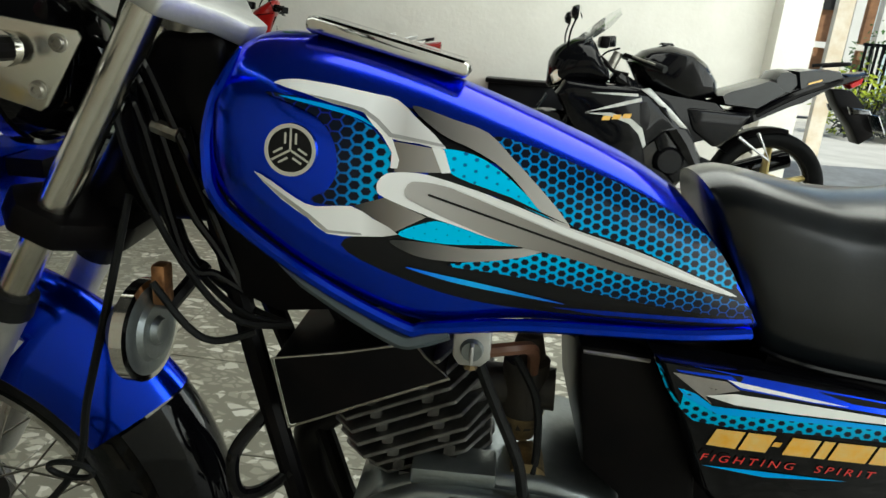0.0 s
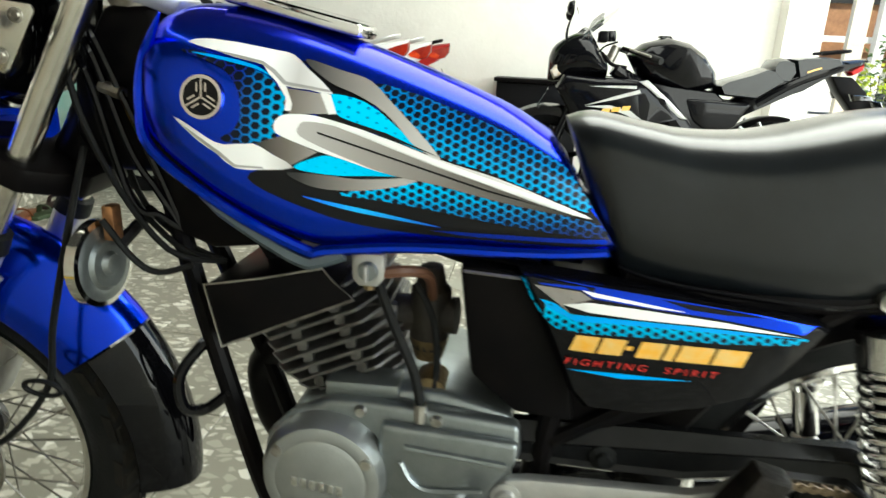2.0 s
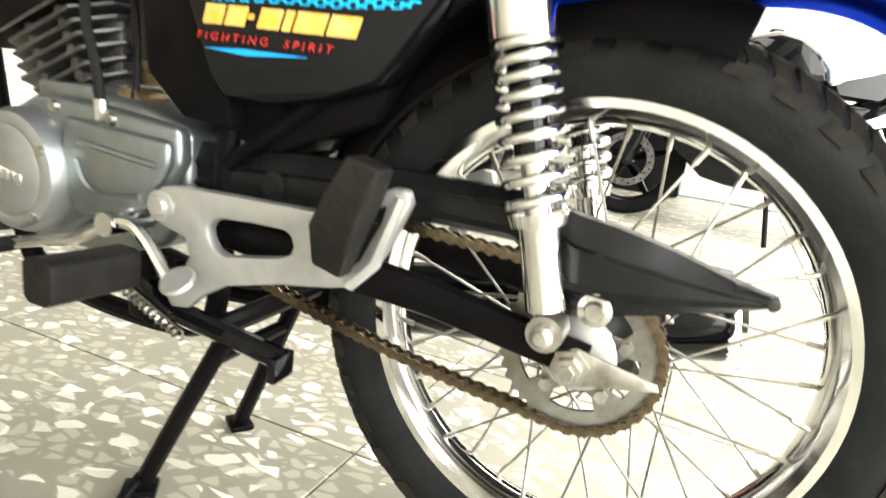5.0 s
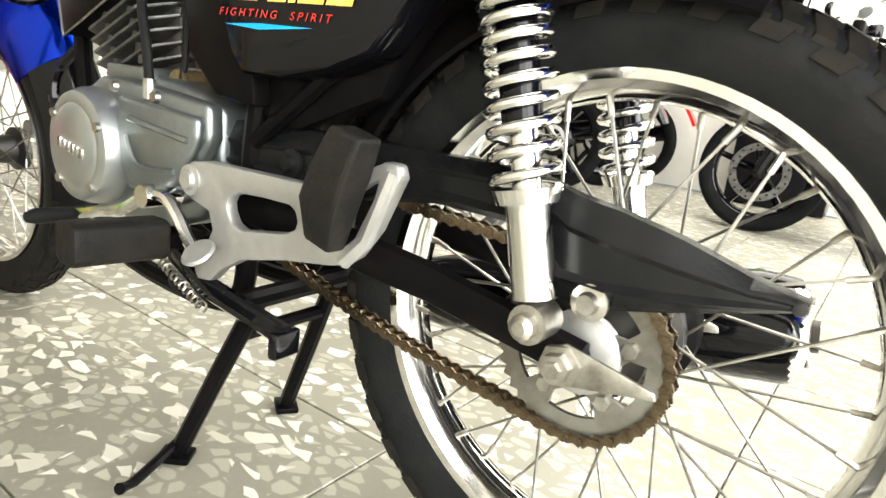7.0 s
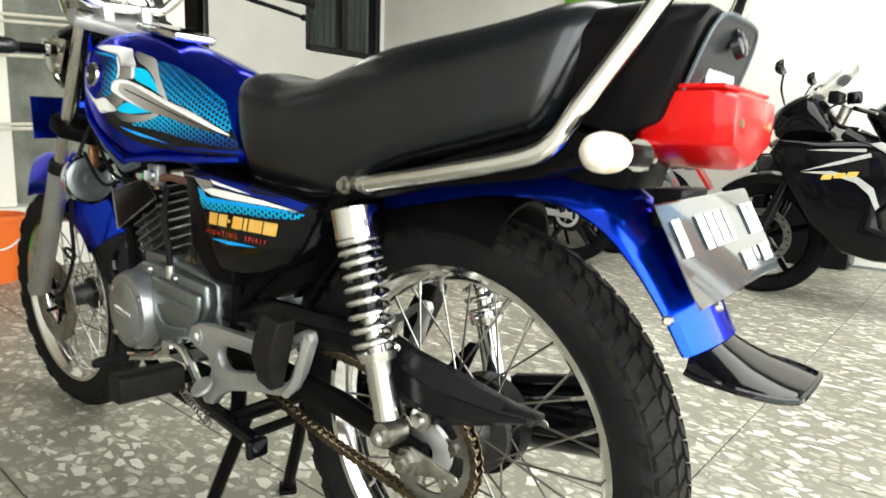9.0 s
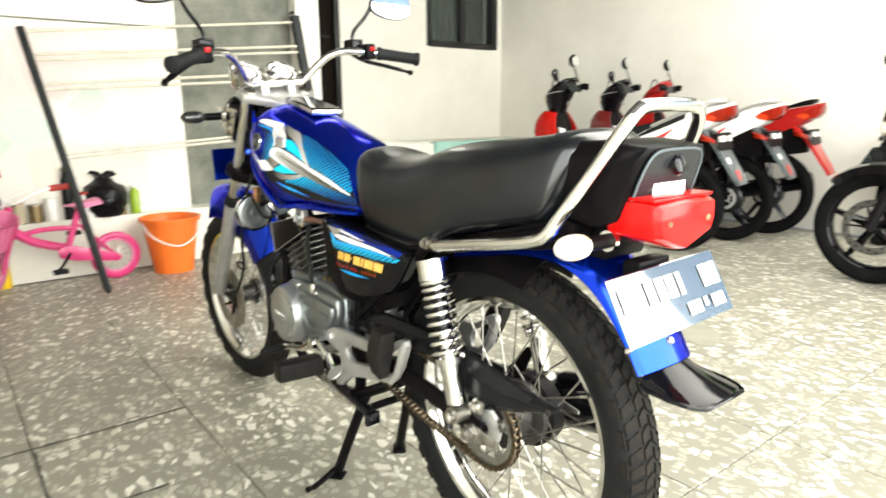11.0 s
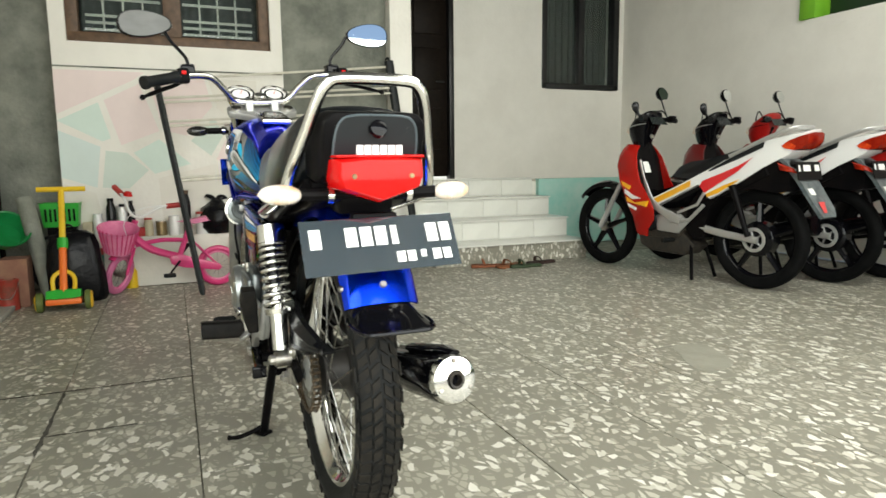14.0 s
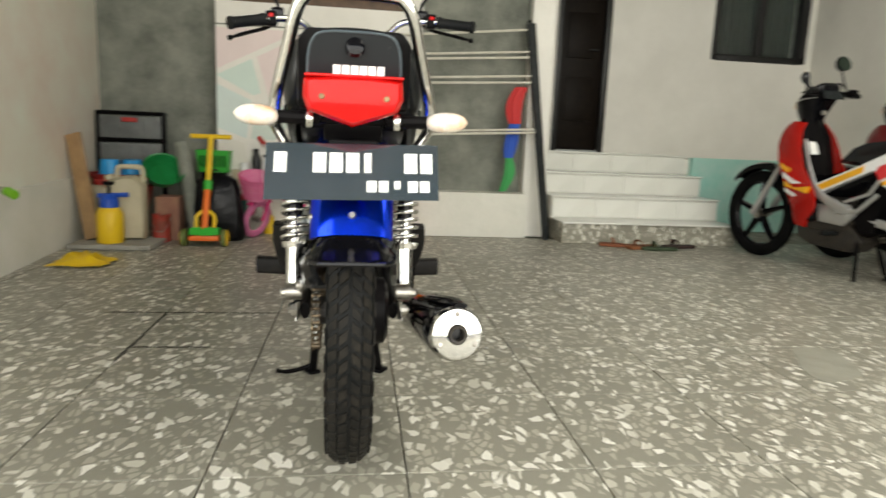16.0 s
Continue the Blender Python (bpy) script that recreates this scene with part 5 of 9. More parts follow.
# -- engine: crankcase, cylinder with fins, head shroud, covers, carburettor
AX = Vector((0.42, 0, 0.907)).normalized()      # cylinder leans forward
ACR = Vector((0.907, 0, -0.42))
cb = Vector((0.655, 0, 0.475))
cyl = part("cylinder", G().tube([cb, cb + AX * 0.17], 0.058, 20), grime_black, bike, "black finned cylinder")
for k in range(9):
    c = cb + AX * (0.030 + 0.0165 * k)
    w0, w1 = (0.098, 0.090) if k > 2 else (0.080 + 0.006 * k, 0.070 + 0.006 * k)
    ring = []
    for a, b_ in ((-w1, -0.05), (-w1 + 0.03, -w0 + 0.005), (w1 - 0.03, -w0 + 0.005), (w1, -0.05), (w1, 0.05), (w1 - 0.03, w0 - 0.005), (-w1 + 0.03, w0 - 0.005), (-w1, 0.05)):
        ring.append(c + ACR * (a + 0.012) + Vector((0, b_, 0)))
    part("fin", G().loft([[p - AX * 0.0022 for p in ring], [p + AX * 0.0022 for p in ring]]), fin_metal, cyl, smooth=0, bevel=0.001, segs=1)
    for dy in (0.078, -0.078):
        for da in (-0.03, 0.03):
            if k < 8:
                part("fin_web", G().box(c + ACR * (da + 0.012) + Vector((0, dy, 0)) + AX * 0.008, (0.012, 0.010, 0.012)), fin_metal, cyl)
shroud = [(0.853, 0.628), (0.78, 0.643), (0.706, 0.662), (0.694, 0.648), (0.668, 0.626), (0.75, 0.588), (0.835, 0.548)]
hd = part("head_shroud", G().prism(shroud, -0.098, 0.098), satin_black, bike, "flat gloss black cylinder head shroud", bevel=0.005, smooth=30)
part("shroud_edge", G().tube([(a, 0.0975, b) for a, b in shroud], 0.0016, 5, closed=True), steel, hd)
part("spark_plug_cap", G().tube([(0.80, 0, 0.64), (0.82, 0.01, 0.68), (0.84, 0.02, 0.69)], 0.012, 8), rubber, bike)
case = [(0.735, 0.485), (0.66, 0.515), (0.56, 0.515), (0.47, 0.495), (0.465, 0.40), (0.50, 0.345), (0.60, 0.315), (0.70, 0.312), (0.765, 0.35), (0.775, 0.42)]
part("crankcase", G().prism(case, -0.115, 0.098), cast_dark, bike, "grey painted engine crankcase", bevel=0.012, segs=3)
case_l = [(0.742, 0.478), (0.69, 0.505), (0.64, 0.507), (0.56, 0.503), (0.462, 0.496), (0.458, 0.455), (0.478, 0.425), (0.49, 0.392), (0.60, 0.365), (0.63, 0.345), (0.70, 0.325), (0.752, 0.345), (0.778, 0.40), (0.772, 0.445)]
cov = part("left_crankcase_cover", G().prism(case_l, 0.098, 0.122), cast_dark, bike, "grey painted left crankcase cover", bevel=0.008, segs=3)
spk = [(0.625, 0.488), (0.462, 0.480), (0.462, 0.455), (0.482, 0.425), (0.495, 0.395), (0.60, 0.372), (0.622, 0.40), (0.628, 0.45)]
sc_ = part("sprocket_cover", G().prism(spk, 0.12, 0.136), cast_dark, cov, bevel=0.007, segs=3)
part("cover_ridge", G().tube([(0.595, 0.1375, 0.462), (0.475, 0.1375, 0.452)], 0.004, 6), cast_dark, cov)
part("cover_ridge", G().tube(curve([(0.60, 0.137, 0.44), (0.585, 0.138, 0.415), (0.56, 0.138, 0.405), (0.50, 0.137, 0.412)], 4), 0.004, 6), cast_dark, cov)
part("name_strip", G().prism([(0.70, 0.502), (0.61, 0.506), (0.61, 0.524), (0.70, 0.522)], 0.06, 0.108), cast_dark, cov, bevel=0.003)
mc_ = axis((0.693, 0.112, 0.412), (0, 1, 0))
mag = part("magneto_cover", G().lathe([(0, 0.046), (0.050, 0.046), (0.056, 0.043), (0.060, 0.044), (0.071, 0.040), (0.077, 0.026), (0.079, 0.0)], mc_, 48), mag_metal, cov, "round grey magneto cover")
for a in (35, 150, 230, 310):
    q = radians(a)
    part("screw", G().tube([(0.693 + 0.064 * math.cos(q), 0.150, 0.412 + 0.064 * math.sin(q)), (0.693 + 0.064 * math.cos(q), 0.158, 0.412 + 0.064 * math.sin(q))], 0.0062, 10), steel, mag)
for k in range(6):
    part("relief_bar", G().box((0.723 - 0.011 * k, 0.1585, 0.413 - 0.0015 * k), (0.008, 0.003, 0.014)), lever_alloy_, mag, bevel=0.0012)
for x, z in ((0.735, 0.47), (0.652, 0.495), (0.56, 0.492), (0.645, 0.365), (0.60, 0.378), (0.49, 0.47)):
    part("screw", G().lathe([(0, 0.006), (0.006, 0.006), (0.008, 0.0)], axis((x, 0.122, z), (0, 1, 0)), 12), steel, cov)
part("clutch_cover", G().lathe([(0, 0.05), (0.07, 0.045), (0.085, 0.02), (0.088, 0)], axis((0.60, -0.11, 0.41), (0, -1, 0)), 30), cast_dark, bike)
part("carburettor", G().lathe([(0, 0.0), (0.022, 0.0), (0.026, 0.02), (0.026, 0.08), (0.02, 0.085), (0.014, 0.11), (0, 0.112)], axis((0.585, 0.03, 0.545), (0, 0, 1)), 18), grime_black, bike, "dark carburettor")
part("float_bowl", G().tube([(0.585, 0.03, 0.53), (0.585, 0.03, 0.56)], [0.018, 0.026], 14), brass, bike)
part("inlet_pipe", G().tube([(0.55, 0.03, 0.59), (0.64, 0.02, 0.585)], 0.024, 14), grime_black, bike)
part("reed_block", G().box((0.645, 0.0, 0.57), (0.04, 0.10, 0.07)), fin_metal, bike, bevel=0.004)
part("oil_pump", G().tube([(0.575, 0.04, 0.505), (0.575, 0.085, 0.505)], 0.022, 12), brass, bike)
part("overflow_hose", G().tube(curve([(0.60, 0.06, 0.64), (0.575, 0.075, 0.60), (0.568, 0.08, 0.54), (0.572, 0.085, 0.49)], 5), 0.0045, 7), rubber, bike)
part("clutch_cable", G().tube(curve([(0.64, 0.09, 0.645), (0.615, 0.11, 0.60), (0.59, 0.118, 0.55), (0.580, 0.12, 0.505)], 5), 0.006, 8), rubber, bike)
part("cable_end", G().tube([(0.5805, 0.12, 0.512), (0.580, 0.12, 0.488)], 0.008, 8), steel, bike)
part("fuel_hose", G().tube(curve([(0.645, 0.105, 0.662), (0.61, 0.10, 0.668), (0.585, 0.07, 0.655), (0.58, 0.05, 0.62)], 5), 0.007, 8), hose_mat, bike)
fcock = part("fuel_cock", G().prism([(0.667, 0.690), (0.630, 0.690), (0.629, 0.660), (0.638, 0.650), (0.660, 0.650), (0.667, 0.660)], 0.095, 0.113), cast, bike, "cast fuel tap", bevel=0.003)
part("tap_dial", G().lathe([(0, 0.006), (0.010, 0.006), (0.012, 0)], axis((0.648, 0.113, 0.669), (0, 1, 0)), 16), cast_dark, fcock)
part("tap_lever", G().box((0.648, 0.122, 0.669), (0.004, 0.012, 0.020)), cast, fcock, bevel=0.002)
part("tap_filter", G().tube([(0.648, 0.105, 0.66), (0.648, 0.105, 0.645)], 0.007, 8), brass, fcock)

# -- airbox and side panels
part("airbox", G().prism([(0.545, 0.684), (0.47, 0.680), (0.41, 0.56), (0.40, 0.50), (0.47, 0.505), (0.525, 0.55)], -0.10, 0.108), satin_black, bike, "black airbox cover", bevel=0.008)
part("airbox_seam", G().tube([(0.540, 0.1095, 0.678), (0.476, 0.1095, 0.675)], 0.002, 5), steel, bike)
part("battery_box", G().prism([(0.44, 0.66), (0.20, 0.64), (0.24, 0.53), (0.36, 0.48), (0.43, 0.49)], -0.085, 0.085), satin_black, bike, bevel=0.008)
pan = [(0.480, 0.691), (0.40, 0.684), (0.25, 0.670), (0.165, 0.662), (0.152, 0.655), (0.160, 0.642), (0.19, 0.600), (0.215, 0.570), (0.27, 0.548), (0.335, 0.534), (0.395, 0.535), (0.413, 0.553), (0.44, 0.612)]
pan_c = (sum(p[0] for p in pan) / len(pan), sum(p[1] for p in pan) / len(pan))
for s in (1, -1):
    lay = [[(pan_c[0] + (x - pan_c[0]) * f, yy * s, pan_c[1] + (z - pan_c[1]) * f) for x, z in pan] for f, yy in ((1.0, 0.092), (1.0, 0.118), (0.985, 0.128), (0.94, 0.1345), (0.7, 0.138), (0.3, 0.139))]
    pm = finish(G().loft(lay), "side_panel", 40)
    sp = part("side_panel", pm, gloss_black, bike, "gloss black side panel with blue graphics")
    pb = BVHTree.FromPolygons([v.co for v in pm.vertices], [p.vertices[:] for p in pm.polygons])
    one = dict(sides=(s,), step=0.02)
    film("blue_sticker", [(0.474, 0.688), (0.40, 0.681), (0.25, 0.667), (0.165, 0.658), (0.185, 0.649), (0.273, 0.659), (0.333, 0.663), (0.40, 0.669), (0.412, 0.677), (0.455, 0.680)], blue, 0.0008, sp, pb, smooth=0, **one)
    film("honeycomb_sticker", [(0.474, 0.683), (0.421, 0.650), (0.35, 0.648), (0.266, 0.646), (0.175, 0.645), (0.19, 0.637), (0.262, 0.632), (0.321, 0.632), (0.397, 0.629), (0.434, 0.631), (0.457, 0.645), (0.468, 0.661)], hex_panel, 0.0012, sp, pb, smooth=0, **one)
    film("grey_sticker", [(0.462, 0.679), (0.412, 0.675), (0.40, 0.668), (0.429, 0.659), (0.421, 0.651)], taupe_film, 0.0014, sp, pb, smooth=0, **one)
    film("grey_sticker", [(0.412, 0.677), (0.40, 0.671), (0.333, 0.664), (0.30, 0.6625), (0.35, 0.669)], silver_film, 0.0017, sp, pb, smooth=0, **one)
    film("white_line_sticker", [(0.429, 0.660), (0.404, 0.665), (0.353, 0.662), (0.268, 0.656), (0.185, 0.647), (0.266, 0.650), (0.35, 0.651), (0.402, 0.654)], white_film, 0.0018, sp, pb, smooth=0, **one)
    film("cyan_line_sticker", [(0.475, 0.685), (0.421, 0.650), (0.35, 0.6495), (0.266, 0.6485), (0.18, 0.6455), (0.266, 0.644), (0.35, 0.644), (0.415, 0.6425), (0.445, 0.655)], cyan_film, 0.0022, sp, pb, smooth=0, **one)
    film("blue_line_sticker", [(0.418, 0.584), (0.36, 0.5805), (0.285, 0.586), (0.36, 0.5865)], cyan_film, 0.0014, sp, pb, smooth=0, **one)
    # product mark as plain slanted blocks
    for x0, x1 in ((0.418, 0.392), (0.389, 0.364), (0.349, 0.323), (0.320, 0.310), (0.307, 0.273), (0.270, 0.238)):
        film("mark_block", [(x0, 0.6075), (x1, 0.6075), (x1 - 0.006, 0.6265), (x0 - 0.006, 0.6265)], yellow_film, 0.0014, sp, pb, smooth=0, **one)
    film("mark_dot", [(0.360, 0.615), (0.353, 0.615), (0.351, 0.620), (0.358, 0.620)], yellow_film, 0.0014, sp, pb, smooth=0, **one)
    fc = bpy.data.curves.new("slogan", "FONT")
    fc.body, fc.size, fc.space_character, fc.shear = "FIGHTING  SPIRIT", 0.0108, 1.5, 0.25
    tmp = new("slogan", fc)
    tmp_me = bpy.data.meshes.new_from_object(tmp.evaluated_get(bpy.context.evaluated_depsgraph_get()))
    bpy.data.objects.remove(tmp)
    wid = max(v.co.x for v in tmp_me.vertices)
    for v in tmp_me.vertices:
        u, w_ = v.co.x / wid, v.co.y
        x = (0.423 - 0.163 * u) if s > 0 else (0.260 + 0.163 * u)
        v.co = (x, s * 0.1400, 0.5920 + w_)
    part("slogan", tmp_me, red_film, sp, "red printed slogan")

# -- swingarm, chain guard, chain and sprocket
for s in (1, -1):
    part("swingarm_tube", G().tube([(0.435, 0.085 * s, 0.385), (0.15, 0.088 * s, 0.365), (-0.012, 0.094 * s, 0.343)], [0.024, 0.021, 0.019], 10, flat=0.6, up=(0, 0, 1)), satin_black, bike, "black swingarm")
    part("axle_nut", G().tube([(0.0, 0.106 * s, 0.341), (0.0, 0.114 * s, 0.341), (0.0, 0.1145 * s, 0.341), (0, 0.124 * s, 0.341), (0, 0.1245 * s, 0.341), (0, 0.129 * s, 0.341)], [0.019, 0.019, 0.0135, 0.0130, 0.008, 0.0075], 6 if s > 0 else 14), steel, bike)
    part("chain_adjuster", G().prism([(0.016, 0.352), (-0.003, 0.361), (-0.055, 0.351), (-0.078, 0.346), (-0.081, 0.339), (-0.055, 0.334), (-0.004, 0.323), (0.014, 0.331)], 0.106 * s, 0.110 * s), steel, bike, bevel=0.002)
guard_rows = [(0.486, 0.478, 0.455, 0.432, 0.425, 0.088), (0.372, 0.484, 0.461, 0.430, 0.424, 0.088), (0.26, 0.488, 0.468, 0.432, 0.424, 0.090), (0.16, 0.489, 0.475, 0.450, 0.442, 0.091), (0.077, 0.491, 0.479, 0.449, 0.442, 0.092), (0.045, 0.486, 0.468, 0.430, 0.422, 0.097),
              (0.018, 0.480, 0.455, 0.412, 0.392, 0.102), (-0.02, 0.475, 0.449, 0.411, 0.393, 0.104), (-0.07, 0.463, 0.442, 0.416, 0.405, 0.098), (-0.121, 0.445, 0.435, 0.424, 0.418, 0.086), (-0.16, 0.434, 0.432, 0.429, 0.427, 0.071)]
loops = []
for x, top, r1, r2, bot, y in guard_rows:
    k = min(1.0, (x + 0.19) / 0.1)
    loops.append([(x, y - 0.024, top), (x, y - 0.012, top - 0.001), (x, y - 0.003 * k, r1 + 0.004 * k), (x, y, r1), (x, y - 0.003 * k, r1 - 0.005 * k), (x, y - 0.003 * k, r2 + 0.006 * k), (x, y + 0.002 * k, r2), (x, y - 0.002, r2 - 0.004 * k), (x, y - 0.006, bot), (x, y - 0.024, bot)])
gu = part("chain_guard", G().loft(loops), guard_plastic, bike, "long satin black chain guard", smooth=28)
part("guard_cap", G().prism([(0.535, 0.37), (0.522, 0.43), (0.488, 0.478), (0.470, 0.478), (0.470, 0.425), (0.50, 0.38)], 0.070, 0.088), satin_black, gu, bevel=0.005)
for x, z in ((0.357, 0.446), (-0.012, 0.398)):
    part("bolt", G().lathe([(0, 0.012), (0.008, 0.012), (0.010, 0.006), (0.016, 0.004), (0.016, 0)], axis((x, 0.086 if x > 0.1 else 0.100, z), (0, 1, 0)), 16), rubber if x > 0.1 else steel, gu)
part("guard_tip_bolt", G().lathe([(0, 0.004), (0.005, 0.003), (0.006, 0)], axis((-0.155, 0.072, 0.430), (0, 1, 0)), 10), hub_black, gu)
sprk = G()
tooth = []
for k in range(38 * 2):
    r = 0.082 if k % 2 else 0.076
    tooth.append((math.cos(6.28318 * k / 76) * r, 0.341 + math.sin(6.28318 * k / 76) * r))
n = len(tooth)
inner = [(math.cos(6.28318 * k / 76) * 0.060, 0.341 + math.sin(6.28318 * k / 76) * 0.060) for k in range(76)]
sprk.loft([[(x, y, z) for x, z in ring] for ring, y in ((inner, 0.066), (tooth, 0.066), (tooth, 0.071), (inner, 0.071), (inner, 0.066))], False)
spr = part("sprocket", sprk, plate_steel, rear, "worn steel rear sprocket")
part("sprocket_hub", G().lathe([(0.014, 0.064), (0.038, 0.064), (0.038, 0.072), (0.030, 0.076), (0.014, 0.078)], axis((0, 0, 0.341), (0, 1, 0)), 24), cast, spr)
for k in range(5):
    a = radians(72 * k + 15)
    ca, sa = math.cos(a), math.sin(a)
    bar_ = [(r * ca - w_ * sa, 0.341 + r * sa + w_ * ca) for r, w_ in ((0.030, 0.016), (0.045, 0.009), (0.064, 0.017), (0.064, -0.017), (0.045, -0.009), (0.030, -0.016))]
    part("sprocket_arm", G().prism(bar_, 0.0665, 0.0708), plate_steel, spr, smooth=0)
    part("sprocket_bolt", G().tube([(0.047 * ca, 0.070, 0.341 + 0.047 * sa), (0.047 * ca, 0.076, 0.341 + 0.047 * sa)], 0.007, 6), steel, spr)
link = finish(G().loft([[(x, y, z) for x, z in ((-0.0098, 0), (-0.0065, 0.0062), (0, 0.0034), (0.0065, 0.0062), (0.0098, 0), (0.0065, -0.0062), (0, -0.0034), (-0.0065, -0.0062))] for y in (-0.008, -0.0055)])
              .loft([[(x, y, z) for x, z in ((-0.0098, 0), (-0.0065, 0.0062), (0, 0.0034), (0.0065, 0.0062), (0.0098, 0), (0.0065, -0.0062), (0, -0.0034), (-0.0065, -0.0062))] for y in (0.0055, 0.008)])
              .tube([(-0.0065, -0.0095, 0), (-0.0065, 0.0095, 0)], 0.0036, 6), "link", 40)
link.materials.append(chain_metal)
c2, r2 = Vector((0.53, 0, 0.41)), 0.036
run = [Vector((0.53, 0, 0.447)), Vector((0.0, 0, 0.341 + 0.0795))]
route = [run[0].lerp(run[1], k / 40) for k in range(41)]
route += [Vector((0.0795 * math.sin(-a), 0, 0.341 + 0.0795 * math.cos(a))) for a in [math.pi * k / 20 for k in range(1, 20)]]
sag = [Vector((0, 0, 0.341 - 0.0795)).lerp(Vector((0.53, 0, 0.373)), k / 40) + Vector((0, 0, -0.018 * math.sin(math.pi * k / 40))) for k in range(41)]
route += sag
acc, want = 0.0, 0.0
for a, b_ in zip(route, route[1:]):
    ln = (b_ - a).length
    while want <= acc + ln:
        p = a.lerp(b_, (want - acc) / ln)
        d = (b_ - a).normalized()
        part("chain_link", link, None, bike, m=Matrix.Translation((p.x, 0.0685, p.z)) @ Matrix.Rotation(-math.atan2(d.z, d.x), 4, "Y"))
        want += 0.0145
    acc += ln

# -- shock absorbers
for s in (1, -1):
    top, low = Vector((0.103, 0.122 * s, 0.690)), Vector((0.024, 0.120 * s, 0.375))
    d = (low - top).normalized()
    sh = part("shock_absorber", G().tube([top + d * 0.028, top + d * 0.03, top + d * 0.068, top + d * 0.07], [0.024, 0.031, 0.031, 0.026], 22), chrome, bike, "chrome twin shock absorber with open spring")
    part("shock_eye", G().tube([top + Vector((0, -0.016 * s, 0)), top + Vector((0, 0.010 * s, 0))], 0.0115, 14), steel, sh)
    part("top_bolt", G().tube([top, top + Vector((0, 0.018 * s, 0))], 0.007, 10), steel, sh)
    part("damper_body", G().tube([top + d * 0.05, top + d * 0.165], 0.017, 14), gloss_black, sh)
    part("damper_rod", G().tube([top + d * 0.15, top + d * 0.24], 0.0125, 12), chrome, sh)
    part("lower_tube", G().tube([top + d * 0.225, top + d * 0.235, top + d * 0.305], [0.020, 0.0185, 0.0185], 16), chrome, sh)
    part("spring_seat", G().tube([top + d * 0.216, top + d * 0.228], [0.029, 0.026], 18), chrome, sh)
    part("shock_lug", G().tube([low + Vector((0, -0.018 * s, 0)), low + Vector((0, 0.016 * s, 0))], 0.017, 14), steel, sh)
    part("lower_bolt", G().tube([low, low + Vector((0, 0.026 * s, 0)), low + Vector((0, 0.030 * s, 0))], [0.011, 0.011, 0.006], 10), steel, sh)
    u = d.orthogonal().normalized()
    w = d.cross(u)
    coil = []
    turns = 9.0
    for k in range(int(turns * 16) + 1):
        t = k / (turns * 16)
        tt = t ** 1.18
        coil.append(top + d * (0.070 + 0.148 * tt) + (u * math.cos(k * 6.28318 / 16) + w * math.sin(k * 6.28318 / 16)) * 0.0265)
    part("spring", G().tube(coil, 0.0048, 7), chrome, sh, smooth=60)
    part("shock_mount", G().box((0.085, 0.100 * s, 0.690), (0.05, 0.03, 0.026)), satin_black, bike, bevel=0.004)

# -- footpeg hangers, pegs, stand, gear lever, exhaust
outer = [(0.489, 0.405), (0.485, 0.418), (0.473, 0.429), (0.447, 0.434), (0.36, 0.437), (0.262, 0.440), (0.236, 0.447), (0.207, 0.468), (0.188, 0.478), (0.173, 0.478), (0.168, 0.466), (0.190, 0.412), (0.210, 0.382), (0.226, 0.370), (0.248, 0.364), (0.309, 0.353), (0.378, 0.335), (0.412, 0.314), (0.430, 0.296), (0.454, 0.292), (0.462, 0.303), (0.442, 0.335), (0.430, 0.358), (0.438, 0.378), (0.472, 0.386)]
hole = [(0.406, 0.394), (0.402, 0.402), (0.388, 0.409), (0.35, 0.412), (0.307, 0.413), (0.298, 0.408), (0.294, 0.398), (0.297, 0.389), (0.311, 0.382), (0.35, 0.374), (0.382, 0.368), (0.396, 0.373), (0.404, 0.384)]
hole2 = [(0.250, 0.425), (0.232, 0.433), (0.207, 0.453), (0.193, 0.460), (0.197, 0.442), (0.216, 0.400), (0.231, 0.386), (0.252, 0.382), (0.256, 0.404)]


def inside_of(poly, cx, cz):
    odd = False
    for (xa, za), (xb, zb) in zip(poly, poly[1:] + poly[:1]):
        if (za > cz) != (zb > cz) and cx < (xb - xa) * (cz - za) / (zb - za) + xa:
            odd = not odd
    return odd


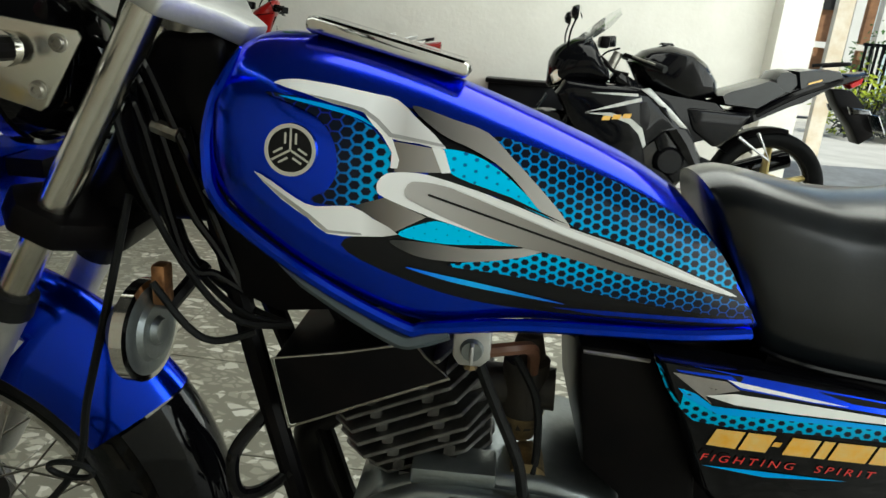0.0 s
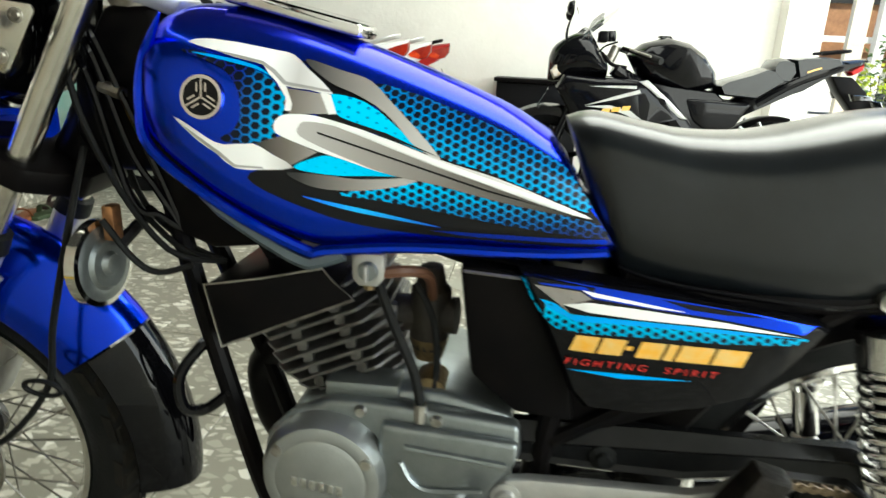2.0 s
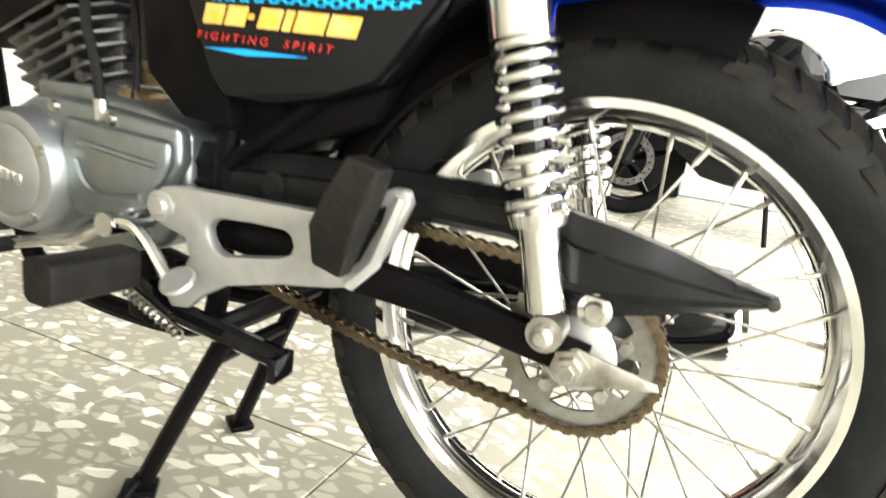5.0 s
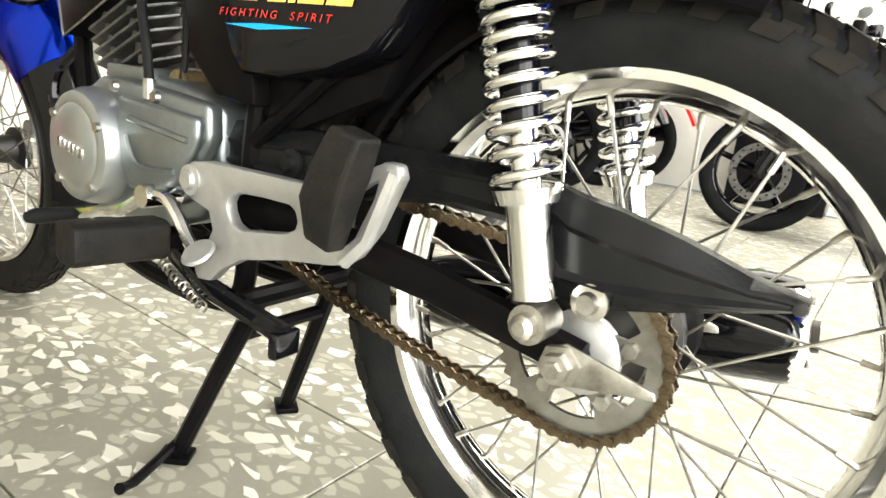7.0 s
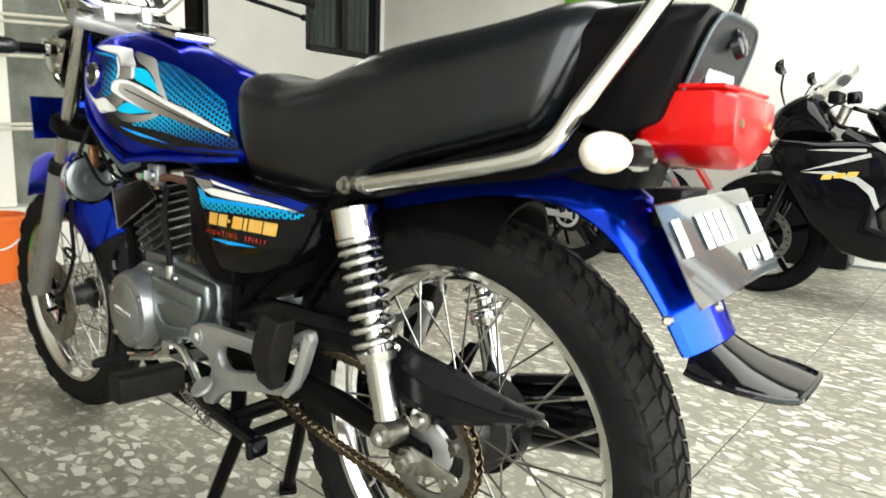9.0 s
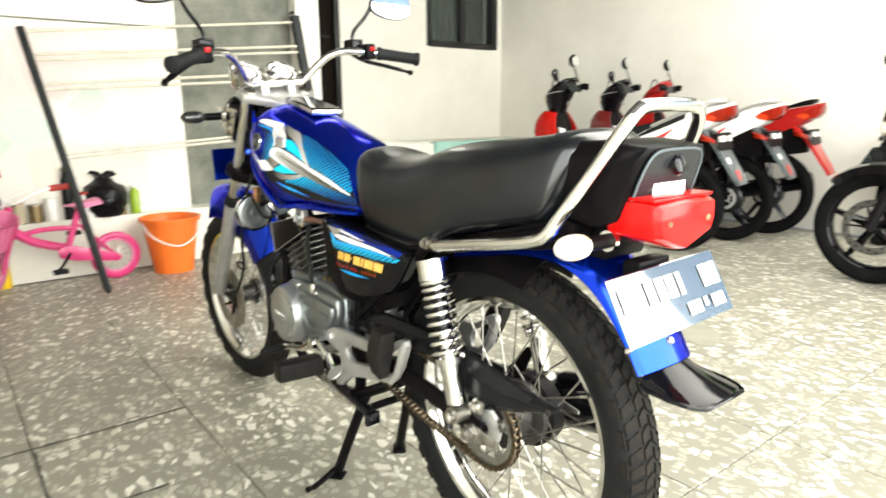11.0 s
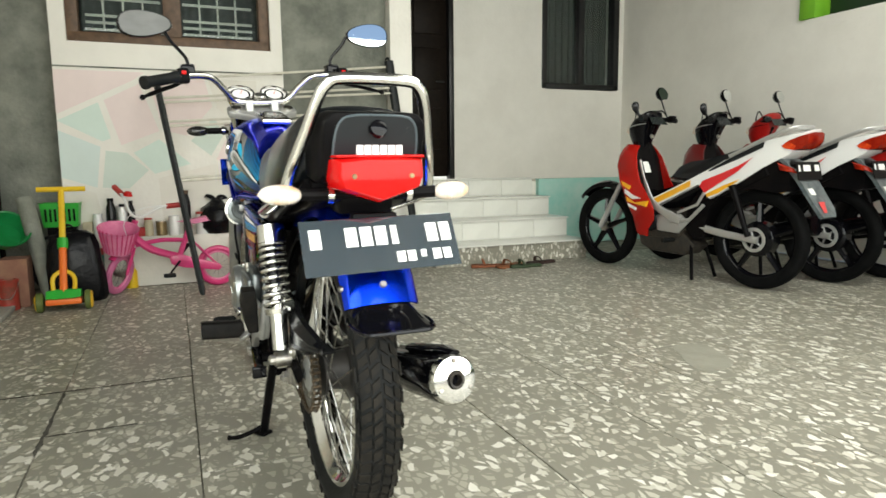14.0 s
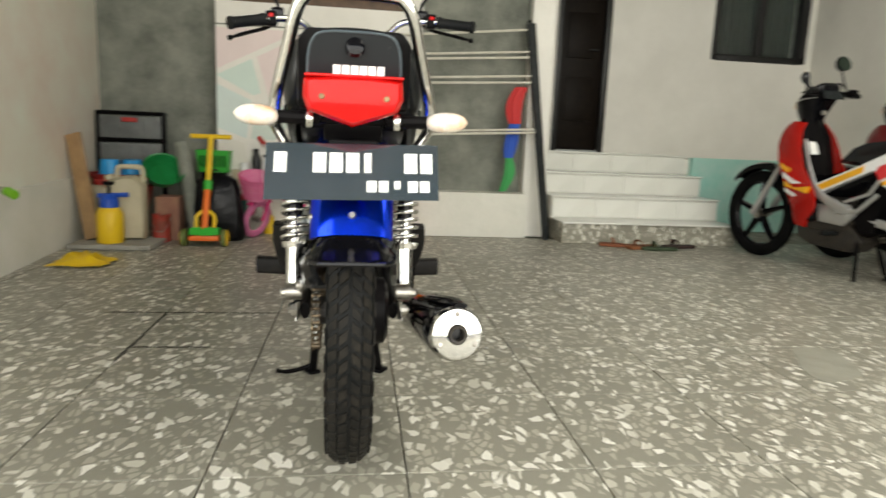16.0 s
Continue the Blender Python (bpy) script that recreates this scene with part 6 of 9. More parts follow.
for s in (1, -1):
    y0, y1 = 0.118 * s, 0.134 * s
    # plate with an opening: two outlines bridged through a fine triangulation
    ed, pts = [], []
    for poly in (outer, hole, hole2):
        o = len(pts)
        pts += poly
        ed += [(o + i, o + (i + 1) % len(poly)) for i in range(len(poly))]
    vs, _, fs, *_ = delaunay_2d_cdt([Vector(p) for p in pts], ed, [], 2, 1e-6)
    keep = []
    for f in fs:
        cx, cz = sum(vs[i].x for i in f) / len(f), sum(vs[i].y for i in f) / len(f)
        if inside_of(outer, cx, cz) and not inside_of(hole, cx, cz) and not inside_of(hole2, cx, cz):
            keep.append(tuple(f))
    nv = len(vs)
    edges = {}
    for f in keep:
        for i in range(len(f)):
            edges[(f[i], f[(i + 1) % len(f)])] = 1
    rim_f = [(a, b_, b_ + nv, a + nv) for (a, b_) in edges if (b_, a) not in edges]
    g = G().add([(v.x, y0, v.y) for v in vs] + [(v.x, y1, v.y) for v in vs], keep + [tuple(i + nv for i in f[::-1]) for f in keep] + rim_f)
    ha = part("footpeg_hanger", g, cast, bike, "silver cast footpeg hanger with an oblong opening", bevel=0.003)
    part("bolt", G().lathe([(0, 0.008), (0.010, 0.008), (0.012, 0.003), (0.018, 0.002), (0.018, 0)], axis((0.472, y1, 0.408), (0, s, 0)), 18), cast, ha)
    # folded rear peg
    peg_rows = [(0.251, 0.218, 0.396, 0.388, 0.142, 0.166), (0.250, 0.205, 0.438, 0.424, 0.144, 0.178), (0.232, 0.190, 0.472, 0.462, 0.146, 0.184), (0.213, 0.178, 0.508, 0.500, 0.150, 0.182)]
    part("rear_peg", G().loft([[(xf, ya * s, zf), (xr, ya * s, zr), (xr, yb * s, zr), (xf, yb * s, zf)] for xf, xr, zf, zr, ya, yb in peg_rows]), peg_rubber, ha, "folded black rubber rear footpeg", bevel=0.004, smooth=20)
    part("peg_arm", G().tube([(0.178, 0.130 * s, 0.470), (0.200, 0.133 * s, 0.402), (0.226, 0.134 * s, 0.374)], 0.008, 8), cast, ha)
    # front peg
    pg = part("front_peg", G().loft([[(0.50 + a * 0.021, yy * s, 0.335 + b_ * 0.024 + (yy - 0.15) * 0.05) for a, b_ in ((-1, -0.7), (-0.6, -1), (0.6, -1), (1, -0.7), (1, 0.8), (0.6, 1), (-0.6, 1), (-1, 0.8))] for yy in (0.152, 0.157, 0.255, 0.262)]), peg_rubber, bike, "black rubber footpeg", bevel=0.003)
    part("peg_stem", G().tube([(0.49, 0.10 * s, 0.325), (0.50, 0.17 * s, 0.335)], 0.012, 8), satin_black, bike)
gl = part("gear_lever", G().tube(curve([(0.70, 0.152, 0.320), (0.64, 0.152, 0.336), (0.585, 0.152, 0.350), (0.54, 0.150, 0.374), (0.503, 0.148, 0.383), (0.48, 0.147, 0.369), (0.457, 0.146, 0.342), (0.437, 0.146, 0.324)], 5), 0.0078, 8), chrome, bike, "chrome gear lever")
part("gear_shaft", G().tube([(0.53, 0.10, 0.378), (0.53, 0.160, 0.378)], 0.014, 12), chrome, gl)
part("gear_toe", G().tube([(0.70, 0.145, 0.319), (0.694, 0.205, 0.322), (0.692, 0.216, 0.322)], [0.010, 0.0105, 0.007], 12), rubber, gl)
part("heel_pad", G().lathe([(0, 0.003), (0.018, 0.003), (0.021, 0), (0.018, -0.004)], axis((0.428, 0.152, 0.334), (0, 0.75, 1)), 18), cast, gl)
part("stand_pivot", G().tube([(0.405, -0.09, 0.272), (0.405, 0.115, 0.272)], 0.014, 10), satin_black, bike)
stand = part("centre_stand", G().tube([(0.405, 0.080, 0.272), (0.468, 0.092, 0.140), (0.528, 0.102, 0.012)], 0.0125, 10), satin_black, bike, "black steel centre stand")
part("stand_leg", G().tube([(0.405, -0.050, 0.272), (0.468, -0.074, 0.140), (0.530, -0.096, 0.012)], 0.0125, 10), satin_black, stand)
part("stand_cross", G().tube([(0.432, 0.086, 0.215), (0.432, -0.060, 0.215)], 0.010, 8), satin_black, stand)
for x, y in ((0.528, 0.106), (0.532, -0.098)):
    part("stand_foot", G().box((x, y, 0.007), (0.045, 0.036, 0.010), pose(0, 0, 0, 0, 0, 35 if y > 0 else -35).to_3x3()), satin_black, stand, bevel=0.003)
part("stand_tang", G().tube(curve([(0.528, 0.105, 0.026), (0.522, 0.140, 0.014), (0.506, 0.180, 0.012), (0.494, 0.206, 0.020)], 4), [0.007] * 9 + [0.006, 0.006, 0.007, 0.008], 8), satin_black, stand)
sst = part("side_stand", G().tube([(0.520, 0.112, 0.305), (0.44, 0.125, 0.282), (0.300, 0.135, 0.272)], [0.013, 0.0135, 0.0125], 10), gloss_black, bike, "folded black side stand")
part("stand_spring", G().tube([(0.525 - 0.0012 * k, 0.138 + 0.006 * math.cos(k * 0.9), 0.300 - 0.0005 * k + 0.006 * math.sin(k * 0.9)) for k in range(76)], 0.0018, 5), steel, sst)
part("stand_tip", G().box((0.298, 0.136, 0.264), (0.012, 0.036, 0.030)), gloss_black, sst, bevel=0.003)
part("stand_bracket", G().prism([(0.545, 0.335), (0.475, 0.335), (0.46, 0.29), (0.50, 0.248), (0.54, 0.255)], 0.088, 0.118), satin_black, sst, bevel=0.006)
ex = [(0.80, -0.05, 0.50), (0.86, -0.085, 0.42), (0.83, -0.11, 0.29), (0.70, -0.135, 0.225), (0.50, -0.150, 0.225), (0.38, -0.165, 0.240)]
pipe = part("exhaust_pipe", G().tube(curve(ex, 6), 0.024, 14), satin_black, bike, "black exhaust header", smooth=60)
m0, m1 = Vector((0.42, -0.172, 0.240)), Vector((-0.145, -0.213, 0.332))
d = (m1 - m0).normalized()
muf = part("muffler", G().tube([m0, m0 + d * 0.05, m0 + d * 0.13, m1 - d * 0.06, m1 - d * 0.012, m1], [0.026, 0.040, 0.054, 0.058, 0.058, 0.055], 28), gloss_black, bike, "gloss black muffler with chrome end cap")
part("end_cap", G().lathe([(0.017, 0.006), (0.021, 0.014), (0.034, 0.013), (0.050, 0.009), (0.056, 0.0), (0.0565, -0.02)], axis(m1, d), 28), chrome, muf)
part("tail_pipe", G().lathe([(0.011, -0.03), (0.013, 0.020), (0.018, 0.021), (0.019, 0.004)], axis(m1, d), 20), grime_black, muf)
for k in range(3):
    a = radians(120 * k + 90)
    q = axis(m1, d) @ Vector((0.041 * math.cos(a), 0.041 * math.sin(a), 0.011))
    part("rivet", G().lathe([(0, 0.004), (0.005, 0.003), (0.006, 0)], axis(q, d), 10), steel, muf)
hsh = [m1 - d * 0.18 + Vector((0, 0.01, 0.058)), m1 - d * 0.05 + Vector((0, 0.0, 0.062)), m1 - d * 0.01 + Vector((0, -0.01, 0.056))]
part("heat_shield", G().tube(hsh, [0.024, 0.026, 0.016], 8, flat=0.4, up=(0, 1, 0)), gloss_black, muf)
part("muffler_bracket", G().prism([(0.16, 0.35), (0.10, 0.42), (0.08, 0.42), (0.13, 0.31)], -0.150, -0.145), satin_black, muf)


# ---- the other parked motorcycles ----
def slab(poly, hw, k=0.86, p=3.0, n=7, y0=0.0, nose=None):
    """A pillow-like body: a side outline that shrinks towards both flanks. nose(x) scales the width along it."""
    cx, cz = sum(q[0] for q in poly) / len(poly), sum(q[1] for q in poly) / len(poly)
    loops = []
    for i in range(n):
        t = -1 + 2 * i / (n - 1)
        f = 1 - (1 - k) * abs(t) ** p
        loops.append([(cx + (x - cx) * f, y0 + hw * t * (nose(x) if nose else 1), cz + (z - cz) * f) for x, z in poly])
    return G().loft(loops)


red_paint = material("glossy_red_paint", (0.40, 0.008, 0.005), 0.22, spec=0.2, coat=0.35, rvar=0.1)
white_gloss = material("glossy_white_paint", (0.74, 0.74, 0.72), 0.25, coat=0.7, rvar=0.1)
maroon_paint = material("dark_red_paint", (0.12, 0.008, 0.008), 0.28, coat=0.7)
cherry_paint = material("cherry_red_paint", (0.30, 0.007, 0.006), 0.30, spec=0.25, coat=0.25, rvar=0.1)
orange_lens = material("orange_red_lens", (0.62, 0.08, 0.012), 0.15, spec=0.2, coat=0.15, col2=(0.42, 0.02, 0.008), nscale=20)
dark_grey_paint = material("dark_grey_paint", (0.006, 0.006, 0.007), 0.22, spec=0.14)
lever_alloy = material("silver_alloy_paint", (0.52, 0.52, 0.51), 0.38, metal=0.7, rvar=0.1)
amber_film = material("amber_stripe_film", (0.78, 0.38, 0.01), 0.35, coat=0.6)
red_stripe = material("red_stripe_film", (0.60, 0.015, 0.02), 0.35, coat=0.6)
silver_line_paint = material("silver_stripe_paint", (0.45, 0.45, 0.43), 0.3, metal=0.3, col2=(0.62, 0.62, 0.60), nscale=14)
gold_wheel = material("gold_swingarm_paint", (0.50, 0.40, 0.16), 0.35, metal=0.7)
lamp_red = material("deep_red_lens", (0.17, 0.005, 0.003), 0.14, spec=0.2, coat=0.12, col2=(0.28, 0.018, 0.005), nscale=16)
smoke_flap = material("smoky_plastic_flap", (0.05, 0.065, 0.07), 0.3, col2=(0.13, 0.15, 0.155), nscale=22, bump=0.2, bscale=60)
street_tyre = material("black_street_tyre", (0.0035, 0.0038, 0.004), 0.6, spec=0.05, col2=(0.007, 0.007, 0.007), nscale=16, bump=0.1, bscale=160)
clear_screen = material("clear_screen", (0.85, 0.88, 0.88), 0.03, trans=0.9, rvar=0)


def cast_wheel(parent, c, R, w, spokes, mat, hub_mat, name, rim_mat=None):
    ax = axis(c, (0, 1, 0))
    hub = part(name, G().lathe([(0.0, -0.05), (0.035, -0.045), (0.04, 0.0), (0.035, 0.045), (0.0, 0.05)], ax, 20), hub_mat, parent)
    part("tyre", G().lathe(tyre_profile(R, w), ax, 44), street_tyre, hub, smooth=60)
    part("rim", G().lathe([(R - 0.07, -w * 0.34), (R - 0.085, -w * 0.28), (R - 0.092, 0), (R - 0.085, w * 0.28), (R - 0.07, w * 0.34)], ax, 44), rim_mat or mat, hub, smooth=60)
    for k in range(spokes):
        a = 6.28318 * k / spokes + 0.3
        d = Vector((math.cos(a), 0, math.sin(a)))
        part("wheel_spoke", G().tube([Vector(c) + d * 0.03, Vector(c) + d * (R - 0.085)], [0.038, 0.024], 6, flat=0.6, up=(0, 1, 0)), mat, hub)
    return hub


def mirror(parent, base, tip, w, h, side, m=None):
    st = part("mirror_stem", G().tube(curve([base, (Vector(base) + Vector(tip)) / 2 + Vector((0.01, 0.01 * side, 0)), tip], 4), 0.005, 6), gloss_black, parent)
    c = Vector(tip) + Vector((0, 0.012 * side, h * 0.6))
    ring = [Vector((0, math.cos(6.28318 * k / 16) * w, math.sin(6.28318 * k / 16) * h)) for k in range(16)]
    part("mirror_shell", G().loft([[c + p * f + Vector((x, 0, 0)) for p in ring] for f, x in ((0.94, -0.003), (1.0, 0.006), (0.75, 0.026), (0.1, 0.034))]), gloss_black, st, smooth=50)
    part("mirror_glass", G().add([c + p * 0.92 + Vector((-0.0166 + p.z * 0.3, 0, 0)) for p in ring], [tuple(range(16))]), mirror_glass, st, smooth=0)


def underbone(at, label, front, flank, side_dark, tail_red, stickers, R=0.322):
    """A step-through motorcycle, nose along +x, rear axle over the origin."""
    ob = thing("underbone_motorcycle", label, "motorcycle", at=at, group="motorcycles in a row by the wall")
    rw = cast_wheel(ob, (0, 0, R), R, 0.085, 5, gloss_black, dark_grey_paint, "rear_wheel")
    part("brake_drum", G().lathe([(0.0, -0.055), (0.075, -0.055), (0.112, -0.045), (0.112, 0.030), (0.095, 0.040), (0.0, 0.045)], axis((0, 0, R), (0, 1, 0)), 24), gloss_black, rw)
    # black struts added to fill the dark space above the tyre
    for sd in (1, -1):
        part("shock", G().tube([(0.02, 0.10 * sd, R + 0.02), (0.14, 0.105 * sd, 0.66)], [0.016, 0.026], 10), satin_black, ob)
    part("rear_sprocket", G().lathe([(0.058, 0.060), (0.078, 0.060), (0.080, 0.064), (0.058, 0.066), (0.058, 0.060)], axis((0, 0, R), (0, 1, 0)), 28), lever_alloy, rw)
    for k in range(5):
        a = 1.2566 * k
        part("sprocket_arm", G().tube([(0.02 * math.cos(a), 0.062, R + 0.02 * math.sin(a)), (0.062 * math.cos(a), 0.062, R + 0.062 * math.sin(a))], [0.012, 0.009], 6, flat=0.4, up=(0, 1, 0)), lever_alloy, rw)
    fw = cast_wheel(ob, (1.32, 0, 0.308), 0.308, 0.070, 5, gloss_black, steel, "front_wheel")
    part("swingarm", G().tube([(0.46, 0.075, 0.385), (0.20, 0.085, 0.345), (-0.04, 0.085, R)], [0.025, 0.025, 0.022], 8, flat=0.5, up=(0, 0, 1)), lever_alloy, ob, "silver box swingarm", bevel=0.0)
    part("swingarm", G().tube([(0.46, -0.075, 0.38), (-0.04, -0.085, R)], [0.03, 0.022], 8, flat=0.5, up=(0, 0, 1)), satin_black, ob)
    for s in (1, -1):
        part("fork_leg", G().tube([(1.08, 0.072 * s, 0.72), (1.32, 0.076 * s, 0.308)], [0.017, 0.021], 12), lever_alloy, ob, "silver fork leg")
    # front mudguard
    loops = []
    for i in range(15):
        a = radians(20 + 118 * i / 14)
        r = 0.345 + 0.02 * math.sin(a)
        loops.append([(1.32 - math.cos(a) * (r + d), y, 0.308 + math.sin(a) * (r + d)) for y, d in ((-0.05, -0.045), (-0.045, -0.01), (0, 0.006), (0.045, -0.01), (0.05, -0.045), (0.042, -0.014), (0, 0.001), (-0.042, -0.014))])
    part("front_mudguard", G().loft(loops), gloss_black, ob, "glossy black front mudguard", smooth=60)
    # leg shield, both wings and centre
    for s in (1, -1):
        loops = []
        for x, z, y0, y1, dp in ((1.09, 0.895, 0.05, 0.095, 0.05), (1.12, 0.86, 0.055, 0.130, 0.09), (1.14, 0.81, 0.06, 0.160, 0.13), (1.15, 0.74, 0.06, 0.180, 0.165), (1.125, 0.65, 0.06, 0.188, 0.18), (1.065, 0.56, 0.07, 0.188, 0.205), (1.02, 0.49, 0.075, 0.184, 0.215), (0.965, 0.42, 0.08, 0.168, 0.165), (0.93, 0.36, 0.09, 0.148, 0.085), (0.915, 0.315, 0.10, 0.132, 0.045), (0.905, 0.285, 0.10, 0.120, 0.02)):
            loops.append([(x, y0 * s, z), (x + 0.02, (y0 + y1) / 2 * s, z + 0.005), (x - 0.045, y1 * s, z), (x - 0.045 - dp, (y1 - 0.015) * s, z - 0.01), (x - 0.045 - dp, (y1 - 0.025) * s, z - 0.01), (x - 0.055, (y1 - 0.012) * s, z - 0.006), (x - 0.005, (y0 + y1) / 2 * s, z - 0.004), (x - 0.02, y0 * s, z)])
        ls = part("leg_shield", G().loft(loops), front, ob, "glossy leg shield wing", smooth=50)
        if stickers:
            for poly, mt in (([(1.025, 0.595), (0.94, 0.556), (0.865, 0.538), (0.94, 0.532), (1.02, 0.568)], white_gloss), ([(1.00, 0.545), (0.92, 0.510), (0.800, 0.525), (0.81, 0.488), (0.985, 0.515)], amber_film), ([(0.98, 0.505), (0.90, 0.478), (0.90, 0.463), (0.97, 0.485)], white_gloss), ([(1.06, 0.645), (0.97, 0.615), (0.985, 0.592), (1.045, 0.617)], amber_film)):
                part("stripe", G().prism(poly, 0.155 * s, 0.1930 * s), mt, ls, smooth=0)
    part("inner_shield", G().loft([[(x, -w, z), (x + 0.03, 0, z), (x, w, z), (x - 0.04, 0, z - 0.01)] for x, z, w in ((1.05, 0.94, 0.06), (1.02, 0.80, 0.13), (0.98, 0.62, 0.15), (0.90, 0.45, 0.13), (0.84, 0.38, 0.10))]), satin_black, ob)
    part("label", G().add([(0.985, 0.02, 0.77), (0.985, 0.085, 0.77), (0.955, 0.085, 0.70), (0.955, 0.02, 0.70)], [(0, 1, 2, 3)]), white_paint, ob) if stickers else None
    # spine and flank panels rising to the tail
    part("spine", G().tube([(0.98, 0, 0.55), (0.80, 0, 0.52), (0.60, 0, 0.56), (0.40, 0, 0.66)], [0.06, 0.065, 0.075, 0.08], 10), side_dark, ob)
    flank_poly = [(0.83, 0.52), (0.62, 0.605), (0.40, 0.705), (0.20, 0.80), (0.02, 0.89), (-0.10, 0.95), (-0.24, 0.985), (-0.335, 1.0), (-0.31, 0.93), (-0.25, 0.865), (-0.10, 0.785), (0.06, 0.69), (0.24, 0.585), (0.31, 0.552), (0.36, 0.60), (0.40, 0.645), (0.56, 0.57), (0.78, 0.475)]
    fl_ = part("tail_body", slab(flank_poly, 0.118, 0.93, nose=lambda x: 0.72 + 0.28 * min(1, max(0, (x + 0.35) / 0.5))), flank, ob, "glossy body flanks rising to the tail", smooth=40)
    low_poly = [(0.40, 0.62), (0.24, 0.65), (0.06, 0.73), (-0.08, 0.80), (-0.12, 0.74), (0.05, 0.66), (0.22, 0.58), (0.36, 0.55)]
    part("under_tail", slab(low_poly, 0.10, 0.9), satin_black, ob)
    # front of this slab is added to darken the floor gap ahead of the tyre
    part("inner_mudguard", slab([(0.50, 0.50), (0.40, 0.62), (0.10, 0.74), (-0.12, 0.84), (-0.24, 0.80), (-0.25, 0.66), (-0.16, 0.64), (0.0, 0.655), (0.16, 0.63), (0.24, 0.585), (0.315, 0.50), (0.35, 0.40), (0.36, 0.30), (0.44, 0.27), (0.52, 0.36)], 0.09, 0.95), satin_black, ob)
    if stickers:
        for s in (1, -1):
            for poly, mt in (([(0.81, 0.515), (0.62, 0.592), (0.45, 0.668), (0.45, 0.632), (0.60, 0.563), (0.775, 0.49)], amber_film), ([(0.375, 0.640), (0.355, 0.672), (0.22, 0.722), (0.10, 0.770), (0.0, 0.825), (0.10, 0.740), (0.22, 0.672), (0.335, 0.598)], red_stripe), ([(0.315, 0.572), (0.325, 0.592), (0.20, 0.655), (0.08, 0.700), (0.12, 0.672), (0.24, 0.602)], amber_film)):
                part("stripe", G().prism(poly, 0.1185 * s, 0.1205 * s), mt, fl_)
    part("seat", slab([(0.68, 0.66), (0.60, 0.735), (0.50, 0.775), (0.34, 0.80), (0.14, 0.86), (-0.04, 0.925), (-0.12, 0.945), (-0.10, 0.90), (0.06, 0.82), (0.30, 0.72), (0.50, 0.65)], 0.115, 0.82, 2.5), vinyl, ob, "black vinyl seat", smooth=60)
    part("grab_rail", G().tube(curve([(0.16, 0.12, 0.825), (0.06, 0.12, 0.875), (-0.10, 0.125, 0.95), (-0.22, 0.115, 1.0), (-0.265, 0.06, 1.012), (-0.265, -0.06, 1.012), (-0.22, -0.115, 1.0), (-0.10, -0.125, 0.95), (0.06, -0.12, 0.865)], 5), 0.014, 8, flat=0.6), satin_black if tail_red else lever_alloy, ob, "black grab rail" if tail_red else "silver grab rail")
    tlp = part("tail_lamp", slab([(-0.16, 0.902), (-0.20, 0.935), (-0.26, 0.962), (-0.335, 0.982), (-0.332, 0.93), (-0.30, 0.888), (-0.245, 0.872), (-0.19, 0.880)], 0.121, 0.86, nose=lambda x: 0.72 + 0.28 * min(1, max(0, (x + 0.35) / 0.5))), lamp_red, ob, "red and amber leaf-shaped tail lamp", smooth=50)
    part("amber_lens", slab([(-0.165, 0.902), (-0.21, 0.930), (-0.26, 0.905), (-0.24, 0.878), (-0.19, 0.884)], 0.1235, 0.9, nose=lambda x: 0.72 + 0.28 * min(1, max(0, (x + 0.35) / 0.5))), orange_lens, tlp, smooth=50)
    part("rear_mudguard", G().loft([[(x, -w, z), (x, w, z), (x + 0.02, w, z - 0.012), (x + 0.02, -w, z - 0.012)] for x, z, w in ((-0.10, 0.86, 0.080), (-0.20, 0.81, 0.095), (-0.29, 0.72, 0.100), (-0.36, 0.62, 0.098), (-0.405, 0.545, 0.092), (-0.43, 0.49, 0.070))]), smoke_flap if stickers else red_paint, ob, "smoky plastic rear mudguard extension", smooth=50)
    if stickers:
        part("sticker", G().add([(-0.329, 0.02, 0.672), (-0.329, 0.075, 0.672), (-0.353, 0.075, 0.637), (-0.353, 0.02, 0.637)], [(0, 1, 2, 3)]), white_paint, ob, smooth=0)
        part("sticker", G().add([(-0.386, -0.01, 0.590), (-0.386, 0.055, 0.590), (-0.424, 0.055, 0.520), (-0.424, 0.02, 0.520)], [(0, 1, 2, 3)]), red_stripe, ob, smooth=0)
    pl_ = part("number_plate", G().loft([[(-0.275, -0.13, 0.81), (-0.275, 0.13, 0.81), (-0.300, 0.13, 0.715), (-0.300, -0.13, 0.715)], [(-0.279, -0.13, 0.809), (-0.279, 0.13, 0.809), (-0.304, 0.13, 0.714), (-0.304, -0.13, 0.714)]]), satin_black, ob, "black number plate with white bars", smooth=0)
    for u0, u1 in ((0.06, 0.13), (0.25, 0.55), (0.72, 0.92)):
        plate_bar(pl_, u0, u1, 0.18, 0.52, (-0.280, 0.809), (-0.305, 0.714), white_paint, 0.13)
    for s in (1, -1):
        part("tail_signal", slab([(-0.16, 0.80), (-0.26, 0.775), (-0.28, 0.75), (-0.18, 0.76)], 0.025, 0.7, y0=0.11 * s), lamp_red, ob, smooth=50)
    # headset
    part("steering_column", G().tube([(1.06, 0, 0.90), (0.99, 0, 1.04)], 0.035, 10), satin_black, ob)
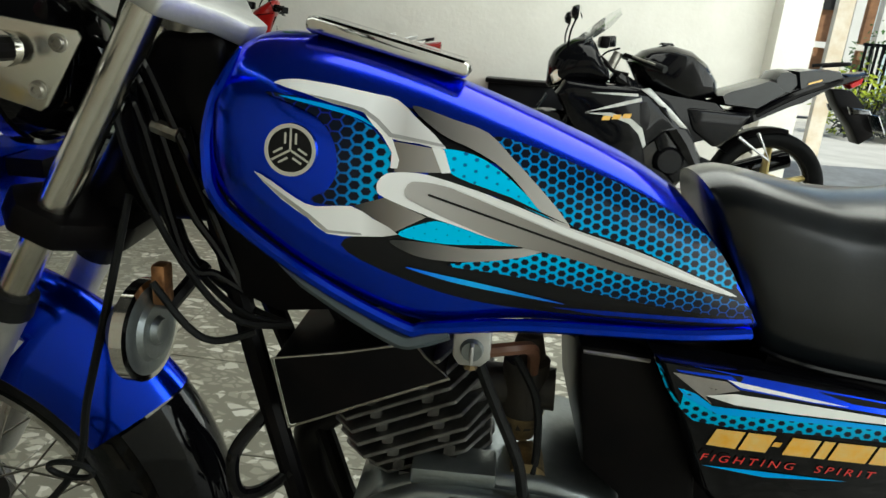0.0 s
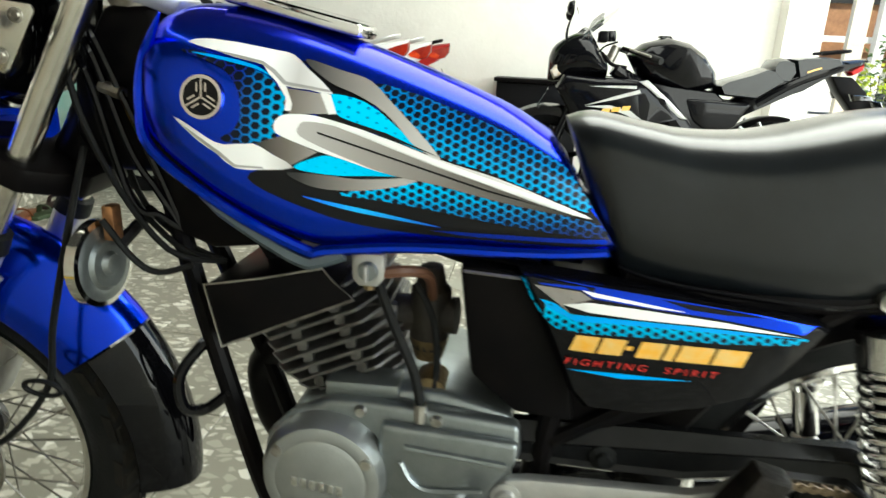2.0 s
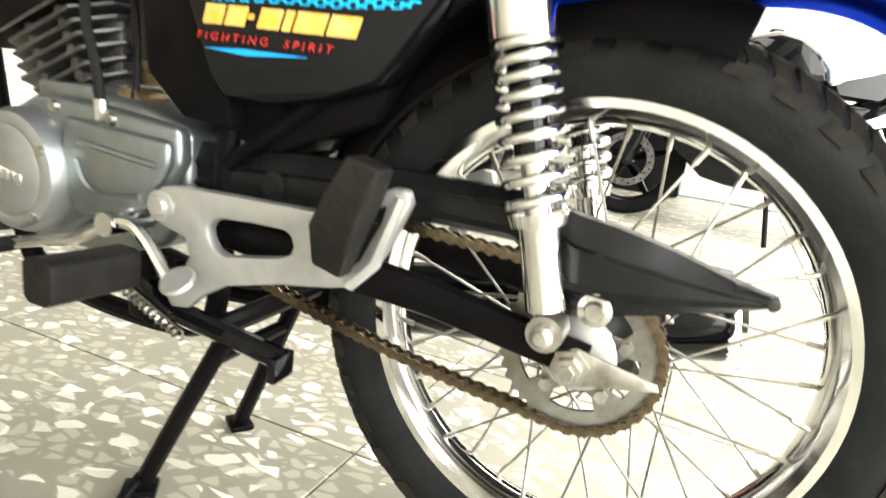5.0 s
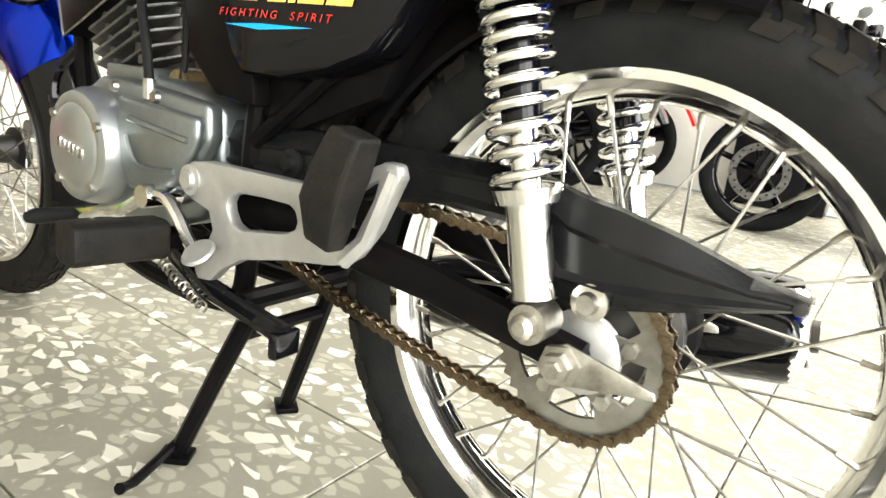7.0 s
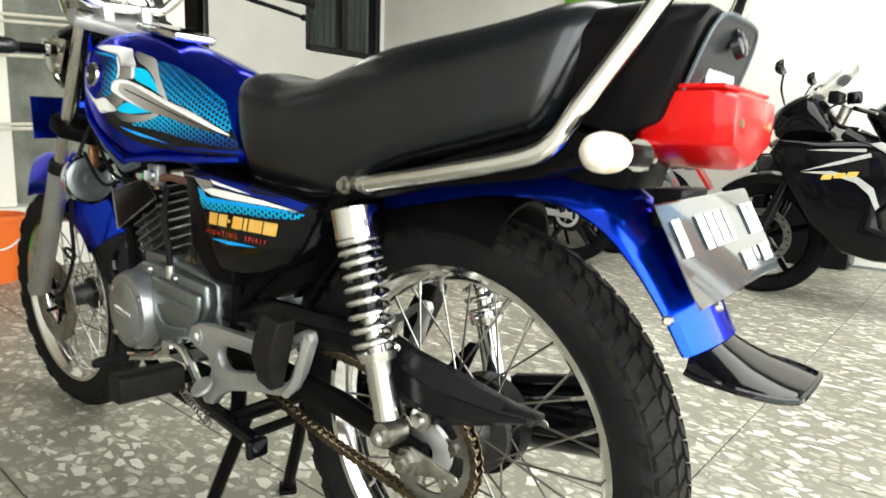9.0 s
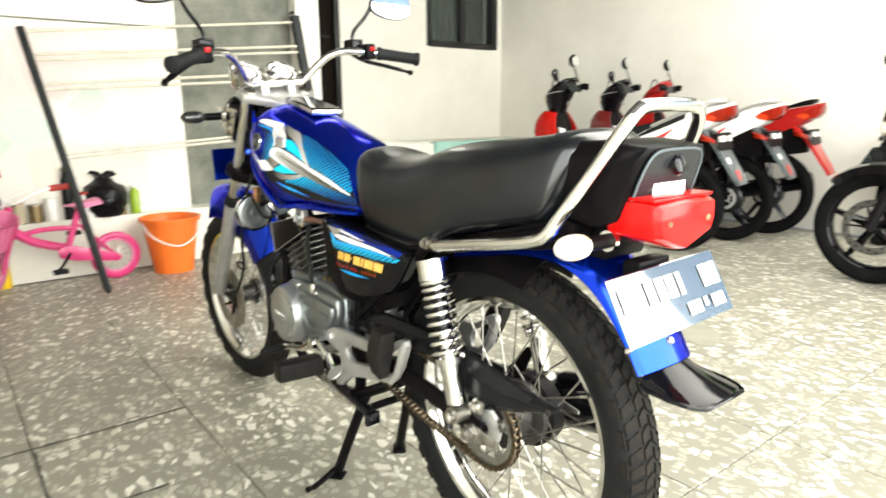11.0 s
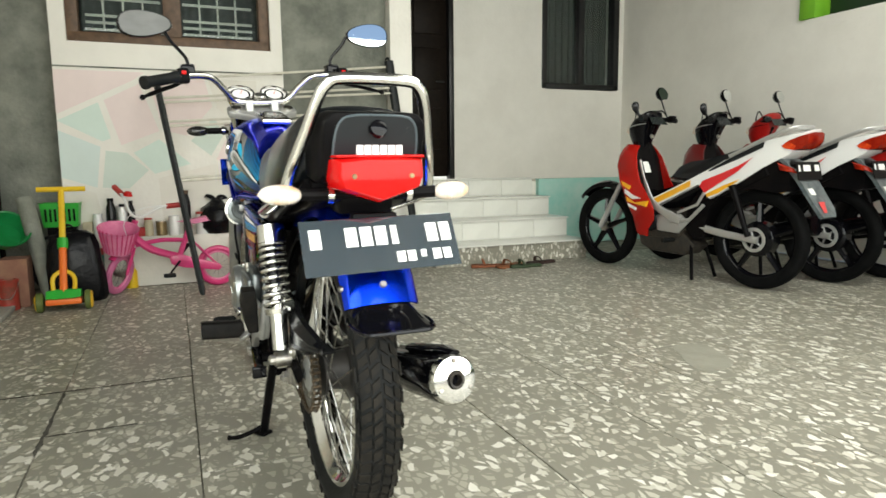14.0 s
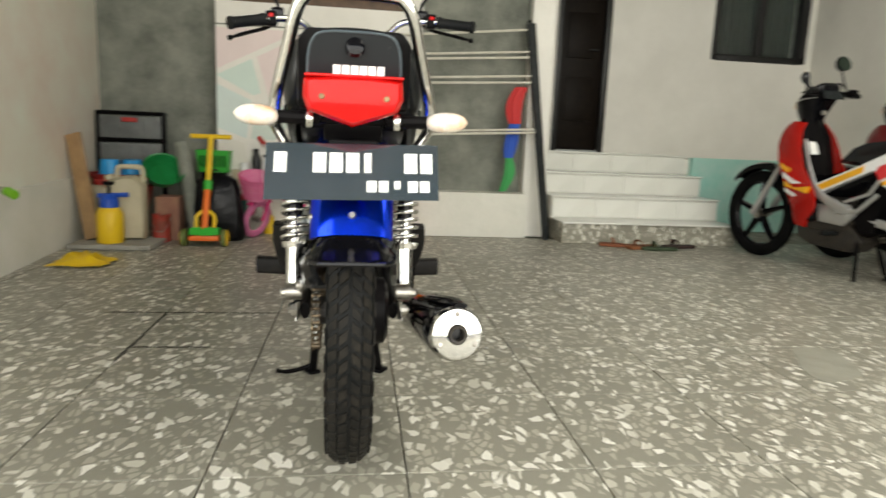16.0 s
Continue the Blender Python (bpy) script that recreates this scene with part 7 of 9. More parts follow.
    cowl = [(1.06, 0.865, 0.055, 0.050), (1.065, 0.92, 0.070, 0.075), (1.06, 0.98, 0.100, 0.095), (1.045, 1.03, 0.125, 0.100), (1.02, 1.075, 0.120, 0.085), (0.99, 1.11, 0.095, 0.055), (0.975, 1.125, 0.060, 0.025)]
    loops = [[(x + d * max(-0.85, math.cos(6.28318 * k / 20)), w * math.copysign(abs(math.sin(6.28318 * k / 20)) ** 0.8, math.sin(6.28318 * k / 20)), z - 0.18 * d * math.cos(6.28318 * k / 20)) for k in range(20)] for x, z, w, d in cowl]
    hs = part("headlamp_cowl", G().loft(loops), side_dark if stickers else front, ob, "headlamp cowl", smooth=40)
    part("gauge_panel", G().loft([[(0.925 - 0.02 * f, -0.085 * f, 1.035), (0.925 - 0.02 * f, 0.085 * f, 1.035), (0.955, 0.07 * f, 1.10), (0.955, -0.07 * f, 1.10)] for f in (1.0, 0.86)]), slate_plastic, hs, "grey instrument panel", smooth=0)
    part("key_switch", G().lathe([(0, 0.012), (0.014, 0.012), (0.018, 0)], axis((0.955, 0.03, 0.95), (-1, 0, 0.1)), 12), steel, hs)
    part("cowl_seam", G().tube([(1.045 + 0.101 * math.cos(radians(a)), 0.127 * math.sin(radians(a)), 1.03 - 0.02 * math.cos(radians(a))) for a in range(-140, 141, 20)], 0.0035, 5), lever_alloy if stickers else satin_black, hs)
    part("headlamp_glass", slab([(1.105, 0.96), (1.150, 0.975), (1.142, 1.035), (1.10, 1.05)], 0.085, 0.75), clear_lens, hs, smooth=50)
    for sd in (1, -1):
        part("switch_box", G().prism([(0.955, 1.055), (0.905, 1.055), (0.90, 1.10), (0.945, 1.105)], 0.135 * sd, 0.180 * sd), satin_black, ob, bevel=0.008)
        part("brake_cable", G().tube(curve([(0.96, 0.15 * sd, 1.09), (1.01, 0.13 * sd, 1.135), (1.06, 0.09 * sd, 1.09), (1.075, 0.06 * sd, 0.98)], 6), 0.0045, 5), rubber, ob)
    part("folded_mirror", G().tube(curve([(0.965, 0.15, 1.09), (0.985, 0.17, 1.135), (0.99, 0.185, 1.175)], 4), [0.006, 0.007, 0.010, 0.016, 0.022, 0.026, 0.026, 0.020, 0.008], 8, flat=0.5), gloss_black, ob) if stickers else None
    part("handlebar", G().tube(curve([(0.86, 0.26, 1.07), (0.93, 0.16, 1.085), (0.99, 0, 1.08), (1.00, -0.16, 1.085), (0.99, -0.26, 1.07)], 5), 0.011, 8), satin_black, ob)
    for s in (1, -1):
        part("grip", G().tube([(0.935 - 0.045 * s, 0.18 * s, 1.082), (0.915 - 0.065 * s, 0.27 * s, 1.069)], 0.018, 10), rubber, ob)
        part("lever", G().tube([(0.98 - 0.04 * s, 0.15 * s, 1.08), (0.965 - 0.06 * s, 0.27 * s, 1.06)], 0.006, 6), satin_black, ob)
    mirror(ob, (0.965, -0.15, 1.09), (1.035, -0.150, 1.215), 0.055, 0.05, -1)
    # engine, exhaust, stand
    eng = part("engine", G().prism([(0.98, 0.42), (0.78, 0.50), (0.56, 0.47), (0.48, 0.38), (0.55, 0.28), (0.80, 0.27), (0.93, 0.33)], -0.10, 0.10), grime_black, ob, bevel=0.02)
    for k in range(5):
        part("fin", G().lathe([(0.03, 0), (0.072, 0), (0.072, 0.006), (0.03, 0.006)], axis((0.80 + 0.03 * k, 0, 0.40), (1, 0, 0.1)), 16), fin_metal, eng)
    # added dark mass in place of the shadow below the engine
    part("sump", G().prism([(0.93, 0.31), (0.52, 0.33), (0.42, 0.24), (0.50, 0.165), (0.80, 0.170), (0.90, 0.21)], -0.085, 0.085), grime_black, eng, bevel=0.015)
    part("engine_cover", G().lathe([(0, 0.03), (0.07, 0.028), (0.082, 0.012), (0.085, 0)], axis((0.80, 0.10, 0.40), (0, 1, 0)), 24), dark_grey_paint, eng)
    part("gear_cover", G().prism([(0.74, 0.44), (0.52, 0.46), (0.46, 0.40), (0.54, 0.32), (0.72, 0.33)], 0.098, 0.118), lever_alloy, eng, bevel=0.008)
    part("side_bracket", G().tube([(0.60, 0.12, 0.40), (0.44, 0.13, 0.42), (0.33, 0.13, 0.52)], 0.013, 6), lever_alloy, ob)
    part("side_bracket", G().tube([(0.54, 0.125, 0.46), (0.38, 0.13, 0.52), (0.33, 0.13, 0.60)], 0.010, 6), lever_alloy, ob)
    part("frame_sash", G().tube(curve([(0.97, 0.13, 0.78), (0.90, 0.135, 0.62), (0.80, 0.13, 0.50), (0.66, 0.125, 0.44), (0.56, 0.125, 0.41)], 4), [0.012] * 4 + [0.016] * 4 + [0.024] * 4 + [0.030] * 5, 8, flat=0.5, up=(0, 0, 1)), lever_alloy, ob)
    # muffler enlarged to darken the view through the rear wheel
    part("muffler", G().tube([(0.40, -0.14, 0.27), (0.28, -0.15, 0.29), (-0.26, -0.17, 0.42)], [0.03, 0.055, 0.064], 16), gloss_black, ob, "black tapered muffler")
    part("exhaust_pipe", G().tube(curve([(0.95, -0.06, 0.38), (0.85, -0.11, 0.25), (0.6, -0.14, 0.22), (0.38, -0.14, 0.27)], 5), 0.018, 8), steel, ob)
    part("footpeg", G().tube([(0.60, -0.20, 0.27), (0.60, 0.20, 0.27)], 0.016, 8), rubber, ob)
    for s in (1, -1):
        part("centre_stand_leg", G().tube([(0.46, 0.07 * s, 0.26), (0.40, 0.13 * s, 0.008)], 0.012, 8), satin_black, ob)
    # the tail sits low on its springs
    fixed = ("rear_wheel", "front_wheel", "tyre", "rim", "wheel_spoke", "rear_sprocket", "sprocket_arm", "engine", "swingarm", "footpeg", "muffler", "exhaust_pipe", "centre_stand_leg", "front_mudguard", "fork_leg")
    front_end = ("leg_shield", "inner_shield", "label", "steering_column", "headlamp", "handlebar", "grip", "lever", "mirror", "frame_sash", "switch_box", "brake_cable", "folded_mirror", "gauge_panel", "key_switch", "cowl_seam")
    for ch in ob.children_recursive:
        if ch.type != "MESH" or ch.name.startswith(fixed) or ch.parent.name.startswith("engine"):
            continue
        back = 0.055 if ch.name.startswith(("leg_shield", "stripe")) and ch.parent is not fl_ else 0.02 if ch.name.startswith("leg_shield") else 0.085 if ch.name.startswith(front_end) else 0.0
        for v in ch.data.vertices:
            z = v.co.z
            v.co.z -= 0.055 * max(0.0, min(1.0, (0.7 - v.co.x) / 0.95)) * max(0.0, min(1.0, (z - 0.45) / 0.2))
            v.co.z += 0.06 * max(0.0, min(1.0, (z - 0.4) / 0.4)) + 0.03 * max(0.0, min(1.0, (z - 1.1) / 0.1))
            v.co.x -= back * max(0.35, min(1.0, (z - 0.2) / 0.4))
    return ob


def row_pose(rx, ry, fx, fy):
    return pose(rx, ry, 0, 0, 0, math.degrees(math.atan2(fy - ry, fx - rx))) @ Matrix.Diagonal((0.96, 0.96, 0.96, 1))


underbone(row_pose(1.537, -3.00, 2.747, -2.80), "red and white step-through motorcycle with yellow stripes on its stand", red_paint, white_gloss, gloss_black, False, True)
underbone(row_pose(1.497, -3.58, 2.693, -3.38), "white step-through motorcycle with a dark red leg shield", maroon_paint, white_gloss, gloss_black, False, True)
underbone(row_pose(1.44, -4.055, 2.608, -3.87), "red step-through motorcycle beside the white wall", cherry_paint, cherry_paint, maroon_paint, True, False)

# black sports motorcycle against the boundary wall, nose towards the house
sport_black = material("polished_black_paint", (0.004, 0.004, 0.005), 0.08, spec=0.28, rvar=0.1)
sport = thing("sports_motorcycle", "black sports motorcycle with silver lines and a clear screen", "motorcycle", at=pose(-0.97, -3.03, 0, 0, 0, -1.5) @ Matrix.Diagonal((1.04, 1.04, 1.04, 1)))
SB = sport
AX_R, AX_F = (0.12, 0, 0.305), (1.31, 0, 0.297)
rwh = cast_wheel(SB, AX_R, 0.305, 0.135, 5, gold_wheel, sport_black, "rear_wheel", gloss_black)
part("sprocket", G().lathe([(0.05, 0.075), (0.085, 0.075), (0.085, 0.080), (0.05, 0.080), (0.05, 0.075)], axis(AX_R, (0, 1, 0)), 28), gold_wheel, rwh)
cast_wheel(SB, AX_F, 0.297, 0.105, 5, gloss_black, sport_black, "front_wheel")
disc_ = part("brake_disc", G().lathe([(0.105, 0.05), (0.142, 0.05), (0.142, 0.055), (0.105, 0.055), (0.105, 0.05)], axis(AX_F, (0, 1, 0)), 36), fin_metal, SB, "drilled steel brake disc")
for k in range(24):
    a = 6.28318 * k / 24
    part("disc_hole", G().lathe([(0, 0.0562), (0.0055, 0.0562), (0.006, 0.052)], axis((AX_F[0] + math.cos(a) * (0.117 + 0.013 * (k % 2)), AX_F[1], AX_F[2] + math.sin(a) * (0.117 + 0.013 * (k % 2))), (0, 1, 0)), 8), satin_black, disc_)
for k in range(5):
    a = 1.25664 * k
    part("disc_carrier", G().tube([(AX_F[0] + math.cos(a) * r_, AX_F[1] + 0.05, AX_F[2] + math.sin(a) * r_) for r_ in (0.03, 0.112)], [0.016, 0.009], 6, flat=0.4, up=(0, 1, 0)), satin_black, disc_)
for s in (1, -1):
    part("fork_leg", G().tube([(1.15, 0.10 * s, 0.75), (1.31, 0.10 * s, 0.297)], [0.022, 0.028], 12), sport_black, SB)
    part("swingarm", G().tube([(0.56, 0.10 * s, 0.42), (0.12, 0.105 * s, 0.305)], [0.040, 0.026], 8), satin_black, SB)
part("rear_hugger", G().loft([[(0.12 - math.cos(a) * r, y, 0.305 + math.sin(a) * r) for y, r in ((-0.07, 0.30), (-0.05, 0.322), (0.05, 0.322), (0.07, 0.30), (0.06, 0.297), (-0.06, 0.297))] for a in [radians(80 + 8 * k) for k in range(9)]]), satin_black, SB, smooth=50)
loops = []
for i in range(15):
    a = radians(25 + 110 * i / 14)
    loops.append([(1.31 - math.cos(a) * (0.32 + d), y, 0.297 + math.sin(a) * (0.32 + d)) for y, d in ((-0.065, -0.05), (-0.055, -0.005), (0, 0.01), (0.055, -0.005), (0.065, -0.05), (0.05, -0.01), (0, 0.004), (-0.05, -0.01))])
part("front_mudguard", G().loft(loops), gloss_black, SB, "glossy black front mudguard", smooth=60)
# upper fairing: a shell that widens backwards from the nose
nose_keys = [(1.335, 0.80, 0.025, 0.05), (1.315, 0.815, 0.085, 0.08), (1.27, 0.835, 0.135, 0.095), (1.20, 0.855, 0.168, 0.108), (1.13, 0.865, 0.186, 0.105), (1.085, 0.845, 0.195, 0.075), (1.03, 0.815, 0.198, 0.035)]
loops = [[(x, w * math.cos(6.28318 * k / 20), z + h * math.sin(6.28318 * k / 20) * (1.35 if math.sin(6.28318 * k / 20) > 0 else 1.0)) for k in range(20)] for x, z, w, h in [tuple(v) + (hh,) for v, hh in zip(curve([(a, b, c) for a, b, c, _ in nose_keys], 3), [u.x for u in curve([(d_, 0, 0) for *_, d_ in nose_keys], 3)])]]
fair = part("front_fairing", G().loft(loops), gloss_black, SB, "black nose fairing", smooth=60)
for s in (1, -1):
    part("headlamp", slab([(1.30, 0.755), (1.322, 0.80), (1.29, 0.845), (1.24, 0.84), (1.25, 0.785)], 0.035, 0.7, y0=0.085 * s), clear_lens, fair, smooth=50)
    side_poly = [(1.285, 0.72), (1.25, 0.79), (1.08, 0.782), (0.88, 0.787), (0.80, 0.775), (0.70, 0.68), (0.61, 0.60), (0.705, 0.570), (0.80, 0.47), (0.77, 0.36), (0.60, 0.29), (0.585, 0.25), (0.80, 0.25), (0.93, 0.275), (1.08, 0.40), (1.18, 0.56)]
    fp_ = part("side_fairing", G().loft([[(0.95 + (x - 0.95) * f, yy * s, 0.58 + (z - 0.58) * f) for x, z in side_poly] for yy, f in ((0.10, 1.0), (0.165, 1.0), (0.192, 0.97), (0.206, 0.90), (0.212, 0.75))]), gloss_black, SB, "black side fairing with silver lines", smooth=35)
    for poly in ([(1.113, 0.736), (1.0, 0.745), (0.876, 0.749), (0.876, 0.735), (1.0, 0.734)], [(1.128, 0.637), (0.979, 0.692), (0.859, 0.732), (0.852, 0.714), (0.975, 0.676)], [(1.128, 0.634), (1.0, 0.628), (0.90, 0.598), (0.845, 0.55), (0.812, 0.483), (0.800, 0.50), (0.83, 0.58), (0.89, 0.622), (1.0, 0.646)]):
        part("silver_line", G().prism(poly, 0.196 * s, 0.2145 * s), silver_line_paint, fp_, smooth=0)
    part("fairing_vent", G().prism([(0.865, 0.712), (0.85, 0.63), (0.82, 0.52), (0.805, 0.56), (0.80, 0.66), (0.83, 0.715)], 0.19 * s, 0.2135 * s), sport_black, fp_, smooth=0)
    part("blade_trim", G().prism([(0.868, 0.772), (0.824, 0.781), (0.70, 0.682), (0.606, 0.597), (0.645, 0.602), (0.70, 0.645), (0.80, 0.728)], 0.185 * s, 0.209 * s), silver_line_paint, fp_, bevel=0.004)
    for k in range(3):
        part("mark_block", G().prism([(1.040 - 0.050 * k, 0.604 + 0.009 * k), (1.000 - 0.050 * k, 0.608 + 0.009 * k), (0.993 - 0.050 * k, 0.631 + 0.009 * k), (1.033 - 0.050 * k, 0.627 + 0.009 * k)], 0.205 * s, 0.2155 * s), yellow_film, fp_)
    part("frame_spar", G().tube([(0.98, 0.14 * s, 0.82), (0.74, 0.165 * s, 0.68), (0.60, 0.15 * s, 0.52), (0.52, 0.13 * s, 0.40)], [0.03, 0.05, 0.05, 0.04], 8), sport_black, SB)
    part("side_cover", G().prism([(0.62, 0.70), (0.46, 0.70), (0.285, 0.69), (0.35, 0.575), (0.44, 0.505), (0.57, 0.585)], 0.09 * s, 0.145 * s), sport_black, SB, bevel=0.02, segs=3)
    part("frame_web", G().prism([(0.80, 0.62), (0.62, 0.60), (0.50, 0.45), (0.55, 0.33), (0.64, 0.30), (0.70, 0.42)], 0.12 * s, 0.165 * s), sport_black, SB, bevel=0.012, segs=3)
    part("tail_rail", G().tube(curve([(0.26, 0.10 * s, 0.69), (0.10, 0.11 * s, 0.80), (-0.06, 0.10 * s, 0.87), (-0.235, 0.07 * s, 0.925)], 4), [0.02] * 8 + [0.018, 0.015, 0.012, 0.009, 0.006], 8), gloss_black, SB)
    part("tail_mark", G().prism([(0.05, 0.855), (-0.01, 0.878), (-0.01, 0.886), (0.05, 0.863)], 0.117 * s, 0.124 * s), yellow_film, SB)
    part("peg_bracket", G().tube([(0.325, 0.12 * s, 0.570), (0.155, 0.135 * s, 0.465), (0.24, 0.135 * s, 0.60)], 0.009, 6), cast, SB)
    part("clip_on_bar", G().tube([(0.96, 0.12 * s, 0.93), (0.86, 0.24 * s, 0.90)], 0.011, 8), satin_black, SB)
    part("handle_grip", G().tube([(0.88, 0.215 * s, 0.907), (0.79, 0.325 * s, 0.875)], 0.018, 10), rubber, SB)
    part("brake_lever", G().tube([(0.93, 0.19 * s, 0.925), (0.84, 0.315 * s, 0.895)], 0.006, 6), steel, SB)
    part("tail_signal", slab([(-0.16, 0.765), (-0.26, 0.76), (-0.28, 0.735), (-0.18, 0.73)], 0.035, 0.6, y0=0.12 * s), smoke_lens, SB, smooth=50)
    mirror(SB, (1.25, 0.14 * s, 0.95), (1.232, 0.27 * s, 1.085), 0.062, 0.036, s)
tk = part("fuel_tank", slab([(0.93, 0.90), (0.86, 0.96), (0.74, 0.998), (0.62, 0.975), (0.53, 0.915), (0.465, 0.83), (0.45, 0.76), (0.60, 0.71), (0.86, 0.79)], 0.165, 0.72, 2.2, n=11), gloss_black, SB, "glossy black fuel tank", smooth=60)
part("filler_cap", G().lathe([(0, 0.012), (0.03, 0.012), (0.042, 0)], axis((0.74, 0, 0.993), (0, 0, 1)), 20), gloss_black, tk)
for s in (1, -1):
    part("wing_mark", G().prism([(0.79, 0.852), (0.70, 0.912), (0.735, 0.874), (0.65, 0.880), (0.735, 0.858)], 0.135 * s, 0.150 * s), white_film, tk)
    part("tank_blade", G().prism([(0.672, 0.778), (0.60, 0.840), (0.527, 0.875), (0.555, 0.845), (0.62, 0.795)], 0.13 * s, 0.152 * s), silver_line_paint, tk)
part("centre_cover", slab([(0.92, 0.80), (0.70, 0.76), (0.46, 0.74), (0.38, 0.68), (0.46, 0.54), (0.62, 0.48), (0.84, 0.52)], 0.135, 0.9), gloss_black, SB, smooth=50)
part("windscreen", G().loft([[(x, y, z - abs(y) * dz) for y in (-0.13 * w, -0.09 * w, 0, 0.09 * w, 0.13 * w)] for x, z, w, dz in ((1.27, 0.93, 0.75, 0.25), (1.15, 1.045, 1.0, 0.5), (1.05, 1.13, 1.0, 0.55), (1.0, 1.16, 0.75, 0.4))], False, False), clear_screen, SB, "clear wind screen", smooth=60)
part("instrument_panel", G().box((1.06, 0, 0.985), (0.05, 0.15, 0.06)), satin_black, SB, bevel=0.012)
part("rider_seat", slab([(0.475, 0.765), (0.434, 0.793), (0.317, 0.832), (0.235, 0.868), (0.19, 0.865), (0.13, 0.81), (0.265, 0.71), (0.45, 0.72)], 0.14, 0.85), vinyl, SB, "black vinyl seat", smooth=60)
part("seat_bolster", slab([(0.218, 0.875), (0.20, 0.912), (0.155, 0.922), (0.11, 0.905), (0.092, 0.85), (0.12, 0.80), (0.17, 0.80), (0.208, 0.835)], 0.13, 0.80, 2.5), vinyl, SB, smooth=60)
part("pillion_seat", slab([(0.125, 0.918), (0.08, 0.928), (-0.04, 0.936), (-0.11, 0.931), (-0.13, 0.905), (-0.013, 0.85), (0.09, 0.81)], 0.115, 0.82), vinyl, SB, smooth=60)
part("brake_reservoir", G().lathe([(0, 0.0), (0.030, 0.0), (0.034, 0.01), (0.034, 0.05), (0.028, 0.058), (0, 0.058)], axis((1.01, -0.14, 0.965), (0.1, 0, 1)), 16), gloss_black, SB)
part("cockpit_frame", G().tube(curve([(1.15, 0.06, 0.94), (1.06, 0.10, 0.90), (1.01, 0.13, 0.85), (0.93, 0.14, 0.835)], 4), 0.010, 7), satin_black, SB)
part("fork_top", G().tube([(0.99, 0.10, 0.94), (1.02, 0.10, 0.86)], 0.024, 12), steel, SB)
part("brake_hose", G().tube(curve([(0.99, 0.14, 0.96), (1.06, 0.12, 0.93), (1.09, 0.10, 0.86), (1.06, 0.10, 0.80)], 4), 0.005, 6), rubber, SB)
part("tail_unit", slab([(0.36, 0.70), (0.20, 0.80), (0.02, 0.865), (-0.12, 0.918), (-0.24, 0.938), (-0.235, 0.922), (-0.09, 0.858), (0.048, 0.760), (0.108, 0.735), (0.277, 0.64), (0.35, 0.60)], 0.105, 0.85), sport_black, SB, "dark grey tail unit", smooth=50)
part("rear_rack", G().tube(curve([(-0.02, 0.06, 0.95), (-0.14, 0.06, 0.968), (-0.16, 0, 0.97), (-0.14, -0.06, 0.968), (-0.02, -0.06, 0.95)], 4), 0.009, 8), satin_black, SB)
part("tail_lamp", slab([(-0.17, 0.87), (-0.238, 0.915), (-0.235, 0.88), (-0.19, 0.85)], 0.05, 0.8), red_lens, SB)
part("plate_holder", G().prism([(-0.09, 0.845), (-0.19, 0.845), (-0.27, 0.775), (-0.335, 0.665), (-0.352, 0.628), (-0.29, 0.577), (-0.235, 0.66), (-0.14, 0.765)], -0.055, 0.055), satin_black, SB, bevel=0.008)
part("number_plate", G().box((-0.342, 0, 0.69), (0.004, 0.24, 0.10), pose(0, 0, 0, 0, 30, 0).to_3x3()), plate_black, SB)
part("engine", G().prism([(0.95, 0.60), (0.60, 0.62), (0.50, 0.45), (0.60, 0.28), (0.85, 0.26), (0.98, 0.38)], -0.15, 0.15), grime_black, SB, bevel=0.02)
part("engine_cover", G().lathe([(0, 0.03), (0.06, 0.028), (0.08, 0.01), (0.085, 0)], axis((0.66, 0.15, 0.42), (0, 1, 0)), 24), sport_black, SB)
part("muffler", G().tube([(0.45, -0.16, 0.28), (0.30, -0.17, 0.32), (-0.05, -0.19, 0.45)], [0.04, 0.055, 0.055], 16), gloss_black, SB)
part("side_stand", G().tube([(0.62, 0.13, 0.26), (0.58, 0.26, 0.008)], 0.012, 8), satin_black, SB)
fpl = part("front_plate", G().box((1.35, 0.0, 0.66), (0.004, 0.26, 0.10), pose(0, 0, 0, 0, -30, 0).to_3x3()), plate_black, SB, "front number plate")


# ---- painted shards on the front wall ----
XF = 3.42
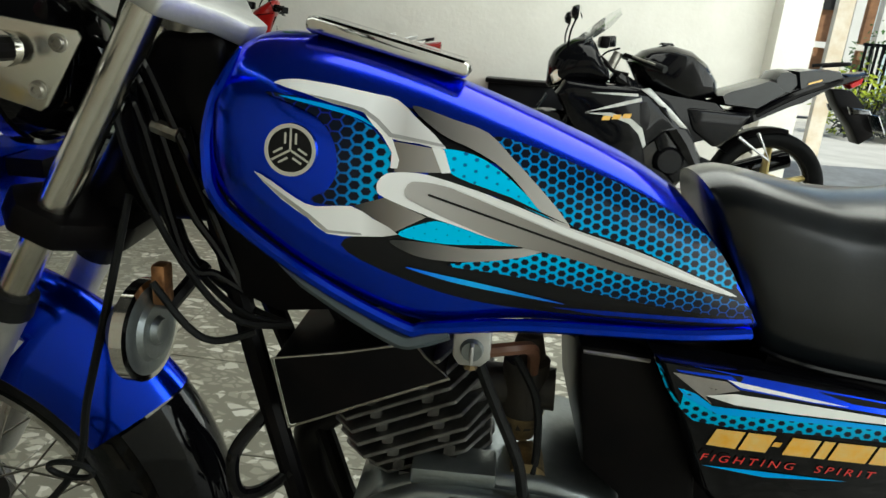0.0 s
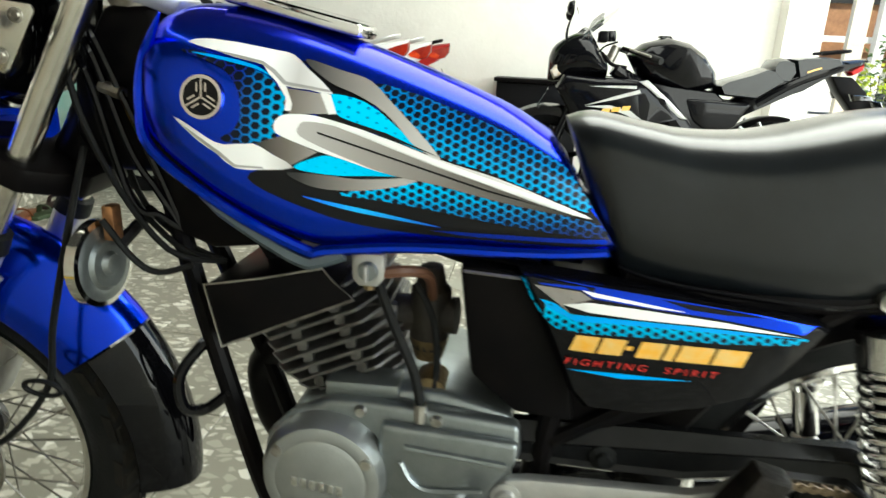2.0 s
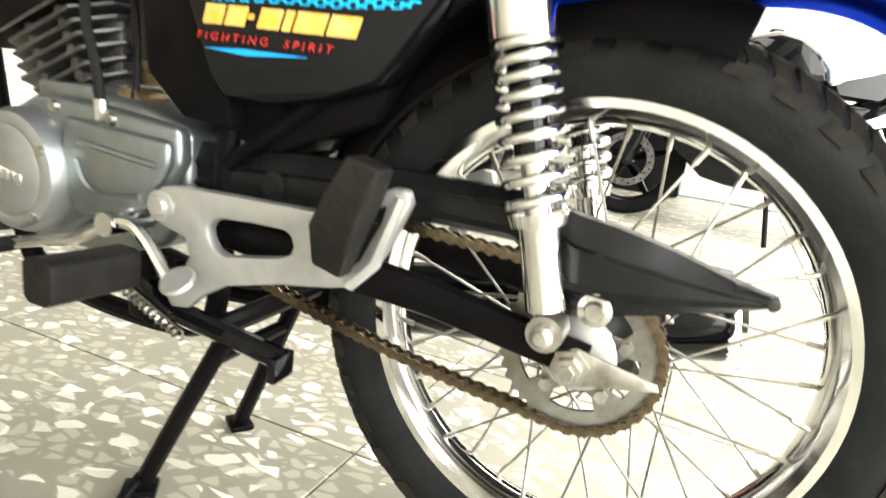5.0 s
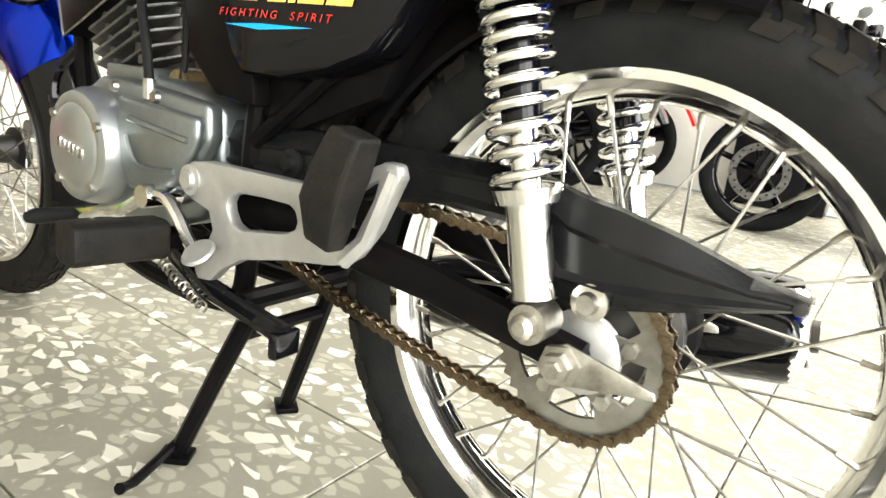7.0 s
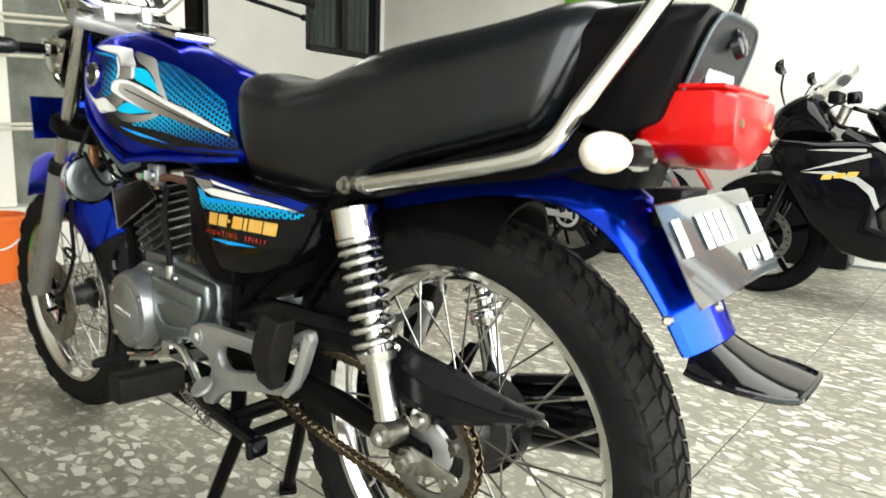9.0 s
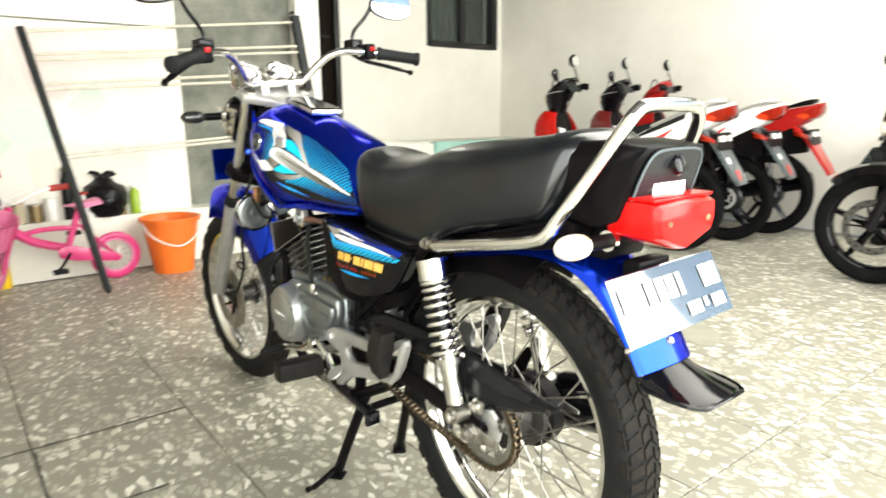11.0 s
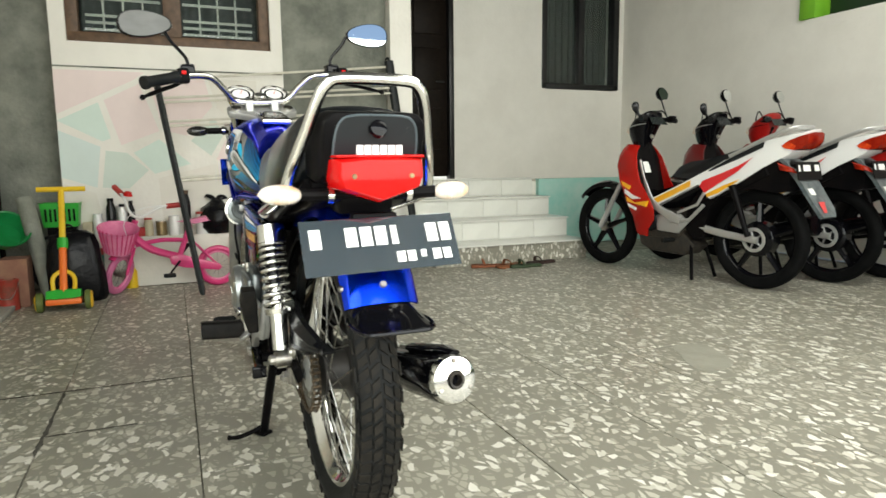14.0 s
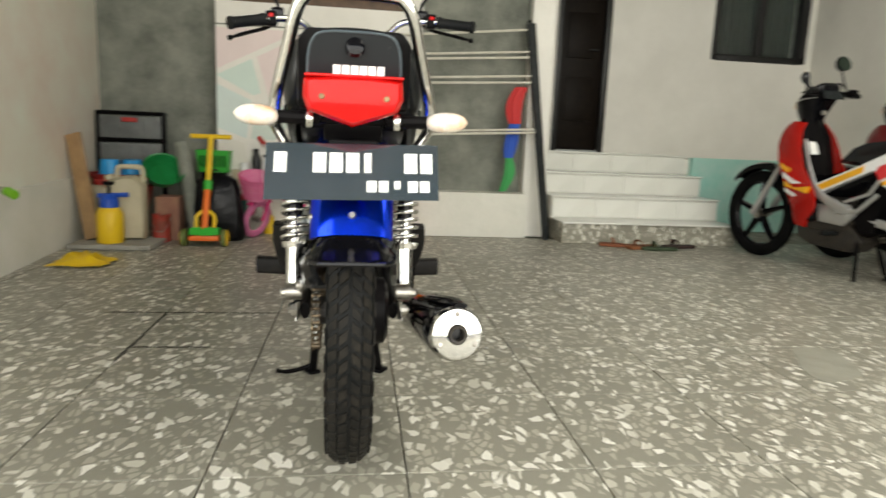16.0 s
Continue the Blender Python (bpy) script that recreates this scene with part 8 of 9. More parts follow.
shards = [((0.99, 1.41), (0.99, 1.13), (0.76, 1.245), (0.53, 1.36), (0.46, 1.41)), ((0.99, 1.09), (0.75, 1.21), (0.69, 0.98), (0.74, 0.96)), ((0.99, 1.03), (0.755, 0.925), (0.79, 0.66), (0.99, 0.73)),
          ((0.715, 1.225), (0.50, 1.335), (0.395, 1.03), (0.63, 0.935)), ((0.725, 0.90), (0.60, 0.885), (0.475, 0.77), (0.60, 0.65), (0.76, 0.66)), ((0.56, 0.885), (0.40, 0.975), (0.21, 0.81), (0.44, 0.745)),
          ((0.99, 0.69), (0.80, 0.625), (0.75, 0.36), (0.99, 0.36)), ((0.455, 1.39), (0.365, 1.035), (0.225, 1.0), (0.05, 1.20), (0.10, 1.40)), ((0.20, 0.965), (0.075, 0.865), (-0.01, 1.0), (0.04, 1.13)),
          ((0.04, 0.84), (-0.02, 0.97), (-0.22, 0.93), (-0.23, 0.71)), ((0.42, 0.715), (0.20, 0.77), (0.05, 0.81), (-0.21, 0.67), (-0.21, 0.36), (0.40, 0.36)), ((0.02, 1.19), (0.07, 1.38), (-0.25, 1.38), (-0.25, 0.98))]
tones = (1, 0, 2, 1, 4, 0, 3, 1, 4, 1, 3, 3)
for sh_, tn in zip(shards, tones):
    thing("wall_paint", "flat pastel shard painted on the white front wall", "wall painting", G().prism(sh_, XF - 0.0035, XF + 0.01, "yz"), pastel[tn], group="painted shards", kind="structure", smooth=0)
thing("trim", "thin grey line under the window band", "trim", G().box((XF - 0.006, 0.28, 1.432), (0.012, 1.42, 0.008)), cement, kind="structure", smooth=0)

# ---- leaning drying rack ----
pole_dark = material("dark_grey_rack_paint", (0.012, 0.014, 0.015), 0.4, spec=0.25, col2=(0.024, 0.027, 0.027), nscale=20)
pole_white = material("ivory_rack_tube", (0.62, 0.60, 0.52), 0.4, col2=(0.50, 0.47, 0.39), nscale=14)
rack = thing("drying_rack", "dark-legged drying rack with ivory rungs leaning on the wall", "drying rack")
LT, LF = Vector((3.22, 0.395, 1.36)), Vector((2.825, 0.199, 0.0))
RT, RF = Vector((3.40, -1.225, 1.56)), Vector((3.255, -1.40, 0.0))
part("left_leg", G().tube([LF, LF + (LT - LF) * 0.02, LT], [0.012, 0.019, 0.021], 8), pole_dark, rack)
part("right_leg", G().tube([RF, RF + (RT - RF) * 0.02, RT], [0.016, 0.028, 0.036], 8), pole_dark, rack)
for tf, te in ((0.985, 0.975), (0.90, 0.875), (0.88, 0.85), (0.79, 0.765), (0.77, 0.735), (0.53, 0.52), (0.515, 0.505)):
    part("rung", G().tube([LF + (LT - LF) * tf, RF + (RT - RF) * te], 0.0085, 8), pole_white, rack)
part("hook", G().tube(curve([RT, RT + Vector((0.02, 0, 0.03)), RT + Vector((0.05, 0.01, 0.02))], 4), 0.008, 6), pole_dark, rack)

# folded umbrella behind the rack
umb = thing("umbrella", "closed red, blue and green umbrella leaning on the wall", "umbrella")
ut, ul = Vector((3.375, -1.17, 1.08)), Vector((3.36, -1.07, 0.345))
for k, (nm, col) in enumerate((("green", (0.04, 0.30, 0.08)), ("blue", (0.02, 0.08, 0.42)), ("red", (0.5, 0.03, 0.03)))):
    mt = material("umbrella_" + nm, col, 0.7)
    a, b_ = ul.lerp(ut, 0.34 * k), ul.lerp(ut, 0.34 * k + 0.36)
    bend = Vector((0.0, 0.030 * (k - 1), 0.0))
    rows_ = []
    for q in range(7):
        cpt, rr = a.lerp(b_, q / 6) + bend * math.sin(math.pi * q / 6), (0.016 + 0.010 * k) + 0.026 * math.sin(math.pi * (q + 1) / 8)
        rows_.append([cpt + Vector((0.6 * math.cos(6.28318 * p / 16), math.sin(6.28318 * p / 16), 0)) * rr * (1.0 if p % 2 else 0.72) for p in range(16)])
    part("canopy_fold", G().loft(rows_), mt, umb, smooth=50)
part("shaft", G().tube([ul + (ul - ut) * 0.01, ut + (ut - ul) * 0.1], 0.006, 6), steel, umb)

# ---- child's things ----
pink = material("pink_bike_paint", (0.50, 0.022, 0.13), 0.35, coat=0.4, col2=(0.58, 0.04, 0.18), nscale=10)
pink_soft = material("pale_pink_plastic", (0.58, 0.13, 0.28), 0.5, col2=(0.66, 0.24, 0.36), nscale=12)
pink_tyre = material("mauve_tyre", (0.42, 0.11, 0.22), 0.7)
orange_pl = material("orange_plastic", (0.80, 0.17, 0.02), 0.42, col2=(0.72, 0.14, 0.02), nscale=6)
yellow_pl = material("yellow_plastic", (0.75, 0.50, 0.015), 0.42, col2=(0.70, 0.44, 0.015), nscale=8)
green_pl = material("green_plastic", (0.03, 0.40, 0.035), 0.4, col2=(0.025, 0.33, 0.03), nscale=8)
blue_pl = material("blue_plastic", (0.01, 0.07, 0.42), 0.4)
sky_pl = material("sky_blue_plastic", (0.02, 0.30, 0.65), 0.4)
red_pl = material("dull_red_plastic", (0.42, 0.025, 0.02), 0.5, col2=(0.35, 0.03, 0.025), nscale=8)
cream_pl = material("cream_plastic", (0.50, 0.45, 0.31), 0.5, col2=(0.42, 0.37, 0.25), nscale=7)
black_bag = material("black_bin_bag", (0.005, 0.005, 0.006), 0.24, spec=0.22, bump=0.8, bscale=14)
kb = thing("kids_bicycle", "small pink children's bicycle with a basket in front of the ledge", "bicycle", at=pose(3.15, 0.085, 0, 0, 0, 95))
KR = 0.135
ks_o, ks_d = Vector((0.535, 0, 0.28)), Vector((-0.055, 0, 0.18)).normalized()
KS = Matrix.Translation(ks_o) @ Matrix.Rotation(radians(58), 4, ks_d) @ Matrix.Translation(-ks_o)      # the bars are turned
for x, nm in ((0.0, "rear_wheel"), (0.60, "front_wheel")):
    h_ = part(nm, G().lathe([(0, -0.03), (0.02, -0.03), (0.02, 0.03), (0, 0.03)], axis((x, 0, KR), (0, 1, 0)), 12), steel, kb, m=KS if x else None)
    ring = [(x + math.cos(6.28318 * k / 36) * (KR - 0.020), 0, KR + math.sin(6.28318 * k / 36) * (KR - 0.020)) for k in range(36)]
    part("tyre", G().tube(ring, 0.020, 8, closed=True), pink if x == 0 else pink_tyre, h_)
    part("wheel_rim", G().tube([(x + (px - x) * 0.83, 0, KR + (pz - KR) * 0.83) for px, _, pz in ring], 0.010, 6, closed=True), pink_soft, h_)
    for k in range(12):
        a = 6.28318 * k / 12
        part("spoke", G().tube([(x, 0.01 * (-1) ** k, KR), (x + math.cos(a) * 0.095, 0, KR + math.sin(a) * 0.095)], 0.0016, 4), steel, h_)
part("frame_beam", G().tube(curve([(0.50, 0, 0.36), (0.40, 0, 0.27), (0.24, 0, 0.21)], 4), 0.024, 10), pink, kb)
part("frame_beam", G().tube(curve([(0.49, 0, 0.30), (0.34, 0, 0.325), (0.18, 0, 0.315)], 4), 0.014, 8), pink, kb)
part("seat_tube", G().tube([(0.24, 0, 0.20), (0.16, 0, 0.42)], 0.017, 8), pink, kb)
for s in (1, -1):
    part("stay", G().tube([(0.22, 0.03 * s, 0.20), (0.0, 0.045 * s, KR)], 0.009, 6), pink, kb)
    part("stay", G().tube([(0.17, 0.02 * s, 0.33), (0.0, 0.045 * s, KR)], 0.008, 6), pink, kb)
    part("fork_blade", G().tube([(0.53, 0.04 * s, 0.30), (0.60, 0.045 * s, KR)], 0.010, 6), pink, kb, m=KS)
    part("grip", G().tube([(0.40, 0.15 * s, 0.575), (0.36, 0.235 * s, 0.60)], 0.017, 8), red_pl, kb, m=KS)
    part("pedal", G().box((0.24 + 0.07 * s, 0.12 * s, 0.19 - 0.08 * s), (0.07, 0.05, 0.022)), rubber, kb, bevel=0.004)
    part("crank", G().tube([(0.24, 0.06 * s, 0.19), (0.24 + 0.07 * s, 0.09 * s, 0.19 - 0.08 * s)], 0.007, 6), satin_black, kb)
part("head_tube", G().tube([(0.535, 0, 0.28), (0.48, 0, 0.46)], 0.018, 8), pink, kb)
part("handlebar", G().tube(curve([(0.38, 0.19, 0.588), (0.43, 0.12, 0.565), (0.47, 0.05, 0.50), (0.475, 0, 0.48), (0.47, -0.05, 0.50), (0.43, -0.12, 0.565), (0.38, -0.19, 0.588)], 4), 0.009, 8), white_gloss, kb, m=KS)
part("bell", G().lathe([(0, 0.03), (0.02, 0.025), (0.028, 0.0)], axis((0.42, -0.10, 0.585), (0, 0, 1)), 12), red_lens, kb, m=KS)
part("brake_cable", G().tube(curve([(0.42, 0.13, 0.58), (0.56, 0.06, 0.56), (0.60, 0, 0.47), (0.55, 0, 0.36)], 5), 0.003, 5), white_gloss, kb, m=KS)
part("chain_guard", G().prism([(0.30, 0.215), (0.24, 0.235), (0.0, 0.155), (-0.02, 0.13), (0.0, 0.11), (0.22, 0.145), (0.29, 0.17)], 0.045, 0.055), pink, kb, bevel=0.004)
part("saddle", slab([(0.24, 0.44), (0.14, 0.455), (0.06, 0.47), (0.04, 0.44), (0.14, 0.42)], 0.055, 0.8, nose=lambda x: 1.2 - 2.6 * max(0, x - 0.06)), pink_soft, kb, smooth=60)
bsk = part("basket", G().lathe([(0.075, 0), (0.11, 0.15), (0.118, 0.155), (0.112, 0.15), (0.078, 0.005), (0, 0.004)], axis((0.62, 0, 0.275), (0.1, 0, 1)), 24), pink_soft, kb, "pale pink plastic basket", m=KS @ Matrix.Translation((0.02, 0, 0.02)))
for k in range(24):
    a = 6.28318 * k / 24
    part("basket_rib", G().tube([(0.62 + 0.078 * math.cos(a), 0.078 * math.sin(a), 0.28), (0.635 + 0.114 * math.cos(a), 0.114 * math.sin(a), 0.425)], 0.004, 5), pink, bsk)
part("mudguard", G().tube([(0.60 + 0.155 * math.cos(radians(a)), 0, KR + 0.155 * math.sin(radians(a))) for a in range(50, 150, 10)], 0.022, 8, flat=0.25, up=(0, 1, 0)), pink, kb, m=KS)

ks = thing("kick_scooter", "orange, yellow and green toy kick scooter leaning on the ledge", "scooter", at=pose(2.72, 0.93, 0, 0, 0, 182))
part("steering_pole", G().tube([(0.02, 0, 0.10), (-0.12, 0, 0.36)], 0.020, 10), orange_pl, ks)
part("upper_pole", G().tube([(-0.12, 0, 0.36), (-0.26, 0, 0.66)], 0.017, 10), yellow_pl, ks)
part("pole_collar", G().tube([(-0.11, 0, 0.335), (-0.135, 0, 0.39)], 0.028, 10), green_pl, ks)
part("handle", G().tube([(-0.265, -0.125, 0.668), (-0.265, 0.125, 0.668)], 0.015, 10), yellow_pl, ks)
part("fork_guard", G().tube(curve([(0.0, -0.05, 0.10), (-0.03, -0.052, 0.18), (-0.05, 0, 0.215), (-0.03, 0.052, 0.18), (0.0, 0.05, 0.10)], 4), 0.012, 8), yellow_pl, ks)
part("axle_body", G().box((0.02, 0, 0.055), (0.07, 0.18, 0.035)), orange_pl, ks, bevel=0.01)
part("wheel_cover", slab([(-0.06, 0.06), (-0.04, 0.115), (0.03, 0.12), (0.06, 0.075)], 0.085, 0.8), green_pl, ks, smooth=50)
for s in (1, -1):
    w_ = part("wheel", G().lathe([(0, -0.018), (0.045, -0.018), (0.055, -0.010), (0.055, 0.010), (0.045, 0.018), (0, 0.018)], axis((0.02, 0.118 * s, 0.055), (0, 1, 0)), 20), material("olive_wheel", (0.10, 0.13, 0.03), 0.5), ks)
    part("wheel_disc", G().lathe([(0, 0.022), (0.040, 0.020), (0.052, 0.012)], axis((0.02, (0.118 + 0.002) * s, 0.055), (0, s, 0)), 20), yellow_pl, w_)
part("deck", G().box((-0.24, 0, 0.05), (0.46, 0.12, 0.03)), green_pl, ks, bevel=0.01)
part("rear_wheel", G().lathe([(0, -0.02), (0.05, -0.02), (0.05, 0.02), (0, 0.02)], axis((-0.46, 0, 0.052), (0, 1, 0)), 18), yellow_pl, ks)

# ---- buckets, cans and bags along the wall ----
bucket = thing("bucket", "orange plastic bucket standing by the ledge", "bucket", at=pose(3.14, -0.225, 0))
part("bucket_body", G().lathe([(0, 0.004), (0.105, 0.004), (0.11, 0), (0.155, 0.305), (0.170, 0.305), (0.172, 0.325), (0.160, 0.328), (0.150, 0.315), (0.104, 0.014), (0, 0.012)], None, 36), orange_pl, bucket)
part("bucket_handle", G().tube(curve([(0, 0.168, 0.315), (-0.09, 0.12, 0.22), (-0.15, 0.0, 0.17), (-0.09, -0.12, 0.22), (0, -0.168, 0.315)], 5), 0.005, 6), white_gloss, bucket)
can = thing("jerrycan", "cream plastic jerrycan with a moulded handle", "canister", at=pose(2.80, 1.41, 0.03, 0, 0, 98))
part("can_body", slab([(-0.11, 0), (0.11, 0), (0.115, 0.02), (0.115, 0.30), (0.08, 0.36), (0.0, 0.385), (-0.06, 0.385), (-0.115, 0.33), (-0.115, 0.02)], 0.10, 0.92, 4), cream_pl, can, smooth=45) 
part("can_handle", G().tube(curve([(0.045, 0, 0.365), (0.04, 0, 0.425), (0.02, 0, 0.438), (-0.06, 0, 0.438), (-0.095, 0, 0.425), (-0.10, 0, 0.34)], 4), 0.016, 8), cream_pl, can)
part("can_cap", G().lathe([(0, 0.03), (0.025, 0.03), (0.028, 0)], axis((0.085, 0, 0.36), (0.3, 0, 1)), 16), cream_pl, can)
spray = thing("pump_sprayer", "yellow pump sprayer with a blue head", "sprayer", at=pose(2.62, 1.445, 0.03))
part("bottle", G().lathe([(0, 0), (0.068, 0), (0.073, 0.01), (0.073, 0.17), (0.06, 0.20), (0.045, 0.215), (0, 0.215)], None, 26), yellow_pl, spray)
part("collar", G().lathe([(0.046, 0.205), (0.052, 0.21), (0.050, 0.26), (0.03, 0.285), (0, 0.285)], None, 20), blue_pl, spray)
part("nozzle", G().tube([(0, 0.06, 0.275), (0, -0.11, 0.285)], 0.014, 8), blue_pl, spray)
part("plunger", G().tube([(0, 0, 0.28), (0, 0, 0.35)], 0.010, 8), satin_black, spray)
part("plunger_top", G().tube([(0, -0.03, 0.35), (0, 0.03, 0.35)], 0.011, 8), satin_black, spray)
wood_pale = material("pale_plank_wood", (0.42, 0.27, 0.13), 0.6, col2=(0.30, 0.18, 0.085), nscale=14, bump=0.15)
pk_d = (Vector((2.80, 1.700, 0.66)) - Vector((2.68, 1.565, 0.035))).normalized()
pk_n = Vector((1, -0.3, 0)).cross(pk_d).cross(pk_d).normalized()
pk = G().box((2.74, 1.6325, 0.3475), (0.024, 0.095, 0.64), Matrix((pk_n, pk_d.cross(pk_n), pk_d)).transposed())
thing("plank", "pale wooden plank leaning on the side wall", "plank", pk, wood_pale, smooth=20, bevel=0.003)
board = material("grey_board", (0.34, 0.33, 0.29), 0.8, col2=(0.24, 0.23, 0.20), nscale=6)
thing("floor_slab", "rough grey board lying under the canisters", "board", G().box((2.72, 1.42, 0.016), (0.42, 0.46, 0.028)), board, smooth=0, bevel=0.006)
cloth_g = G()
rows = []
rng = random.Random(5)
for i in range(12):
    rows.append([(2.0 + 0.022 * i + 0.01 * math.sin(j), 1.27 + 0.024 * j + 0.012 * math.sin(i * 1.3), 0.010 + 0.045 * max(0, math.sin(i * 0.28) * math.sin(j * 0.28)) * (0.5 + rng.random())) for j in range(12)])
cloth_g.loft(rows, False, False)
thing("cloth", "crumpled yellow cloth on the floor by the wall", "cloth", cloth_g, yellow_pl, smooth=60)


def bag(at, h, r, label, mat, seed):
    rg = random.Random(seed)
    loops = []
    for i in range(12):
        t = i / 11
        rr = r * (0.85 + 0.35 * math.sin(math.pi * min(1, t * 1.2))) * (1 - 0.75 * max(0, t - 0.72) / 0.28)
        loops.append([(math.cos(6.28318 * k / 18) * rr * rg.uniform(0.86, 1.12), math.sin(6.28318 * k / 18) * rr * rg.uniform(0.86, 1.12), h * t) for k in range(18)])
    g = G().loft(loops)
    for sd in (1, -1):
        g.tube(curve([(0, 0, h * 0.93), (-0.01, 0.025 * sd, h * 1.02), (0.0, 0.06 * sd, h * (1.06 + 0.03 * sd)), (0.01, 0.075 * sd, h * (1.0 + 0.03 * sd))], 4), [0.016, 0.018, 0.02, 0.022, 0.022, 0.022, 0.020, 0.018, 0.016, 0.013, 0.010, 0.007, 0.004][:13], 6, flat=0.45)
    return thing("bin_bag", label, "bag", g, mat, at=at, smooth=70)


rg = random.Random(8)
sack = []
for t, hy, hx in ((0.0, 0.150, 0.085), (0.03, 0.165, 0.10), (0.14, 0.160, 0.10), (0.25, 0.148, 0.09), (0.34, 0.132, 0.075), (0.395, 0.112, 0.055), (0.415, 0.075, 0.035), (0.42, 0.02, 0.01)):
    sack.append([(hx * math.copysign(abs(math.cos(6.28318 * k / 28)) ** 0.55, math.cos(6.28318 * k / 28)) * rg.uniform(0.90, 1.08), hy * math.copysign(abs(math.sin(6.28318 * k / 28)) ** 0.55, math.sin(6.28318 * k / 28)) * rg.uniform(0.95, 1.04), t * rg.uniform(0.98, 1.02)) for k in range(28)])
sack_g = G().loft(sack)
sack_g.tube(curve([(-0.02, 0.05, 0.405), (-0.03, 0.03, 0.455), (-0.01, 0.0, 0.45), (0.0, -0.01, 0.41)], 4), 0.011, 6, flat=0.4)
thing("bin_bag", "square-shouldered black plastic sack on the floor", "bag", sack_g, black_bag, at=pose(2.99, 0.90, 0, 0, 0, 4), smooth=60)
rusty = material("flaking_red_can", (0.36, 0.03, 0.02), 0.55, col2=(0.14, 0.05, 0.03), nscale=16, bump=0.2)
drum = thing("canister", "round cream canister with a dented lid behind the plank", "canister", at=pose(2.93, 1.60, 0.0))
part("canister_body", G().lathe([(0, 0.0), (0.085, 0.0), (0.095, 0.012), (0.097, 0.12), (0.092, 0.13), (0.097, 0.14), (0.095, 0.30), (0.08, 0.335), (0.05, 0.345), (0, 0.345)], None, 28), cream_pl, drum)
part("canister_lid", G().lathe([(0.04, 0.342), (0.042, 0.372), (0.036, 0.378), (0, 0.376)], None, 20), red_pl, drum)
tin = thing("paint_tin", "rusty red paint tin beside the jerrycan", "tin", at=pose(2.86, 1.225, 0.0))
part("tin_body", G().lathe([(0, 0), (0.052, 0), (0.055, 0.005), (0.053, 0.010), (0.053, 0.165), (0.056, 0.170), (0.053, 0.175), (0.047, 0.175), (0.045, 0.165), (0, 0.165)], None, 24), rusty, tin)
part("tin_handle", G().tube(curve([(0, 0.055, 0.15), (-0.05, 0.03, 0.08), (-0.058, 0, 0.07), (-0.05, -0.03, 0.08), (0, -0.055, 0.15)], 4), 0.0025, 5), steel, tin)
bag(pose(3.40, 0.06, 0.33), 0.24, 0.10, "black plastic bag on the ledge", black_bag, 4)

# folded grey crate stand with basins
crate = thing("folding_crate", "grey folding crate with black frame against the cement wall", "crate")
grey_pl = material("grey_crate_plastic", (0.16, 0.17, 0.165), 0.5, col2=(0.11, 0.115, 0.11), nscale=7)
for z0, h in ((0.63, 0.15), (0.46, 0.14)):
    part("crate_panel", G().box((3.36, 1.55, z0 + h / 2), (0.03, 0.40, h)), grey_pl, crate, bevel=0.008)
    for k in range(5):
        part("panel_rib", G().box((3.343, 1.39 + 0.08 * k, z0 + h / 2), (0.010, 0.010, h - 0.03)), grey_pl, crate)
for y in (1.335, 1.765):
    part("crate_post", G().tube([(3.34, y, 0.004), (3.37, y, 0.81)], 0.016, 8), satin_black, crate)
for z in (0.44, 0.62, 0.80):
    part("crate_rail", G().tube([(3.355, 1.335, z), (3.355, 1.765, z)], 0.014, 8), satin_black, crate)
part("crate_clip", G().box((3.335, 1.55, 0.755), (0.02, 0.10, 0.03)), red_pl, crate, bevel=0.005)


def basin(at, r, h, mat, label, name="basin"):
    g = G().lathe([(0, 0.0), (r * 0.72, 0.0), (r * 0.98, h * 0.95), (r * 1.06, h), (r * 1.04, h * 0.96), (r * 0.70, 0.008), (0, 0.008)], None, 32)
    return thing(name, label, "basin", g, mat, at=at, smooth=40)


basin(pose(3.08, 1.53, 0.0), 0.18, 0.33, red_pl, "red plastic tub behind the canisters", "tub")
basin(pose(3.10, 1.54, 0.33), 0.19, 0.08, red_pl, "red plastic basin stacked on the tub")
for dx, dy in ((-0.04, 0.06), (0.05, -0.05), (-0.05, -0.08)):
    thing("pot", "small sky-blue plastic pot upside down", "pot", G().lathe([(0, 0.10), (0.045, 0.10), (0.060, 0.005), (0.066, 0.0), (0.056, 0.002), (0.041, 0.095), (0, 0.095)], None, 20), sky_pl, at=pose(3.10 + dx, 1.53 + dy, 0.352) @ Matrix.Diagonal((1.2, 1.2, 1.45, 1)), group="blue pots", smooth=40)
gb = basin(pose(3.0, 1.25, 0.40, 0, -50, 25), 0.12, 0.085, material("deep_green_plastic", (0.006, 0.14, 0.03), 0.3, col2=(0.01, 0.19, 0.05), nscale=9), "green plastic basin tilted against the wall things", "green_basin")
thing("pipe", "old grey pipe leaning by the bin bag", "pipe", G().tube([(2.93, 1.02, 0.005), (3.05, 1.14, 0.62)], 0.045, 12), cement)
thing("hose", "thin black hose loop", "hose", G().tube([(3.15, 1.02 + 0.13 * math.cos(radians(a)), 0.20 + 0.18 * math.sin(radians(a))) for a in range(-40, 200, 12)], 0.010, 6), rubber)
thing("box", "old brown carton beside the jerrycan", "box", G().box((2.98, 1.20, 0.14), (0.16, 0.14, 0.28)), material("brown_carton", (0.22, 0.10, 0.07), 0.8, col2=(0.30, 0.16, 0.10), nscale=9), smooth=0, bevel=0.004)

